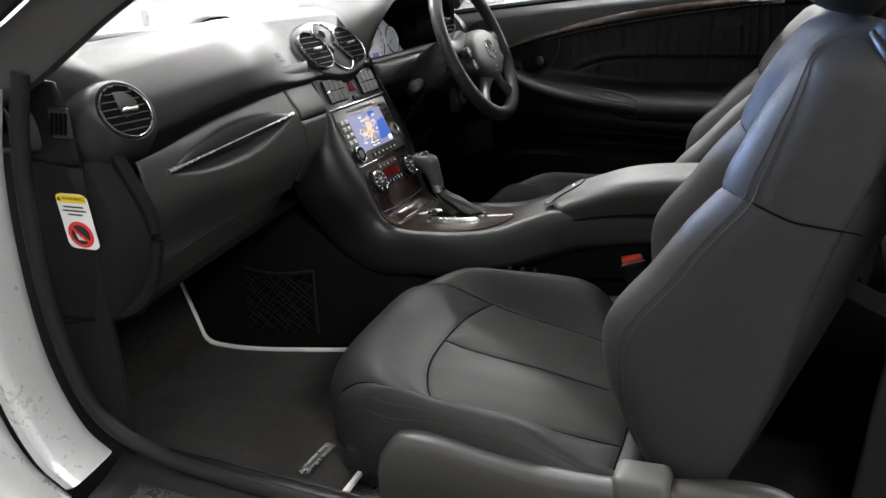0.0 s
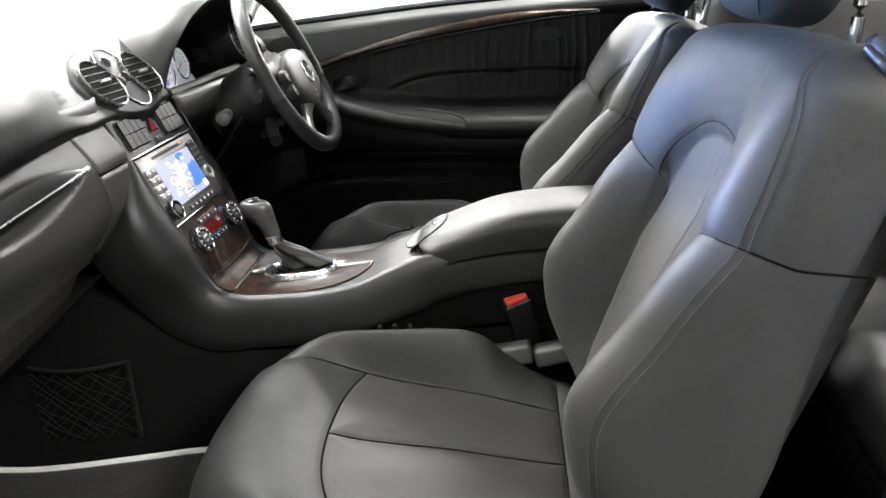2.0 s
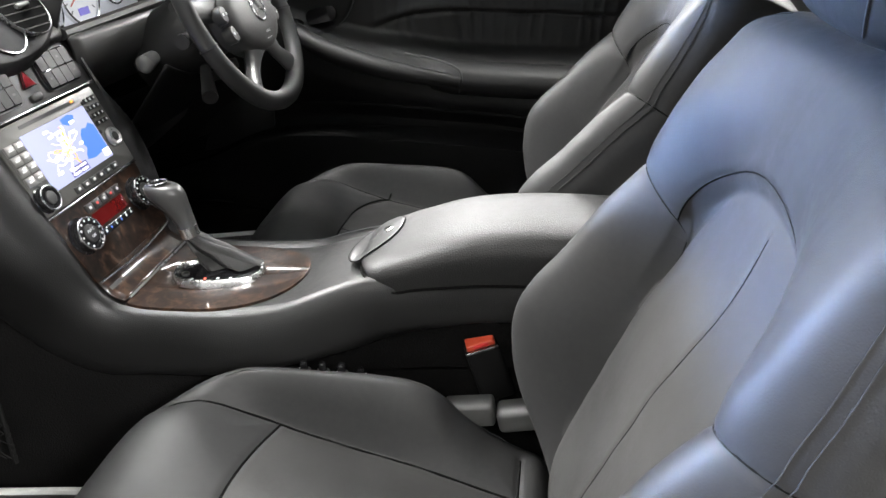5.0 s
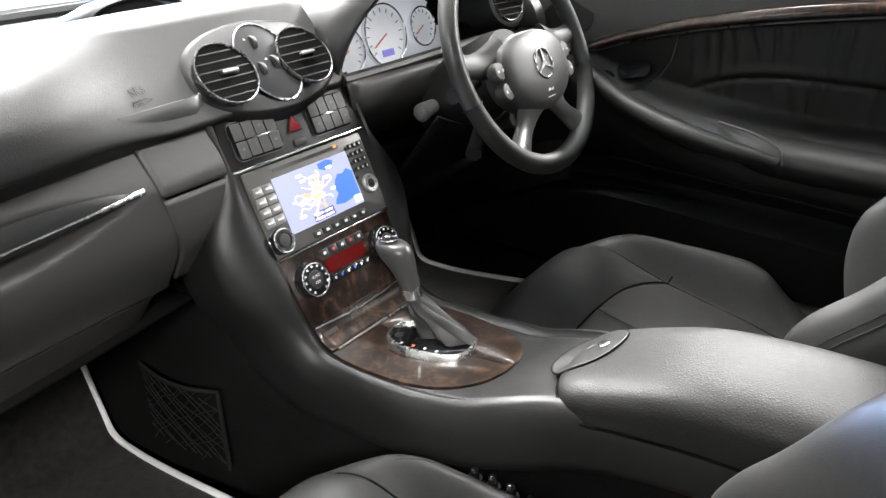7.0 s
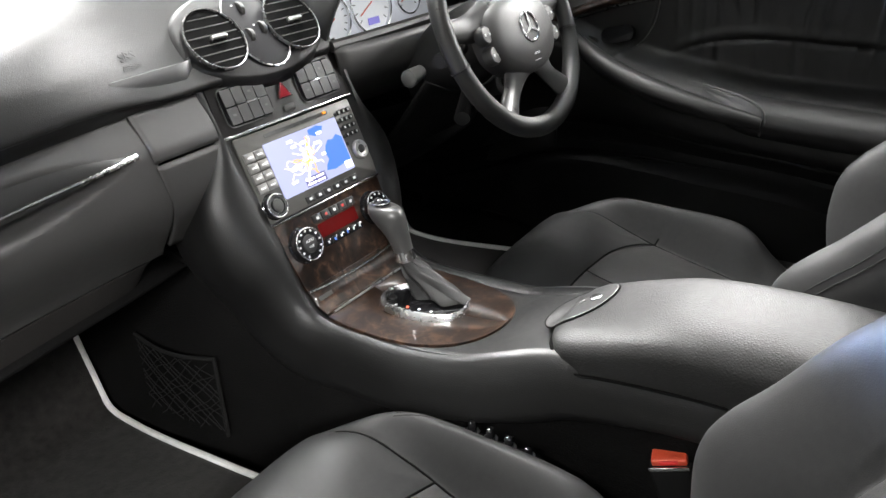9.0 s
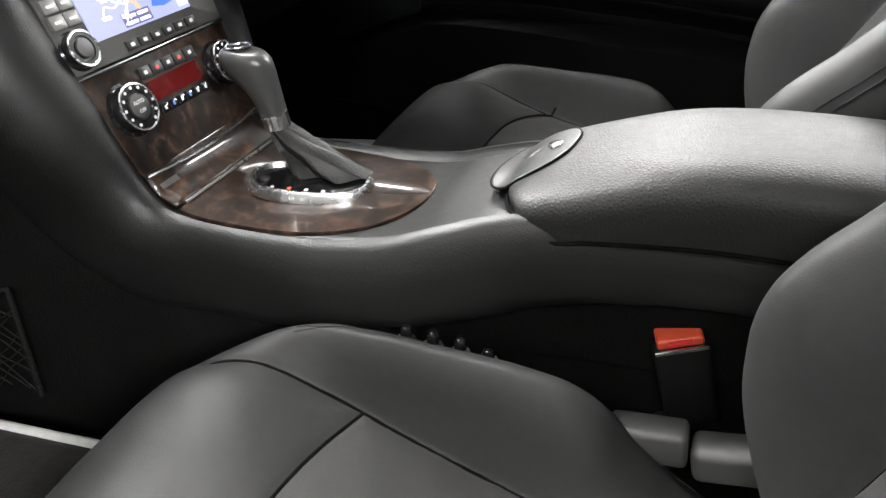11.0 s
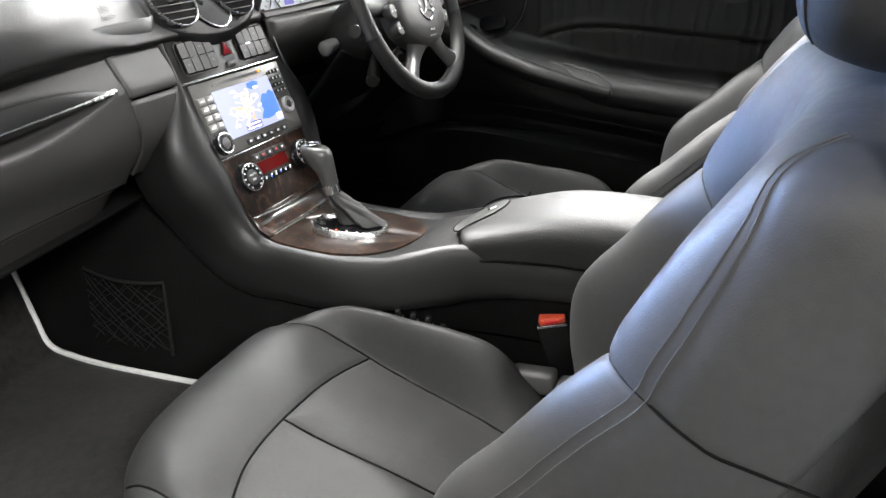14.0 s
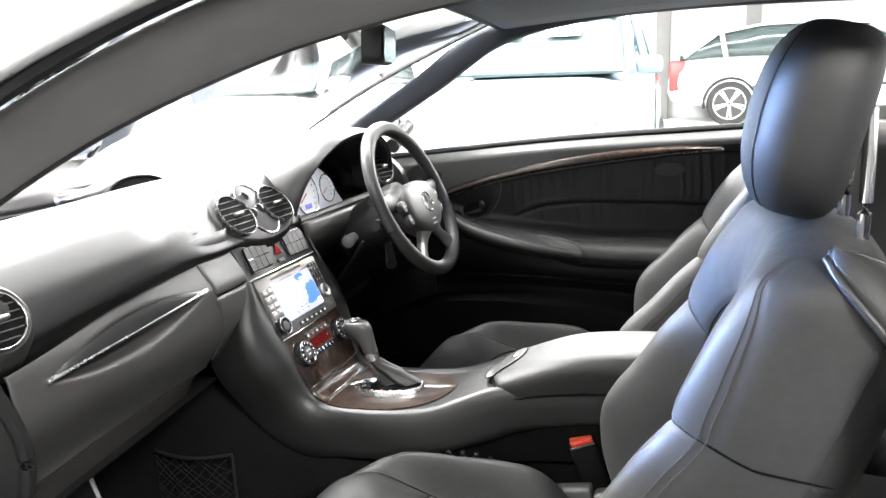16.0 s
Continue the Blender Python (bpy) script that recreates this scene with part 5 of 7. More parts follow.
def rim_arc(a, b, n, r=0.0148):
    pts = [tuple(SW @ Vector((0.176 * math.sin(t), 0.176 * math.cos(t), 0))) for t in np.linspace(a, b, n)]
    return tube(pts, [r * (1 + 0.12 * math.cos(2 * t)) for t in np.linspace(a, b, n)], 14, squash=1.1, up=tuple(SW.to_3x3() @ Vector((0, 0, 1))))


for a, b, mt, lb in ((-105, 105, WHEEL_LEATHER, "smooth black leather"), (105, 255, LEATHER_WORN, "perforated black leather grip")):
    part("rim", rim_arc(radians(a), radians(b), 60), mt, wheel, lb)
for a in (105, 255):
    t = radians(a)
    c = SW @ Vector((0.176 * math.sin(t), 0.176 * math.cos(t), 0))
    d = (SW.to_3x3() @ Vector((math.cos(t), -math.sin(t), 0))).normalized()
    part("rim_joint", tube([c - d * 0.0012, c + d * 0.0012], 0.0158, 18), BLACKP, wheel)
# airbag pad
pad_o = []
for k in range(48):
    t = 2 * math.pi * k / 48
    c, s = math.cos(t), math.sin(t)
    w = 0.098 if s > 0 else 0.098 * (1 - 0.34 * (-s) ** 1.5)
    pad_o.append((w * math.copysign(abs(c) ** 0.7, c), (0.066 if s > 0 else 0.062) * math.copysign(abs(s) ** 0.75, s)))
HB = SW @ pose(0, -0.026, 0)
HUB_GREY = material("grey_stalk_plastic", (0.16, 0.16, 0.157), 0.36, mottle=0.06)
PAD_GREY = material("grey_airbag_vinyl", (0.052, 0.051, 0.050), 0.42, grain=0.25, grain_size=620, voronoi=True, mottle=0.08)
part("airbag_pad", loft([[tuple(HB @ Vector((u * k, v * k - 0.004, h))) for u, v in pad_o] for k, h in ((0.96, -0.02), (1.0, 0.0), (0.99, 0.010), (0.93, 0.018), (0.75, 0.025), (0.4, 0.029), (0.05, 0.030))]), PAD_GREY, wheel, "dark grey airbag pad")
GREY_SPOKE = material("satin_grey_spoke", (0.15, 0.15, 0.147), 0.33, metal=0.45, mottle=0.06)
for s in (-1, 1):
    up_ = tuple(SW.to_3x3() @ Vector((0, 0, 1)))
    part("spoke", tube([tuple(SW @ Vector(p)) for p in smooth_path([(s * 0.060, 0.012, 0.002), (s * 0.11, 0.006, -0.006), (s * 0.168, 0.012, -0.004)])], [0.030, 0.029, 0.028, 0.027, 0.026, 0.025, 0.024, 0.023, 0.022, 0.021, 0.020, 0.019, 0.018, 0.018, 0.017, 0.017, 0.016], 14, squash=0.42, up=up_), PLASTIC, wheel)
    part("spoke", tube([tuple(SW @ Vector(p)) for p in smooth_path([(s * 0.034, -0.070, 0.006), (s * 0.060, -0.104, -0.002), (s * 0.098, -0.142, -0.002)])], [0.034, 0.031, 0.028, 0.026, 0.024, 0.022, 0.021, 0.020, 0.019, 0.019, 0.019, 0.020, 0.021, 0.022, 0.023, 0.024, 0.025], 14, squash=0.42, up=up_), GREY_SPOKE, wheel, "satin grey lower spoke")
    for j in range(2):
        m = HB @ pose(s * (0.094 + 0.004 * (1 - j)), 0.014 - 0.032 * j, 0.008)
        b = part("wheel_button", turned([(0.0145, -0.008), (0.0145, 0.004), (0.012, 0.008), (0.001, 0.009)], 24, m), PLASTIC_GREY, wheel, "round grey thumb button")
        for i in (-1, 1):
            part("symbol_bar", rbox(0.004, 0.004, 0.0004, 0, m=m @ pose(i * 0.006, 0, 0.0088)), LEGEND, b, smooth=False)
# round badge: ring and three bars
BG = HB @ pose(0, 0.004, 0.0300)
badge = part("badge_ring", tube([tuple(BG @ Vector((u, v, 0))) for u, v in oval(0.0235, 0.0235, 40)], 0.0021, 8, closed=True), CHROME, wheel, "round chrome badge")
for k in range(3):
    part("badge_bar", prism([(-0.0035, 0.0), (0.0035, 0.0), (0.0006, 0.0225), (-0.0006, 0.0225)], -0.001, 0.0022, BG @ pose(0, 0, 0, 0, 0, 120 * k)), CHROME, badge)
text("airbag_lettering", "SRS", 0.012, HB @ pose(0, -0.036, 0.0275, -8), LEGEND, wheel)
part("lettering_bar", rbox(0.022, 0.004, 0.0005, 0, m=HB @ pose(0, -0.047, 0.0250, -10)), LEGEND, wheel, smooth=False)
# column, stalks and ignition
col = thing("steering_column", (-0.02, 0.36, 0.96), "black steering column shroud with stalks and ignition switch", "steering column")
part("shroud", loft([[tuple(SW @ Vector((a * math.cos(t), b * math.sin(t) - o, h))) for t in (2 * math.pi * i / 24 for i in range(24))] for a, b, o, h in ((0.060, 0.052, 0.0, -0.028), (0.072, 0.060, 0.006, -0.05), (0.080, 0.066, 0.016, -0.10), (0.085, 0.068, 0.03, -0.18))]), PLASTIC, col, "black plastic shroud")
part("wiper_stalk", tube([tuple(SW @ Vector(p)) for p in ((-0.055, -0.014, -0.055), (-0.10, -0.020, -0.052), (-0.150, -0.022, -0.045))], [0.008, 0.009, 0.012], 12), PLASTIC, col)
part("cruise_stalk", tube([tuple(SW @ Vector(p)) for p in ((-0.05, 0.020, -0.055), (-0.11, 0.030, -0.05))], [0.006, 0.008], 10), PLASTIC, col)
part("stalk_tip", tube([tuple(SW @ Vector((-0.085, -0.024, -0.140))), tuple(SW @ Vector((-0.120, -0.028, -0.140)))], [0.0115, 0.0150], 18), HUB_GREY, col, "grey ribbed stalk end")
part("stalk_dome", moved(turned([(0.0145, 0.0), (0.0125, 0.004), (0.007, 0.0065), (0.0005, 0.007)], 20), axes(tuple(SW @ Vector((-0.120, -0.028, -0.140))), (1, 0, 0), (0, 0, 1))), HUB_GREY, col)
part("lower_stalk", tube([tuple(SW @ Vector(p)) for p in ((-0.03, -0.020, -0.140), (-0.088, -0.024, -0.140))], 0.009, 10), PLASTIC, col)
part("adjust_lever", tube([tuple(SW @ Vector(p)) for p in ((-0.06, -0.075, -0.08), (-0.13, -0.115, -0.06))], [0.009, 0.013], 12), PLASTIC, col)
part("column_cover", grid(lambda u, v: (0.03 - 0.12 * v, 0.22 + 0.30 * u, 0.93 - 0.16 * v - 0.045 * math.sin(math.pi * u) * (1 - v)), 16, 10), MATTE, col, thick=0.005)
ign = thing("ignition_switch", (0.0, 0.50, 0.86), "round ignition switch with a small key fob", "ignition switch")
IG = axes((0.005, 0.490, 0.862), (0, 1, 0), (-0.3, 0, 0.95))
part("barrel", turned([(0.022, -0.03), (0.022, 0.004), (0.018, 0.008), (0.010, 0.008), (0.009, 0.002)], 28, IG), SATIN, ign)
part("key", prism(rounded(0.012, 0.020, 0.005), 0.002, 0.03, IG, 0.003), PLASTIC_GREY, ign, "key fob")
# pedals in the footwell
ped = thing("pedal_box", (-0.42, 0.38, 0.40), "black brake and throttle pedals in the driver footwell", "pedals")
for y, w, h in ((0.33, 0.10, 0.06), (0.47, 0.05, 0.12)):
    part("pedal", rbox(0.02, w, h, 0.006, m=pose(-0.40, y, 0.50, 0, -30, 0)), RUBBER, ped)
    part("pedal_arm", tube([(-0.41, y, 0.52), (-0.45, y, 0.66)], 0.008, 8), PLASTIC, ped)

# ---- front seats ----


def polydist(p, line):
    """Distance from a point to a polyline in the plane."""
    best = 9.0
    for a, b in zip(line, line[1:]):
        ax, ay, bx, by = a[0], a[1], b[0], b[1]
        dx, dy = bx - ax, by - ay
        t = ((p[0] - ax) * dx + (p[1] - ay) * dy) / (dx * dx + dy * dy + 1e-12)
        t = min(1, max(0, t))
        d = math.hypot(p[0] - ax - t * dx, p[1] - ay - t * dy)
        best = min(best, d)
    return best


RASTER = {}


def creases(p, lines, depth=0.0042, width=0.0040, pillow=0.0045, reach=0.020):
    """Depth of the sewn hollows at p, read from a raster of distances to the seams."""
    key = id(lines)
    if key not in RASTER:
        gx, gy = np.meshgrid(np.arange(-0.06, 0.72, 0.002), np.arange(-0.70, 0.70, 0.002), indexing="ij")
        best = np.full(gx.shape, 9.0)
        for line in lines:
            for (ax, ay), (bx, by) in zip(line, line[1:]):
                dx, dy = bx - ax, by - ay
                t = np.clip(((gx - ax) * dx + (gy - ay) * dy) / (dx * dx + dy * dy + 1e-12), 0, 1)
                best = np.minimum(best, np.hypot(gx - ax - t * dx, gy - ay - t * dy))
        RASTER[key] = (best, lines)
    best = RASTER[key][0]
    i, j = (p[0] + 0.06) * 500, (p[1] + 0.70) * 500
    i, j = min(388.9, max(0, i)), min(698.9, max(0, j))
    a, b = int(i), int(j)
    s, t = i - a, j - b
    d = best[a, b] * (1 - s) * (1 - t) + best[a + 1, b] * s * (1 - t) + best[a, b + 1] * (1 - s) * t + best[a + 1, b + 1] * s * t
    return depth * math.exp(-(d / width) ** 2) + pillow * math.exp(-(d / reach) ** 2) if d < 0.07 else 0.0


def on_pad(f, p, q):
    """The point of the pad f whose plan place, by the indices q, is p."""
    u, v = 0.5, 0.5
    for k in range(14):
        s = f(u, v)
        u = min(1, max(0, u + 1.6 * (p[1] - s[1]) * 1.0))
        v = min(1, max(0, v + 1.4 * (p[0] - s[q])))
    return f(u, v)


# cushion seams, x back from the front edge, y across (symmetric)
ARC = [(x, y) for x, y in smooth_path([(0.214, -0.186), (0.180, -0.135), (0.160, -0.075), (0.153, 0.0), (0.156, 0.075), (0.165, 0.135), (0.177, 0.182)], 8)]
SIDES = [[(0.035, s * 0.158), (0.062, s * 0.167), (0.12, s * 0.178), (0.177, s * 0.182), (0.30, s * 0.166), (0.40, s * 0.151), (0.480, s * 0.139)] for s in (-1, 1)]
C_SEAMS = [ARC] + [[tuple(q) for q in smooth_path(l, 4)] for l in SIDES] + [[(0.153 + 0.0235 * k, 0.0) for k in range(15)], [(0.482, -0.20 + 0.02 * k) for k in range(21)]]
D_ARC = [(x, -y) for x, y in reversed(ARC)]
D_SEAMS = [D_ARC] + C_SEAMS[1:]
C_EDGE = [[tuple(q) for q in smooth_path([(0.10, s * 0.206), (0.16, s * 0.228), (0.24, s * 0.238), (0.36, s * 0.239), (0.46, s * 0.230)], 5)] for s in (-1, 1)]


def cushion(u, v, seams=C_SEAMS):
    a = 2 * u - 1
    w = lerp([(0, 0.244), (0.4, 0.255), (0.8, 0.252), (1.0, 0.240)], v)
    y, ay = a * w, abs(a) * w
    # the front edge is one wide curve
    xf = -0.046 + 0.155 * abs(a) ** 3 - 0.10 * y + (0.035 * a * a if a < 0 else 0)
    x = xf + (0.53 - xf) * v
    ys = lerp([(0.0, 0.150), (0.062, 0.167), (0.12, 0.178), (0.177, 0.182), (0.30, 0.166), (0.40, 0.151), (0.48, 0.139), (0.54, 0.135)], x)
    base = lerp([(-0.05, 0.006), (0.0, 0.024), (0.05, 0.032), (0.10, 0.030), (0.14, 0.022), (0.2, 0.008), (0.35, -0.010), (0.48, -0.028), (0.54, -0.03)], x)
    crest = lerp([(0, 0.042), (0.05, 0.054), (0.10, 0.061), (0.15, 0.064), (0.20, 0.065), (0.33, 0.065), (0.37, 0.051), (0.41, 0.016), (0.45, -0.010), (0.53, -0.03)], x)
    if y < 0:
        crest = base + (crest - base) * 0.55
    base += 0.016 * step(y, 0.02, 0.15) * step(x, -0.04, 0.03) * (1 - step(x, 0.07, 0.16))
    top = w - 0.036
    if ay < ys:
        z = base
    elif ay < top:
        t = (ay - ys) / (top - ys)
        z = base + (crest - base) * (0.45 * math.sin(math.pi / 2 * t) + 0.55 * t * t * (3 - 2 * t))
    else:
        z = crest - 0.082 * (1 - math.sqrt(max(0, 1 - min(1, (ay - top) / (w - top)) ** 2)))
    z += 0.008 * bump(x, 0.31, 0.12) * (bump(y, 0.075, 0.05) + bump(y, -0.075, 0.05))
    z -= creases((x, y), seams, depth=0.0026, width=0.0046, pillow=0.0040, reach=0.020)
    z += 0.0018 * noise.noise(Vector((x * 11, y * 11, 0.3))) + 0.0007 * noise.noise(Vector((x * 34, y * 30, 2.3)))
    q = max(0, 1 - (x - xf) / 0.100)
    z -= 0.085 * (1 - math.sqrt(max(0, 1 - q * q)))
    q = max(0, (v - 0.93) / 0.07)
    z -= 0.050 * (1 - math.sqrt(max(0, 1 - q * q)))
    return (x, y, z)


# backrest seams, h up the back, y across
def arch_h(y):
    """Height of the sewn arch over the middle panel."""
    return 0.383 + 0.104 * math.sqrt(max(0, 1 - (y / 0.156) ** 2))


B_ARC = [(arch_h(0.156 * math.sin(t)), 0.156 * math.sin(t)) for t in np.linspace(-math.pi / 2, math.pi / 2, 49)]
B_SIDE = [[tuple(q) for q in smooth_path([(0.383, s * 0.156), (0.33, s * 0.151), (0.23, s * 0.150), (0.125, s * 0.148), (0.05, s * 0.145), (0.0, s * 0.14)], 5)] for s in (-1, 1)]
B_EDGE = [[tuple(q) for q in smooth_path([(0.592, s * 0.186), (0.572, s * 0.212), (0.53, s * 0.234), (0.47, s * 0.244), (0.40, s * 0.246), (0.30, s * 0.246), (0.20, s * 0.244), (0.12, s * 0.236), (0.05, s * 0.215)], 5)] for s in (-1, 1)]
B_WING = [[tuple(q) for q in smooth_path([(0.383, s * 0.156), (0.396, s * 0.182), (0.406, s * 0.212), (0.411, s * 0.247)], 5)] for s in (-1, 1)]
B_SEAMS = [B_ARC] + B_SIDE + B_WING


def backrest(u, v):
    a, b = 2 * u - 1, 2 * v - 1
    h = 0.300 + 0.312 * b * math.sqrt(1 - 0.10 * a * a)
    w = lerp([(0, 0.222), (0.08, 0.243), (0.2, 0.254), (0.45, 0.255), (0.55, 0.247), (0.62, 0.230)], h)
    y, ay = a * w, abs(a) * w
    top = w - 0.046
    base = lerp([(0, -0.030), (0.05, -0.008), (0.12, 0.0), (0.30, 0.0), (0.36, 0.001), (0.44, 0.004), (0.50, 0.009), (0.54, 0.013), (0.58, 0.012), (0.62, 0.004)], h)
    # the middle panel lies back inside the arch
    if ay < 0.156:
        base -= 0.016 * step(arch_h(y) - h, -0.004, 0.018) * step(h, 0.26, 0.40)
    crest = lerp([(0, -0.040), (0.04, -0.002), (0.10, 0.055), (0.16, 0.091), (0.21, 0.101), (0.29, 0.081), (0.35, 0.066), (0.40, 0.051), (0.44, 0.050), (0.50, 0.045), (0.55, 0.033), (0.60, 0.018), (0.62, 0.012)], h)
    inner = lerp([(0, 0.140), (0.125, 0.148), (0.36, 0.152), (0.40, 0.140), (0.46, 0.095), (0.52, 0.04), (0.62, 0.0)], h)
    if ay < inner:
        d = base
    elif ay < top:
        t = (ay - inner) / (top - inner)
        puff, soft = math.sin(math.pi / 2 * t), t * t * (3 - 2 * t)
        k = step(h, 0.36, 0.47)
        d = base + (crest - base) * (puff * (1 - k) + soft * k)
    else:
        d = crest - lerp([(0, 0.06), (0.1, 0.10), (0.5, 0.092), (0.6, 0.06)], h) * (1 - math.sqrt(max(0, 1 - min(1, (ay - top) / (w - top)) ** 2)))
    d -= creases((h, y), B_SEAMS, depth=0.0028, width=0.0030, pillow=0.0026, reach=0.014)
    dd = polydist((h, y), B_EDGE[0] if y < 0 else B_EDGE[1])
    d -= 0.0016 * math.exp(-(dd / 0.0028) ** 2)
    dm = abs(y) if 0.03 < h < 0.46 else 1
    d -= 0.0016 * math.exp(-(dm / 0.0024) ** 2)
    d += 0.0018 * noise.noise(Vector((h * 9, y * 9, 4.3))) + 0.0007 * noise.noise(Vector((h * 30, y * 34, 6.1)))
    q = max(0, (b - 0.86) / 0.14)
    d -= 0.058 * (1 - math.sqrt(max(0, 1 - q * q)))
    q = max(0, (-b - 0.88) / 0.12)
    d -= 0.040 * (1 - math.sqrt(max(0, 1 - q * q)))
    return (d, y, h)


def back_sides(geo, nu, nv):
    """Leather sides of the backrest, from the rim of its face straight back to the shell."""
    verts, faces = [tuple(v) for v in geo[0]], list(geo[1])
    c = nu + 1
    rim = [i for i in range(c)] + [j * c + nu for j in range(1, nv + 1)] + [nv * c + i for i in range(nu - 1, -1, -1)] + [j * c for j in range(nv - 1, 0, -1)]
    last, n = rim, len(rim)
    for f, inset in ((0.3, 0.0), (0.65, -0.004), (0.93, 0.0), (1.0, 0.015), (1.04, 0.07)):
        start = len(verts)
        for i in rim:
            d, y, h = verts[i]
            far = lerp([(0, -0.112), (0.19, -0.106), (0.33, -0.086), (0.43, -0.078), (0.62, -0.084)], h)
            verts.append((d + (far - d) * f, y * (1 - inset), 0.3 + (h - 0.3) * (1 - inset)))
        cur = list(range(start, start + n))
        faces += [(last[i], last[(i + 1) % n], cur[(i + 1) % n], cur[i]) for i in range(n)]
        last = cur
    faces.append(tuple(last))
    return verts, faces


def skirted(geo, nu, nv, offs):
    """Adds a drawn-down border round a grid: offs is a list of (inset, shift) vectors for each ring."""
    verts, faces = [tuple(v) for v in geo[0]], list(geo[1])
    c = nu + 1
    rim = [i for i in range(c)] + [j * c + nu for j in range(1, nv + 1)] + [nv * c + i for i in range(nu - 1, -1, -1)] + [j * c for j in range(nv - 1, 0, -1)]
    mid = np.mean([verts[i] for i in rim], axis=0)
    last, n = rim, len(rim)
    for inset, shift in offs:
        start = len(verts)
        for i in rim:
            p = np.array(verts[i])
            w = (mid - p) * inset
            verts.append(tuple(p + w * np.array([0 if shift[0] else 1, 1, 0 if shift[2] else 1]) + np.array(shift)))
        cur = list(range(start, start + n))
        faces += [(last[i], last[(i + 1) % n], cur[(i + 1) % n], cur[i]) for i in range(n)]
        last = cur
    faces.append(tuple(last))
    return verts, faces


N_C, N_B = (210, 220), (210, 230)
SKIRT = [(0.0, (0, 0, -0.03)), (0.02, (0, 0, -0.075)), (0.06, (0, 0, -0.10))]
CUSHION = skirted(grid(cushion, *N_C), *N_C, SKIRT)
D_CUSHION = skirted(grid(lambda u, v: cushion(u, v, D_SEAMS), *N_C), *N_C, SKIRT)
BACK = back_sides(grid(backrest, *N_B), *N_B)


def middle_of(f, nu, nv, test):
    """Which faces of a pad's grid belong to its middle panel."""
    return [test(*f((i + 0.5) / nu, (j + 0.5) / nv)) for j in range(nv) for i in range(nu)]


def inside_arc(arc):
    edge = sorted((q[1], q[0]) for q in arc)
    return lambda x, y, z: 0.153 < x < 0.482 and x > lerp(edge, y) and abs(y) < lerp([(0.177, 0.182), (0.30, 0.166), (0.40, 0.151), (0.48, 0.139)], x)


C_MID, D_MID = middle_of(cushion, *N_C, inside_arc(ARC)), middle_of(cushion, *N_C, inside_arc(D_ARC))
B_MID = middle_of(backrest, *N_B, lambda d, y, h: 0.02 < h < arch_h(y) and abs(y) < lerp([(0.0, 0.14), (0.125, 0.148), (0.23, 0.150), (0.33, 0.151), (0.383, 0.156), (0.5, 0.156)], h))


def lay_insert(ob, flags):
    ob.data.materials.append(INSERT)
    for p, inside in zip(ob.data.polygons, flags):
        if inside:
            p.material_index = 1


def head_restraint():
    rings = []
    for k in range(25):
        t = math.pi * k / 24
        c, s = -math.cos(t), math.sin(t)
        h = 0.102 * math.copysign(abs(c) ** 0.75, c)
        e = abs(s) ** 0.50
        rings.append([((0.056 * e * math.copysign(abs(math.cos(a)) ** 0.75, math.cos(a)) + 0.010 * (1 - (h / 0.102) ** 2)), 0.132 * e * (1 - 0.10 * (h < 0) * (h / 0.102) ** 2) * math.copysign(abs(math.sin(a)) ** 0.62, math.sin(a)), h) for a in (2 * math.pi * i / 40 for i in range(40))])
    return loft(rings)


HEAD = head_restraint()


HINGE_GREY = material("grey_hinge_plastic", (0.085, 0.085, 0.083), 0.5, mottle=0.08)


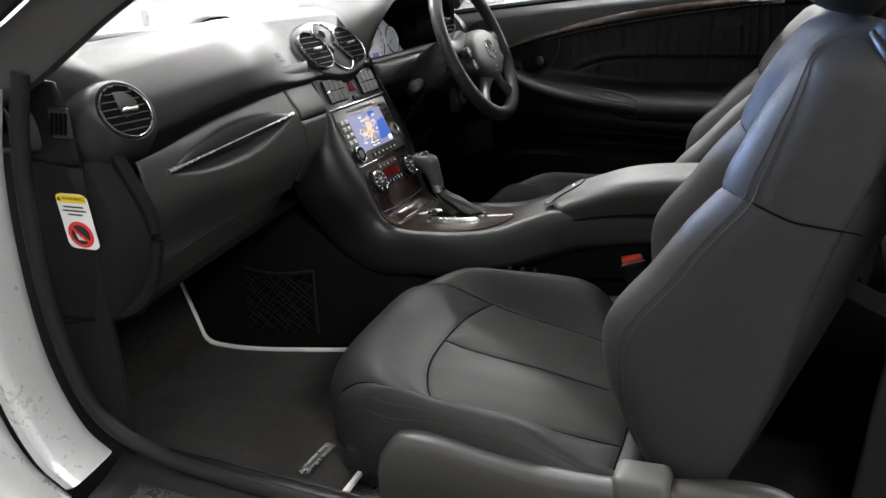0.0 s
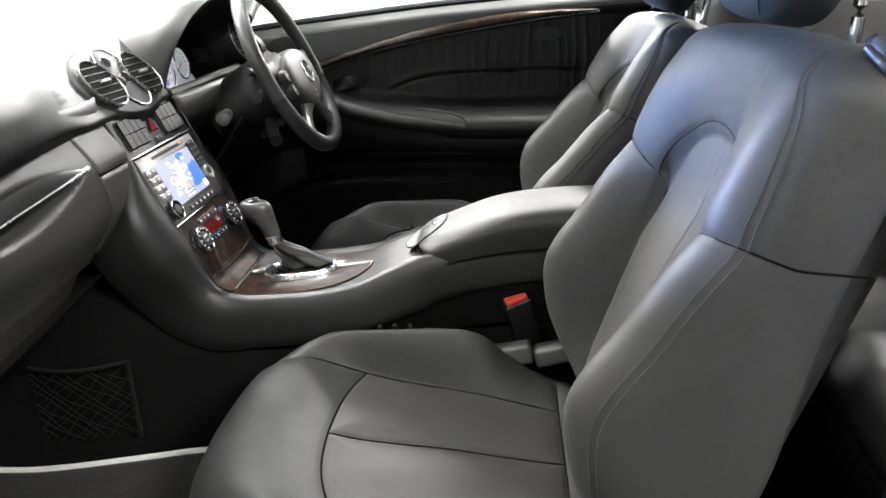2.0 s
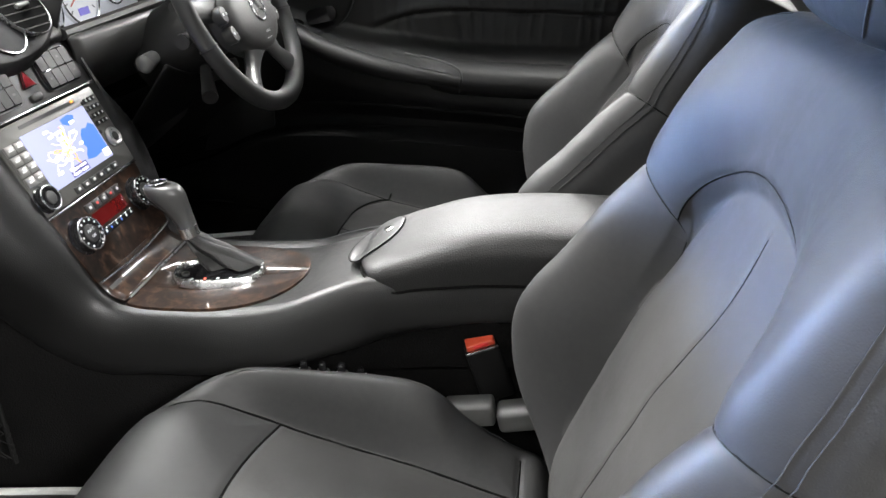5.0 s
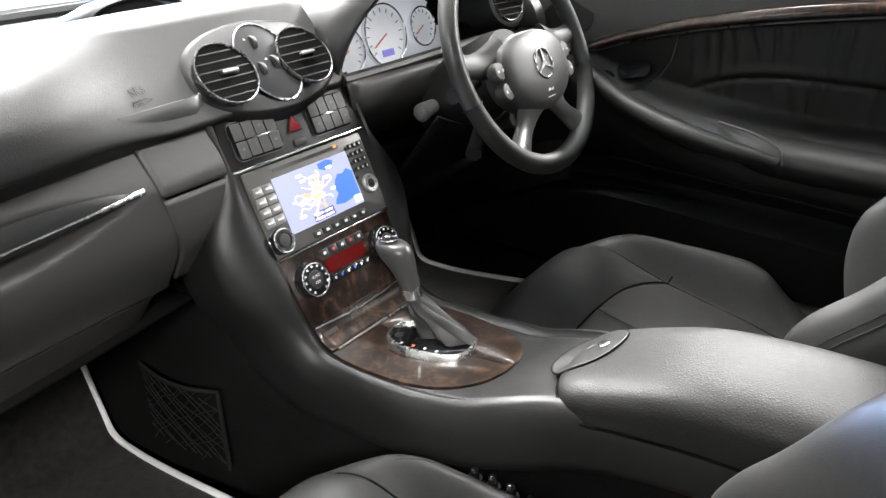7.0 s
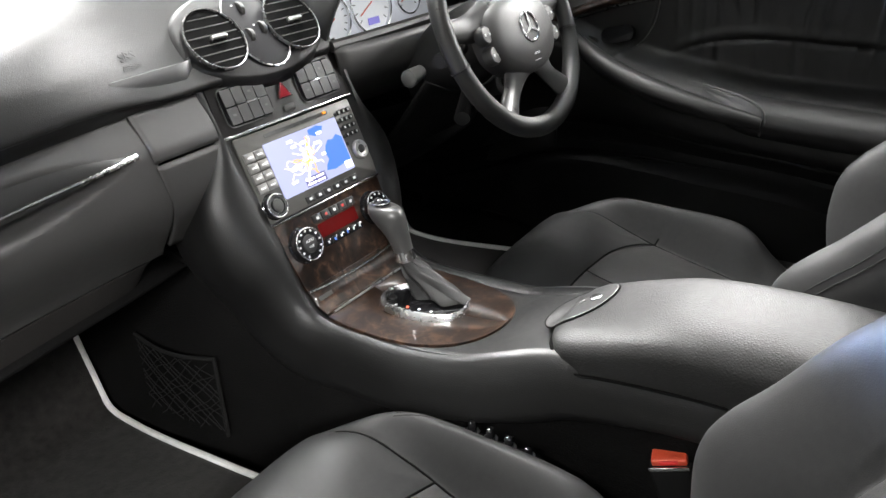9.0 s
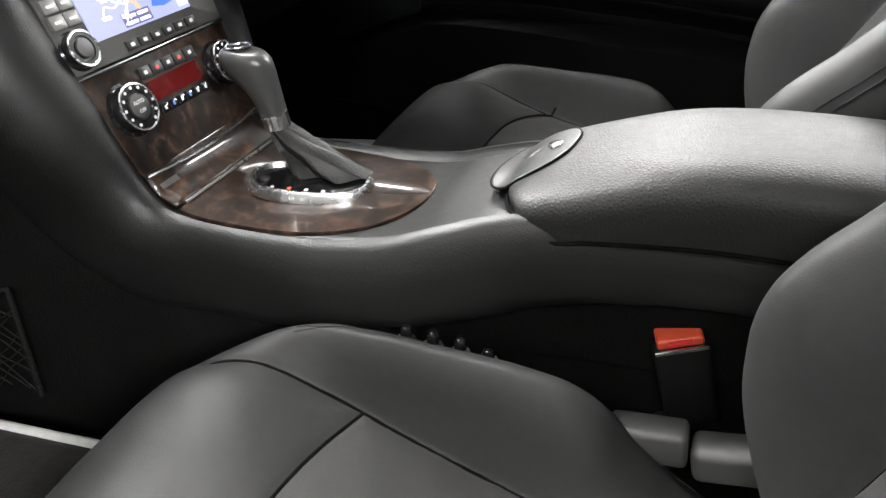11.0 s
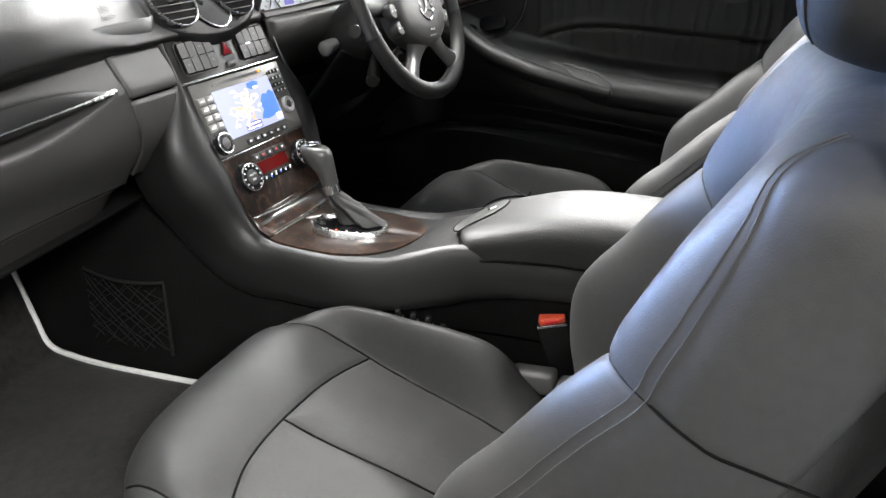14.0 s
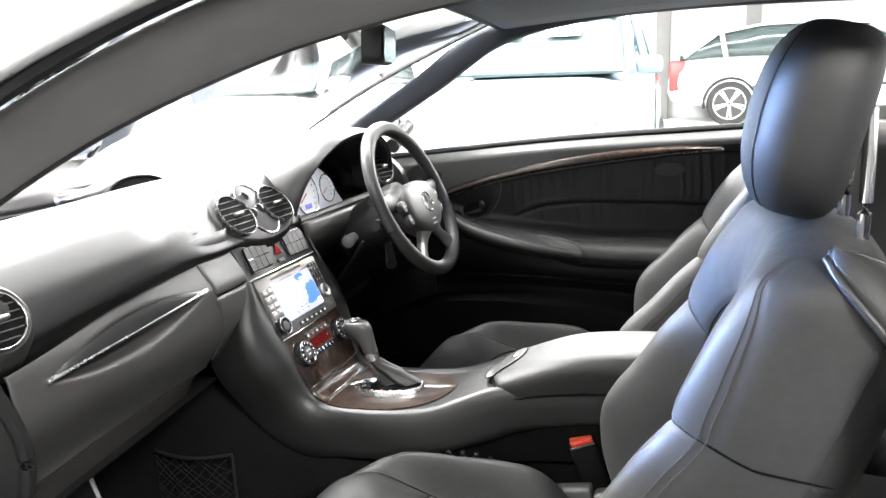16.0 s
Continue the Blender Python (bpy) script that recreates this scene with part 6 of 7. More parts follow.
def front_seat(side, label, dz=0.0, dx=0.0, lean=19.5):
    """side: +1 for the driver, -1 for the passenger."""
    yc = side * 0.365
    seat = thing("front_seat", (0.42 + dx, yc, 0.37), label, "car seat", group="front seats")
    CM = pose(0.147 + dx, yc, 0.575 + dz)
    pad_ = part("cushion", moved(CUSHION if side < 0 else D_CUSHION, CM), LEATHER, seat, "black leather cushion with sewn panels", sharp=1.2)
    lay_insert(pad_, C_MID if side < 0 else D_MID)
    BM = pose(0.640 + dx, yc, 0.553 + dz) @ pose(0, 0, 0, 0, lean, 0) @ Matrix.Diagonal((-1, 1, 1, 1))
    back = part("backrest", moved(BACK, BM), LEATHER, seat, "black leather backrest with side bolsters", sharp=1.2)
    lay_insert(back, B_MID)
    # rear shell of the backrest
    part("back_shell", moved(loft([[(-d, w * math.copysign(abs(math.cos(t)) ** 0.4, math.cos(t)), 0.29 + hh * math.copysign(abs(math.sin(t)) ** 0.4, math.sin(t))) for t in (2 * math.pi * i / 40 for i in range(40))] for d, w, hh in ((0.078, 0.243, 0.292), (0.098, 0.240, 0.286), (0.122, 0.215, 0.262), (0.130, 0.15, 0.18))]), BM), PLASTIC, seat, "charcoal backrest shell")
    for n, line in enumerate(C_SEAMS if side < 0 else D_SEAMS):
        part("seam", tube([CM @ Vector(on_pad(cushion, p, 0)) for p in line if n not in (1, 2) or p[0] > 0.04], 0.0017, 5), SEAM, seat)
    for line in B_SEAMS + [[(0.45 - 0.02 * k, 0.0) for k in range(22)]]:
        part("seam", tube([BM @ Vector(on_pad(backrest, p, 2)) for p in line], 0.0010, 4), SEAM, back)
    for s in (-1, 1):
        for off in (-0.0055, -0.0020):
            pts = [BM @ (Vector(on_pad(backrest, (h, y + off * s), 2)) + Vector((0.0003, 0, 0))) for h, y in B_EDGE[0 if s < 0 else 1]]
            part("stitching", tube(pts, 0.00055, 4), STITCH, back, "fine double stitching")
    for line in C_EDGE:
        for off in (-0.003, 0.003):
            part("stitching", tube([CM @ (Vector(on_pad(cushion, (x, y + off * (1 if y > 0 else -1)), 0)) + Vector((0, 0, 0.0004))) for x, y in line], 0.0008, 4), STITCH, seat, "fine double stitching")
    for s in (-1, 1):
        # the cross seam runs on round the outer side
        over = [Vector(on_pad(backrest, (0.411, s * yy), 2)) for yy in (0.244, 0.249, 0.2525, 0.2545)]
        e = over[-1]
        over = [p + Vector((0.0006, s * 0.0006, 0)) for p in over]
        over += [Vector((e.x - t, s * (abs(e.y) + 0.0022), e.z + 0.24 * t)) for t in (0.008, 0.02, 0.035, 0.05, 0.065)]
        part("seam", tube([BM @ p for p in over], 0.0011, 5), SEAM, back)
    # hand grip and trim at the outer shoulder
    sg = side
    low_edge = smooth_path([(-0.016, 0.205, 0.606), (-0.030, 0.228, 0.594), (-0.058, 0.246, 0.578), (-0.088, 0.252, 0.560)], 5)
    top_edge = smooth_path([(-0.016, 0.202, 0.607), (-0.040, 0.200, 0.613), (-0.068, 0.198, 0.612), (-0.094, 0.196, 0.600)], 5)
    rings = []
    for p, q in zip(low_edge, top_edge):
        p, q = Vector(p), Vector(q)
        ring = [p.lerp(q, k / 6) + Vector((0.0, 0.006, 0.008)) * math.sin(math.pi * k / 6) for k in range(7)]
        rings.append([BM @ Vector((r.x, sg * r.y, r.z)) for r in ring])
    sh = part("shoulder_trim", loft(rings, closed=False), LEATHER, seat, "leather-covered folding catch panel at the shoulder", thick=0.005)
    part("catch_rim", tube([BM @ Vector((x, sg * (y + 0.003), z - 0.002)) for x, y, z in low_edge], 0.0042, 10), PLASTIC, sh, "black moulded rim")
    part("catch_rim", tube([BM @ Vector((x, sg * y, z + 0.001)) for x, y, z in top_edge], 0.0030, 8), PLASTIC, sh, "black moulded rim")
    # head restraint on chrome posts
    HM = BM @ pose(0.018, 0, 0.706, 0, 0, 0) @ pose(0, 0, 0, 0, 7, 0) 
    hr = part("head_restraint", moved(HEAD, HM), LEATHER, seat, "black leather head restraint", sharp=1.3)
    for s in (-1, 1):
        seam = []
        for t in np.linspace(-0.93, 0.93, 30):
            e = (1 - abs(t) ** (2 / 0.75)) ** 0.25
            wide = 0.132 * e * (1 - 0.10 * (t < 0) * t * t)
            sa = min(0.999, (0.096 * e / wide)) ** (1 / 0.62)
            seam.append(HM @ Vector((0.056 * e * (1 - sa * sa) ** 0.375 + 0.010 * (1 - t * t) + 0.0004, s * 0.096 * e, 0.102 * t)))
        part("seam", tube(seam, 0.0011, 5), BLACKP, hr)
        part("post", tube([BM @ Vector(p) for p in smooth_path([(-0.072, s * 0.065, 0.585), (-0.061, s * 0.065, 0.626), (-0.038, s * 0.065, 0.690), (-0.020, s * 0.065, 0.735)], 6)], 0.0068, 14), CHROME, seat, "chrome post")
        part("post_collar", turned([(0.018, -0.004), (0.018, 0.006), (0.012, 0.010), (0.007, 0.010)], 20, BM @ pose(-0.064, s * 0.065, 0.598)), PLASTIC, seat)
    # moulded side cover by the sill
    o = side
    cover = []
    for x, zt, zb in smooth_path([(0.315, 0.545, 0.43), (0.335, 0.572, 0.41), (0.38, 0.580, 0.40), (0.46, 0.572, 0.40), (0.55, 0.566, 0.40), (0.64, 0.572, 0.40), (0.72, 0.590, 0.41), (0.79, 0.605, 0.42), (0.84, 0.600, 0.44), (0.875, 0.570, 0.47)], 4):
        yo, h = 0.262, (zt - zb)
        cover.append([(x + dx, yc + o * (yo + 0.026 * math.copysign(abs(math.cos(t)) ** 0.6, math.cos(t))), zb + h / 2 + dz + h / 2 * math.copysign(abs(math.sin(t)) ** 0.55, math.sin(t))) for t in (2 * math.pi * i / 24 for i in range(24))])
    cv = part("side_cover", loft(cover), TRIM, seat, "moulded charcoal side cover")
    part("cover_joint", tube([(0.62 + dx, yc + o * 0.29, 0.42 + dz), (0.622 + dx, yc + o * 0.289, 0.50 + dz), (0.62 + dx, yc + o * 0.278, 0.540 + dz), (0.62 + dx, yc + o * 0.25, 0.548 + dz)], 0.0025, 6), BLACKP, cv)
    part("recliner_cap", rbox(0.070, 0.05, 0.040, 0.012, 3, m=pose(0.675 + dx, yc + o * 0.262, 0.578 + dz, 0, -4, 0)), HINGE_GREY, cv, "smooth recliner cap")
    # frame, rails and inner hinge cover
    part("seat_frame", rbox(0.44, 0.40, 0.07, 0.015, m=pose(0.42 + dx, yc, 0.445 + dz)), PLASTIC, seat)
    for s in (-1, 1):
        part("rail", rbox(0.62, 0.035, 0.035, 0.006, m=pose(0.44 + dx, yc + s * 0.19, 0.388)), SATIN, seat, "steel seat rail")
        part("rail_foot", rbox(0.05, 0.05, 0.05, 0.008, m=pose(0.44 + dx, yc + s * 0.19, 0.405)), PLASTIC, seat)
    part("hinge_cover", rbox(0.10, 0.034, 0.034, 0.008, 3, m=pose(0.645 + dx, yc - o * 0.240, 0.595 + dz, 0, -14, 0)), HINGE_GREY, seat, "grey hinge cover")
    part("hinge_arm", rbox(0.065, 0.030, 0.034, 0.006, 3, m=pose(0.560 + dx, yc - o * 0.240, 0.588 + dz, 0, -10, 0)), HINGE_GREY, seat)
    part("adjust_bar", tube(smooth_path([(0.315 + dx, yc + o * 0.20, 0.43), (0.285 + dx, yc + o * 0.22, 0.40), (0.24 + dx, yc + o * 0.20, 0.395), (0.20 + dx, yc + o * 0.10, 0.395), (0.20 + dx, yc - o * 0.10, 0.395)]), 0.007, 8), SATIN, seat, "bent steel adjuster bar")
    return seat


front_seat(-1, "black leather passenger seat with bolsters, beside the open door")
front_seat(1, "black leather driver's seat behind the steering wheel", dz=0.007, dx=-0.042, lean=26.5)

# lumbar keys on the inner edge of the passenger cushion
keys = thing("lumbar_keys", (0.38, -0.125, 0.61), "row of small black lumbar support keys with bright collars", "seat controls")
part("key_plate", rbox(0.105, 0.014, 0.02, 0.004, m=pose(0.379, -0.125, 0.617, 0, 0, 3)), GLOSS_BLACK, keys)
for k in range(4):
    x, z = 0.340 + 0.0255 * k, 0.629 - 0.001 * abs(k - 1.5)
    kk = part("key", rbox(0.010, 0.012, 0.020 if k < 3 else 0.014, 0.004, m=pose(x, -0.126, z)), GLOSS_BLACK, keys)
    part("key_tip", turned([(0.0058, -0.004), (0.0058, 0.002), (0.0042, 0.0050), (0.0005, 0.0062)], 16, pose(x, -0.126, z + (0.010 if k < 3 else 0.006))), GLOSS_BLACK, kk)
    part("key_collar", tube([(x + 0.0075 * math.cos(t), -0.126 + 0.0080 * math.sin(t), z - 0.001) for t in np.linspace(0, 2 * math.pi, 17)[:-1]], 0.0016, 6, closed=True), KEY_METAL, kk, "bright metal collar")


def buckle(base, label):
    b = thing("seat_belt_buckle", base, label, "seat belt buckle", group="seat belt buckles")
    x, y, z = base
    B = pose(x, y, z, 6, -18, 14)
    part("housing", rbox(0.046, 0.028, 0.095, 0.006, 3, m=B @ pose(0, 0.002, -0.051)), MATTE, b, "black plastic housing")
    part("release_button", rbox(0.038, 0.020, 0.010, 0.0025, 3, m=B @ pose(0, 0.003, -0.001)), RED, b, "orange-red release button")
    part("latch_slot", rbox(0.020, 0.004, 0.004, 0.001, m=B @ pose(0, -0.0075, 0.001)), REDP, b)
    part("chrome_lip", rbox(0.043, 0.003, 0.004, 0.001, m=B @ pose(0, -0.0125, -0.003)), CHROME, b)
    part("stalk", rbox(0.03, 0.012, 0.14, 0.004, m=pose(x + 0.03, y + 0.03, z - 0.16, 12, -18, 0)), PLASTIC, b)
    return b


buckle((0.566, -0.088, 0.670), "black seat belt buckle with orange-red button beside the console")
buckle((0.60, 0.132, 0.70), "black seat belt buckle with orange-red button by the driver's seat")
buckle((1.285, -0.02, 0.728), "black rear seat belt buckle with orange-red button")

# ---- rear seat ----
rear = thing("rear_bench", (1.45, 0, 0.37), "black leather rear seat bench with moulded backs", "car seat")
R_ARC = [[tuple(q) for q in smooth_path([(0.30, s - 0.16), (0.38, s - 0.14), (0.435, s - 0.07), (0.45, s), (0.435, s + 0.07), (0.38, s + 0.14), (0.30, s + 0.16)], 5)] for s in (-0.36, 0.36)] + [[(0.0, s + o), (0.30, s + o * 1.1)] for s in (-0.36, 0.36) for o in (-0.145, 0.0, 0.145)]


def rear_back(u, v):
    y, h = -0.66 + 1.32 * u, 0.60 * v
    d = 0.03 * math.sin(math.pi * min(1, max(0, v))) - creases((h, y), R_ARC, 0.006, 0.005, 0.008) - 0.05 * bump(abs(y), 0.0, 0.05)
    d -= 0.07 * step(v, 0.86, 1.0) ** 2 + 0.05 * step(abs(y), 0.58, 0.66)
    return (1.39 - d + 0.20 * v, y, 0.56 + h)


part("seat_back", grid(rear_back, 120, 60), LEATHER, rear, "black leather rear backrest", thick=0.02, sharp=1.2)


R_CUSH = [[(0.08, s), (0.48, s)] for s in (-0.52, -0.2, 0.2, 0.52)]


def rear_cushion(u, v):
    y, x = -0.66 + 1.32 * u, 1.06 + 0.48 * v
    z = 0.60 + 0.035 * bump(abs(y), 0.58, 0.07) + 0.03 * bump(abs(y), 0.13, 0.05) - 0.05 * v - 0.10 * (1 - step(v, -0.05, 0.16)) ** 2 - creases((x - 1.06, y), R_CUSH, 0.005, 0.005)
    return (x, y, z)


part("seat_cushion", grid(rear_cushion, 90, 40), LEATHER, rear, "black leather rear cushion", thick=0.02, sharp=1.2)
part("cushion_front", grid(lambda u, v: (1.055 - 0.02 * math.sin(v * 3), -0.66 + 1.32 * u, 0.37 + 0.16 * v), 6, 6), CARPET, rear, thick=0.01)
part("wing_pad", rbox(0.40, 0.07, 0.20, 0.03, 4, m=pose(1.26, -0.645, 0.64)), LEATHER, rear, "padded side wing")

# ---- driver's door ----
door = thing("driver_door", (0.3, 0.70, 0.40), "closed driver's door with pleated black leather, wood strip and armrest", "car door")


def belt(x):
    return lerp([(-0.35, 1.035), (-0.1, 1.065), (0.075, 1.084), (0.388, 1.114), (0.789, 1.139), (1.0, 1.148)], x)


def strip_low(x):
    return lerp([(-0.12, 0.885), (0.045, 0.948), (0.15, 0.985), (0.3, 1.022), (0.546, 1.062), (0.765, 1.086), (1.0, 1.09)], x)


def ridge(x):
    """Height of the armrest's ridge."""
    return lerp([(-0.30, 0.94), (0.02, 0.905), (0.10, 0.880), (0.20, 0.858), (0.33, 0.842), (0.45, 0.832), (0.7, 0.832), (1.0, 0.84)], x)


def pocket(x):
    return lerp([(-0.35, 0.52), (-0.14, 0.60), (0.0, 0.668), (0.10, 0.690), (0.3, 0.702), (0.575, 0.698), (0.8, 0.66), (1.0, 0.62)], x)


def upper_y(x):
    return 0.735 - 0.05 * step(0.0 - x, 0, 0.4)


def panel_edge(z):
    """x at which the switch panel ends."""
    return lerp([(0.86, 0.070), (0.880, 0.118), (0.906, 0.175), (0.940, 0.203), (0.975, 0.213), (1.03, 0.216)], z)


def door_skin(u, v):
    x = -0.32 + 1.26 * u
    b, r, p = belt(x), ridge(x), pocket(x)
    z = b + (0.40 - b) * v
    sl = strip_low(x)
    y = upper_y(x)
    y -= 0.035 * step(b - z, 0.0, 0.03)
    # below the strip the leather field falls back, then the armrest bulges
    y += 0.012 * step(sl - z, -0.004, 0.006)
    arm = lerp([(-0.32, 0.05), (0.05, 0.045), (0.2, 0.055), (0.4, 0.075), (1.0, 0.075)], x)
    y -= arm * step(z, r + 0.055, r - 0.008) * 1.0
    y += 0.055 * step(z, r - 0.05, p + 0.01)
    y -= 0.055 * step(z, p + 0.012, p - 0.02)
    y += 0.03 * step(p - z, 0.1, 0.3) + 0.062 * step(0.06 - x, 0, 0.24) * step(0.60 - z, 0, 0.14)
    # gathers in the leather field, fading towards the armrest
    w = step(x, 0.22, 0.30) * step(z, r + 0.02, r + 0.06) * step(sl - z, 0.0, 0.02)
    if w > 0:
        line = lerp([(0.22, 0.880), (0.28, 0.915), (0.36, 0.938), (0.5, 0.946), (1.0, 0.950)], x)
        above = step(z, line - 0.004, line + 0.004)
        run = x + 0.10 * (z - 0.95) * step(0.5 - x, 0, 0.2) + 0.008 * noise.noise(Vector((x * 9, 1, z * 16)))
        fold = 1 - abs(math.sin(run * 112 + 2.2 * noise.noise(Vector((x * 14, 5, z * 3)))))
        some = max(0, 0.55 + 1.3 * noise.noise(Vector((x * 17, 3, z * 9))))
        y -= w * (0.0055 * above * (0.35 + 0.65 * step(z, line, sl)) + 0.0022 * (1 - above)) * fold ** 2 * some
        y += 0.004 * w * math.exp(-((z - line) / 0.0035) ** 2) - 0.003 * w * bump(z, line + 0.012, 0.008)
    # smooth panel round the switches, a little proud
    y -= 0.006 * step(panel_edge(z) - x, 0, 0.004) * step(z, r + 0.004, r + 0.010) * step(sl - z, 0, 0.006)
    return (x, y, z)


lining = part("door_panel", grid(door_skin, 420, 150), DOOR_LEATHER, door, "black leather door lining, its vinyl shoulder lightened for the window light", thick=0.006, sharp=1.2)
# faces above the strip take the lightened vinyl, window light put in as colour
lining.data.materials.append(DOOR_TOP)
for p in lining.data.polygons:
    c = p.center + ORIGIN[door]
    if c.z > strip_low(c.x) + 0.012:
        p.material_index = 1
def pocket_skin(u, v):
    x = -0.32 + 1.26 * u
    z = pocket(x) + 0.05 + (0.40 - pocket(x) - 0.05) * v
    p = door_skin(u, (belt(x) - z) / (belt(x) - 0.40))
    return (x, p[1] - 0.007, z)


part("door_pocket", grid(pocket_skin, 80, 40), MATTE, door, "black carpeted door pocket", thick=0.004)
part("window_rail", loft([[(x, upper_y(x) + 0.012 * math.cos(t) - 0.0, belt(x) - 0.002 + 0.010 * math.sin(t)) for t in (2 * math.pi * i / 10 for i in range(10))] for x in np.linspace(-0.30, 0.94, 24)]), RUBBER, door, "black window rubber")
# wood strip between two bright lines
def strip(u, v):
    x = 0.0 + 0.775 * u
    h = lerp([(-0.1, 0.012), (0.04, 0.016), (0.2, 0.018), (0.4, 0.022), (0.55, 0.021), (0.68, 0.013), (0.775, 0.003)], x)
    z = strip_low(x) + 0.003 + h * v
    return (x, upper_y(x) - 0.0375 - 0.007 * math.sin(math.pi * v) - 0.008 * step(strip_low(x) + 0.02 - z, 0, 0.02), z)


part("wood_strip", grid(strip, 60, 6), WOOD, door, "burr wood strip", thick=0.003)
part("chrome_line", tube([(x, upper_y(x) - 0.040, strip_low(x)) for x in np.linspace(-0.02, 0.78, 40)], 0.0028, 8), SATIN, door, "bright metal line")
# switch cluster, handle recess and vent disc
SWT = axes((0.146, 0.696, 0.927), (1, 0, 0.25), (-0.2, 0.25, 0.95)) @ pose(0, 0, 0, 0, 180, 0)
sp = part("switch_plate", prism(rounded(0.066, 0.030, 0.013, 5), -0.010, 0.004, SWT, 0.002), GLOSS_BLACK, door, "black window switch plate")
for k in range(4):
    part("window_switch", rbox(0.012, 0.011, 0.016, 0.0035, 3, m=SWT @ pose(-0.020 + 0.016 * (k % 2), -0.007 + 0.015 * (k // 2), 0.010, 0, 14, 0)), GLOSS_BLACK, sp, "glossy window switch")
    part("switch_lip", rbox(0.009, 0.003, 0.003, 0.001, 2, m=SWT @ pose(-0.020 + 0.016 * (k % 2), -0.003 + 0.015 * (k // 2), 0.018)), GATE, sp, "bright switch lip")
part("mirror_switch", turned([(0.009, 0), (0.009, 0.006), (0.006, 0.014), (0.001, 0.015)], 20, SWT @ pose(0.018, 0.004, 0.004)), GLOSS_BLACK, sp)
part("mirror_switch_plate", prism(oval(0.024, 0.010, 24), -0.008, 0.005, SWT @ pose(0.064, -0.004, 0.0, 0, 0, 12), 0.002), GLOSS_BLACK, door, "oval mirror switch")
part("panel_joint", tube([(panel_edge(z) + 0.001, upper_y(0.2) - 0.0275 - 0.028 * step(z, 0.915, 0.868), z) for z in np.linspace(0.884, 1.0, 20)], 0.0016, 6), DOOR_TOP, door, "edge of the switch panel")
DH = axes((0.655, 0.703, 1.037), (1, 0, 0.04), (0, 0.1, 1)) @ pose(0, 0, 0, 0, 180, 0)
part("door_handle", loft([[tuple(DH @ Vector((u, v, h))) for u, v in oval(a, b, 32)] for a, b, h in ((0.037, 0.0165, -0.012), (0.036, 0.0155, 0.005), (0.033, 0.0130, 0.007), (0.029, 0.0100, 0.002), (0.020, 0.006, -0.004))]), PLASTIC, door, "oval black pull")
DV = axes((-0.005, 0.697, 1.008), (1, 0.06, 0.12), (0, 0.1, 1)) @ pose(0, 0, 0, 0, 180, 0)
dl = part("door_lever_cup", turned([(0.048, -0.004), (0.050, 0.004), (0.043, 0.006), (0.038, 0.001), (0.001, 0.0)], 36, DV @ Matrix.Diagonal((1.15, 0.8, 1, 1))), PLASTIC, door, "round lever cup")
# bright silver paint on the lever stands for the highlight on its chrome
part("door_lever", rbox(0.060, 0.022, 0.014, 0.006, 3, m=DV @ pose(-0.020, 0.006, 0.012)), SILVER_PAINT, dl, "chrome door lever, its highlight put in bright paint")
# armrest pad and its joint
part("armrest_pad", loft([[(x, 0.680 - 0.058 * w * math.sin(t) - 0.012, ridge(x) - 0.012 + 0.036 * math.cos(t)) for t in (math.pi * i / 14 for i in range(15))] for x, w in [(0.30 + 0.64 * k / 20, 0.15 + 0.85 * step(k / 20, 0, 0.22)) for k in range(21)]]), DOOR_LEATHER, door, "padded leather armrest")
part("grip_bar", tube(smooth_path([(0.03, 0.70, 0.925), (0.09, 0.672, 0.895), (0.16, 0.648, 0.868), (0.26, 0.628, 0.846), (0.36, 0.618, 0.832), (0.45, 0.618, 0.822)]), [0.012 + 0.010 * math.sin(math.pi * min(1, k / 40)) for k in range(41)], 12), DOOR_LEATHER, door, "sweeping grip")
part("pad_joint", tube(smooth_path([(0.33, 0.655, 0.866), (0.40, 0.632, 0.862), (0.445, 0.618, 0.848), (0.455, 0.612, 0.825), (0.45, 0.618, 0.80)]), 0.0025, 6), BLACKP, door)
part("pocket_edge", tube([(x, 0.667 + 0.004, pocket(x) + 0.0) for x in np.linspace(-0.25, 0.90, 30)], 0.004, 8), CARPET, door, "edge of the door pocket")

# open passenger door, seen only by its inner edge
pd = thing("passenger_door", (-0.45, -1.05, 0.45), "passenger door swung wide open, black lining towards the cabin", "car door")
PDM = axes((-0.27, -0.86, 0.75), (0.22, -0.975, 0), (0, 0, 1)) @ pose(0, 0, 0, 0, 0, 0)
part("door_lining", moved(rbox(1.05, 0.62, 0.07, 0.03, 4), PDM @ pose(0.56, -0.05, 0.0)), PLASTIC, pd, "black door lining")
part("door_skin", moved(rbox(1.08, 0.70, 0.04, 0.015, 3), PDM @ pose(0.57, -0.05, -0.06)), SILVER_PAINT, pd, "silver outer skin")
part("door_pocket", moved(rbox(0.8, 0.22, 0.10, 0.03, 4), PDM @ pose(0.40, -0.24, 0.06)), PLASTIC, pd, "black door pocket")
part("door_check", tube([(-0.215, -0.79, 0.66), (-0.29, -0.86, 0.66)], 0.012, 8), PLASTIC, pd, "black check strap")

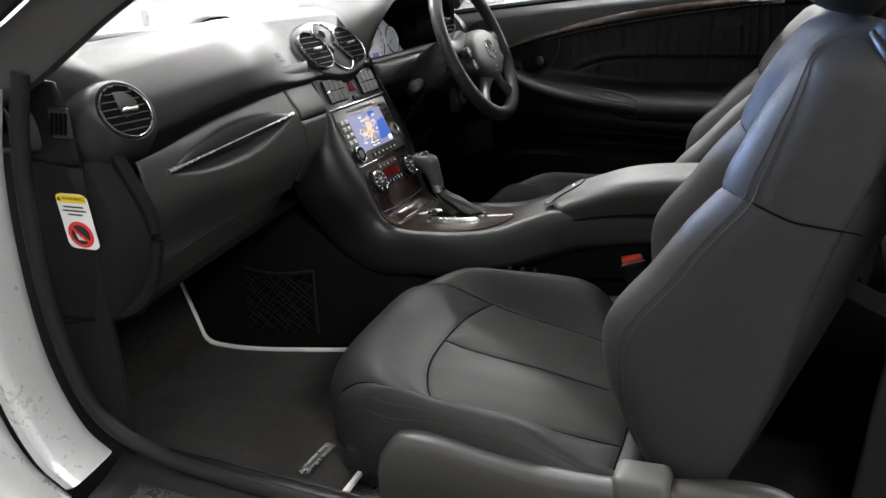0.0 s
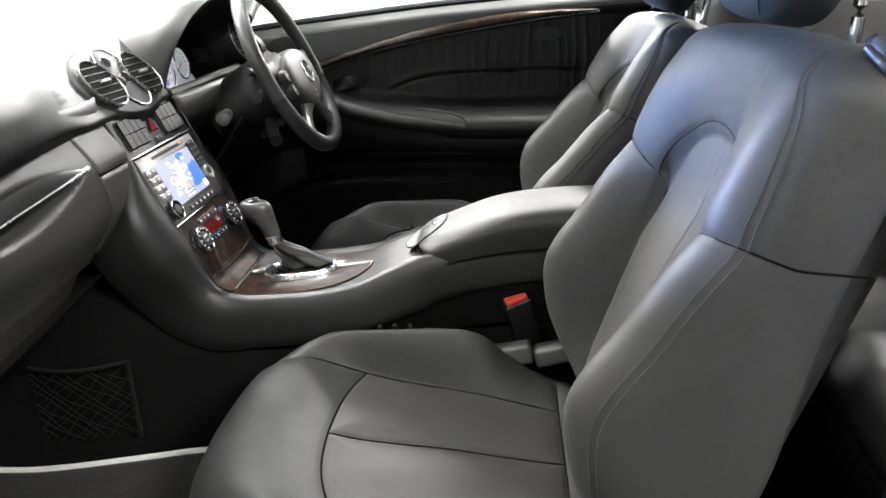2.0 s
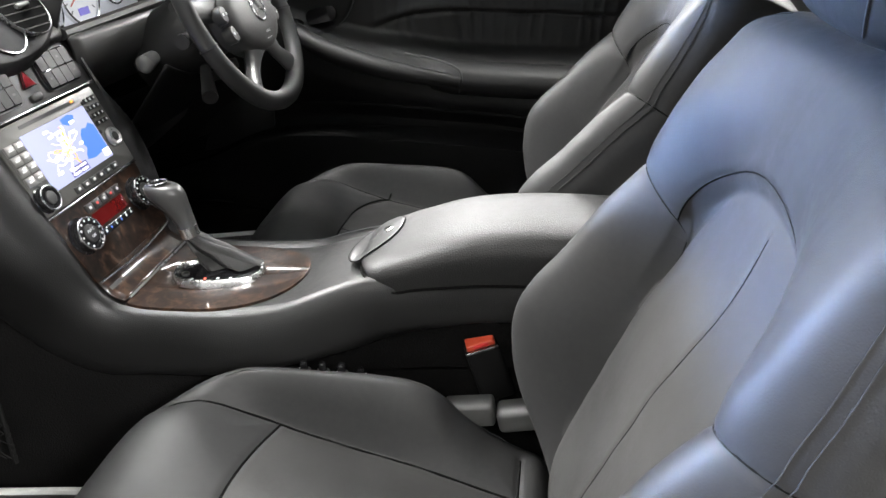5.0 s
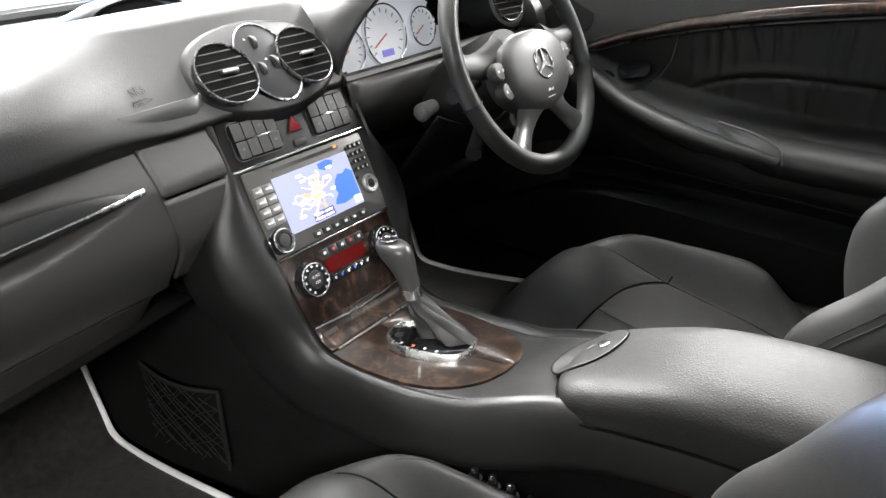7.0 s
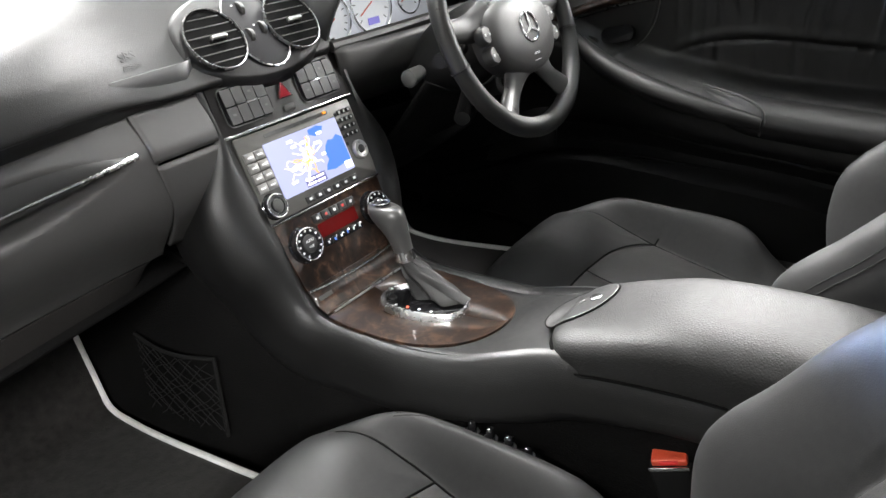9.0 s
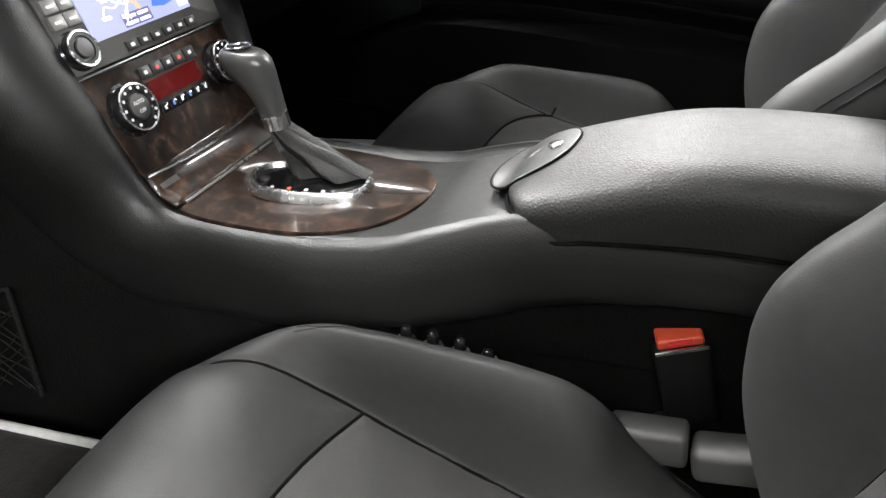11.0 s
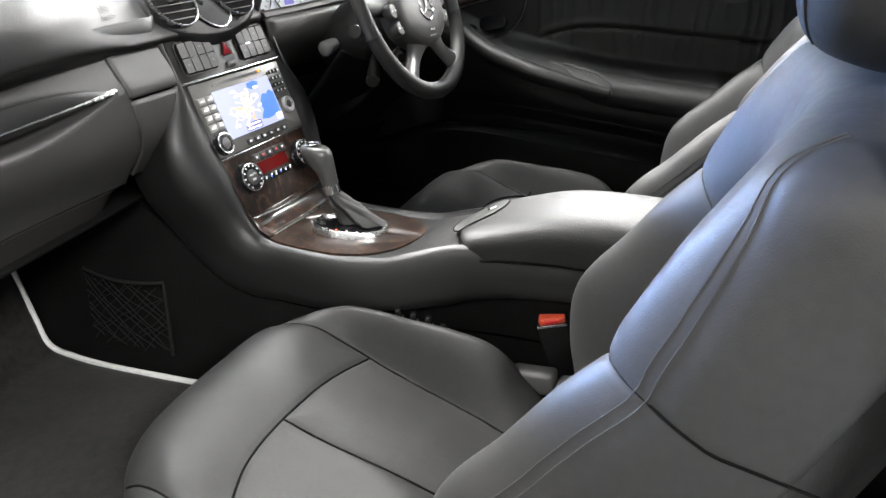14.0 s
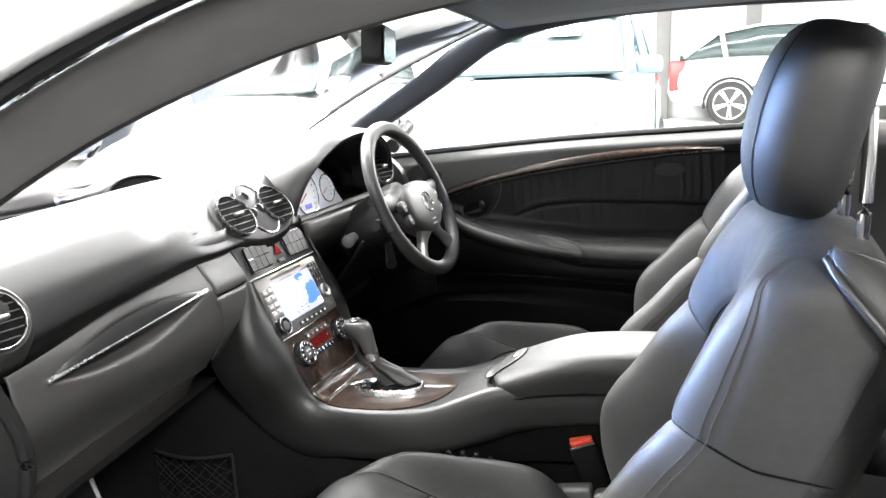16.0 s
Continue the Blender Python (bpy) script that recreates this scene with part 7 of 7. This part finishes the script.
# ---- footwells ----
def mat(name, side, label):
    t = thing(name, (-0.1, side * 0.42, 0.372), label, "floor mat", group="floor mats")
    inner = smooth_path([(-0.445, 0.200, 0.60), (-0.415, 0.200, 0.535), (-0.385, 0.200, 0.455), (-0.36, 0.200, 0.402), (-0.30, 0.200, 0.395), (-0.20, 0.200, 0.404), (-0.05, 0.200, 0.428), (0.06, 0.200, 0.444), (0.232, 0.200, 0.446)], 5)

    def f(u, v):
        p = inner[min(len(inner) - 1, int(round(v * (len(inner) - 1))))]
        return (p[0], side * (0.203 + (0.43 if side < 0 else 0.455) * u), p[2] - 0.010 * u - 0.004 + 0.0015 * noise.noise(Vector((p[0] * 14, u * 7, 1))))
    part("mat_body", grid(f, 40, len(inner) - 1), MAT_PILE, t, "charcoal carpet pile", thick=0.006)
    part("edging", tube([(p[0], side * 0.203, p[2] + 0.001) for p in inner], 0.0055, 8), PIPING, t, "light grey bound edge")
    end = [(0.232, side * (0.203 + 0.43 * u), 0.446 - 0.012 * u) for u in np.linspace(0, 1, 8)]
    part("edging", tube(end, 0.0055, 8), PIPING, t, "light grey bound edge")
    out = [(p[0], side * (0.633 if side < 0 else 0.658), p[2] - 0.009) for p in inner]
    part("edging", tube(out, 0.0065, 8), PIPING, t, "light grey bound edge")
    return t


mat("floor_mat", -1, "charcoal carpet floor mat with light grey edging, passenger side")
mat("floor_mat", 1, "charcoal carpet floor mat with light grey edging, driver side")
badge_t = thing("mat_badge", (0.225, -0.60, 0.400), "small silver metal badge on the floor mat", "badge")
BT = axes((0.153, -0.562, 0.4425), (0.03, 1.0, 0.0), (-1.0, 0.03, 0.0))
part("plate", prism(rounded(0.085, 0.018, 0.002, 3), 0.0, 0.003, BT, 0.001), SATIN, badge_t)
part("text_bar", rbox(0.06, 0.007, 0.0005, 0, m=BT @ pose(0, 0, 0.0032)), PLASTIC_GREY, badge_t, smooth=False)

# elastic net pocket on the tunnel side
net = thing("net_pocket", (-0.13, -0.17, 0.50), "black elastic net pocket on the tunnel carpet", "net pocket")
ND = material("net_cord", (0.013, 0.013, 0.0128), 0.9, mottle=0.2, mottle_size=200, spec=0.06)


def on_tunnel(u, v):
    """u: back along the tunnel, v: up, 0 to 1 each."""
    x = -0.245 + 0.165 * u
    z = 0.445 + 0.145 * v + 0.005 * u
    return (x, -0.178 - 0.018 * (0.5 - u) - 0.004 - 0.012 * v * math.sin(math.pi * u), z)


part("rim", tube([on_tunnel(u, 1 - 0.04 * math.sin(math.pi * u)) for u in np.linspace(0, 1, 10)] + [on_tunnel(1, v) for v in np.linspace(0.95, 0, 8)], 0.0032, 6), ND, net, "elastic rim")
for k in range(-5, 9):
    a = [(u, u + k / 8) for u in np.linspace(0, 1, 15)]
    a = [on_tunnel(u, v + 0.035 * math.sin(7 * u + 2.3 * k) + 0.02 * math.sin(17 * u + k * k)) for u, v in a if -0.01 <= v <= 0.97]
    if len(a) > 2:
        part("cord", tube(a, 0.0009, 4), ND, net)
    b = [(u, (1 - u) * 1.0 + k / 8 - 0.3) for u in np.linspace(0, 1, 15)]
    b = [on_tunnel(u, v + 0.035 * math.sin(6 * u + 1.7 * k) + 0.02 * math.sin(15 * u + 3 * k)) for u, v in b if -0.01 <= v <= 0.97]
    if len(b) > 2:
        part("cord", tube(b, 0.0009, 4), ND, net)
for k in range(6):
    part("knot", rbox(0.007, 0.006, 0.009, 0.002, m=pose(*on_tunnel(1.0, 0.08 + 0.07 * k))), ND, net)

# ---- other cars in the showroom ----
CAR_GLASS = material("dark_tinted_glass", (0.05, 0.07, 0.07), 0.08, coat=0.5, mottle=0.05)
TYRE = material("tyre_rubber", (0.02, 0.02, 0.02), 0.8, grain=0.3, grain_size=120)
ALLOY = material("alloy_wheel", (0.55, 0.55, 0.56), 0.3, metal=0.8)


def far_car(m, paint, label, length=4.2, height=1.45):
    """A parked car along its own x, front towards -x."""
    o = m.translation
    c = thing("parked_car", tuple(o), label, "car", group="other cars in the showroom")
    s, hz = length / 4.2, height / 1.45

    def section(x, zb, zt, w, sh):
        ring = []
        for i in range(28):
            t = 2 * math.pi * i / 28
            cc, ss = math.cos(t), math.sin(t)
            ring.append(tuple(m @ Vector((x * s, w * math.copysign(abs(cc) ** 0.45, cc), (zb + (zt - zb) * (0.5 + 0.5 * math.copysign(abs(ss) ** 0.5, ss))) * hz))))
        return ring
    part("body", loft([section(*q, 0) for q in ((-2.1, 0.35, 0.62, 0.60), (-2.02, 0.28, 0.74, 0.76), (-1.7, 0.24, 0.84, 0.85), (-1.0, 0.22, 0.94, 0.88), (0.0, 0.22, 0.98, 0.89), (1.2, 0.22, 1.0, 0.88), (1.85, 0.28, 0.98, 0.83), (2.05, 0.34, 0.86, 0.76), (2.1, 0.42, 0.70, 0.66))]), paint, c, "painted body")
    cab = [(-1.05, 0.95, 0.97, 0.74), (-0.75, 0.93, 1.15, 0.73), (-0.35, 0.93, 1.38, 0.66), (0.1, 0.93, 1.45, 0.63), (0.9, 0.93, 1.44, 0.63), (1.5, 0.93, 1.32, 0.64), (1.95, 0.93, 1.02, 0.70)]
    part("cabin", loft([section(*q, 0) for q in cab]), CAR_GLASS, c, "dark glasshouse")
    part("roof", loft([section(*q, 0) for q in ((-0.42, 1.355, 1.39, 0.63), (0.1, 1.40, 1.46, 0.61), (0.9, 1.39, 1.45, 0.61), (1.48, 1.29, 1.34, 0.62))]), paint, c)
    for sd in (-1, 1):
        for pts in (((-1.0, 0.80, 0.96), (-0.42, 0.675, 1.37)), ((0.25, 0.80, 0.97), (0.22, 0.66, 1.43)), ((1.35, 0.80, 0.98), (1.42, 0.67, 1.33)), ((1.9, 0.74, 1.0), (1.45, 0.66, 1.34))):
            part("pillar", tube([m @ Vector((p[0] * s, sd * p[1], p[2] * hz)) for p in pts], 0.035, 8), paint, c)
        for x in (-1.32, 1.28):
            wm = m @ pose(x * s, sd * 0.80, 0.315, 90 * sd, 0, 0)
            w = part("wheel", turned([(0.20, -0.11), (0.30, -0.11), (0.318, -0.08), (0.318, 0.08), (0.30, 0.10), (0.225, 0.10), (0.21, 0.07)], 40, wm @ pose(0, 0, 0, 180 if sd > 0 else 180, 0, 0)), TYRE, c, "black tyre")
            part("arch", tube([m @ Vector((x * s + 0.36 * math.cos(t), sd * 0.865, 0.315 + 0.36 * math.sin(t))) for t in np.linspace(-0.2, math.pi + 0.2, 20)], 0.025, 6), BLACKP, c)
            part("rim_barrel", turned([(0.222, 0.095), (0.205, 0.03), (0.03, 0.02)], 32, wm @ pose(0, 0, 0, 180, 0, 0)), BLACKP, w)
            for k in range(5):
                for off in (-7, 7):
                    part("spoke", rbox(0.028, 0.20, 0.03, 0.008, m=wm @ pose(0, 0, 0, 180, 0, 0) @ pose(0, 0, 0, 0, 0, 72 * k + off) @ pose(0, 0.115, 0.085)), ALLOY, w)
            part("rim_lip", tube([wm @ pose(0, 0, 0, 180, 0, 0) @ Vector((u, v, 0.10)) for u, v in oval(0.222, 0.222, 36)], 0.012, 6, closed=True), ALLOY, w)
        part("tail_lamp", rbox(0.22, 0.10, 0.44, 0.03, m=m @ pose(1.98 * s, sd * 0.74, 0.72 * hz)), REDP, c, "red tail lamp")
        part("head_lamp", rbox(0.28, 0.10, 0.14, 0.03, m=m @ pose(-1.93 * s, sd * 0.68, 0.68 * hz)), ALLOY, c, "clear head lamp")
        part("mirror", rbox(0.12, 0.20, 0.14, 0.04, m=m @ pose(-0.85 * s, sd * 0.92, 1.0 * hz)), paint, c)
        part("door_line", tube([m @ Vector((0.32 * s, sd * 0.892, 0.35)), m @ Vector((0.32 * s, sd * 0.885, 0.95 * hz))], 0.006, 4), BLACKP, c)
        part("side_strip", rbox(2.0 * s, 0.02, 0.04, 0.008, m=m @ pose(0, sd * 0.893, 0.55)), BLACKP, c)
        part("door_handle", rbox(0.16, 0.03, 0.03, 0.01, m=m @ pose(0.15 * s, sd * 0.89, 0.84 * hz)), paint, c)
    for k in range(2):
        part("price_card", rbox(0.004, 0.30, 0.20, 0, m=m @ pose(-0.62 * s, -0.2 + 0.5 * k, 1.26 * hz, 0, 55, 0)), WHITE, c, smooth=False)
    return c


SKYBLUE = material("pale_blue_car_paint", (0.21, 0.27, 0.31), 0.42, metal=0.3, coat=0.3, mottle=0.03)
WHITEPAINT = material("white_car_paint", (0.78, 0.78, 0.77), 0.25, coat=0.8, mottle=0.03)
far_car(pose(-0.68, 6.0, GROUND, 0, 0, 90), SKYBLUE, "pale silver-blue tall car parked facing the driver's window", 4.3, 1.74)
far_car(pose(2.29, 11.7, GROUND + 0.324, 0, 0, 180), WHITEPAINT, "white saloon parked on the display platform", 4.5, 1.45)
far_car(pose(-3.2, 5.6, GROUND, 0, 0, 90), WHITEPAINT, "white car parked facing the windscreen", 4.2, 1.62)
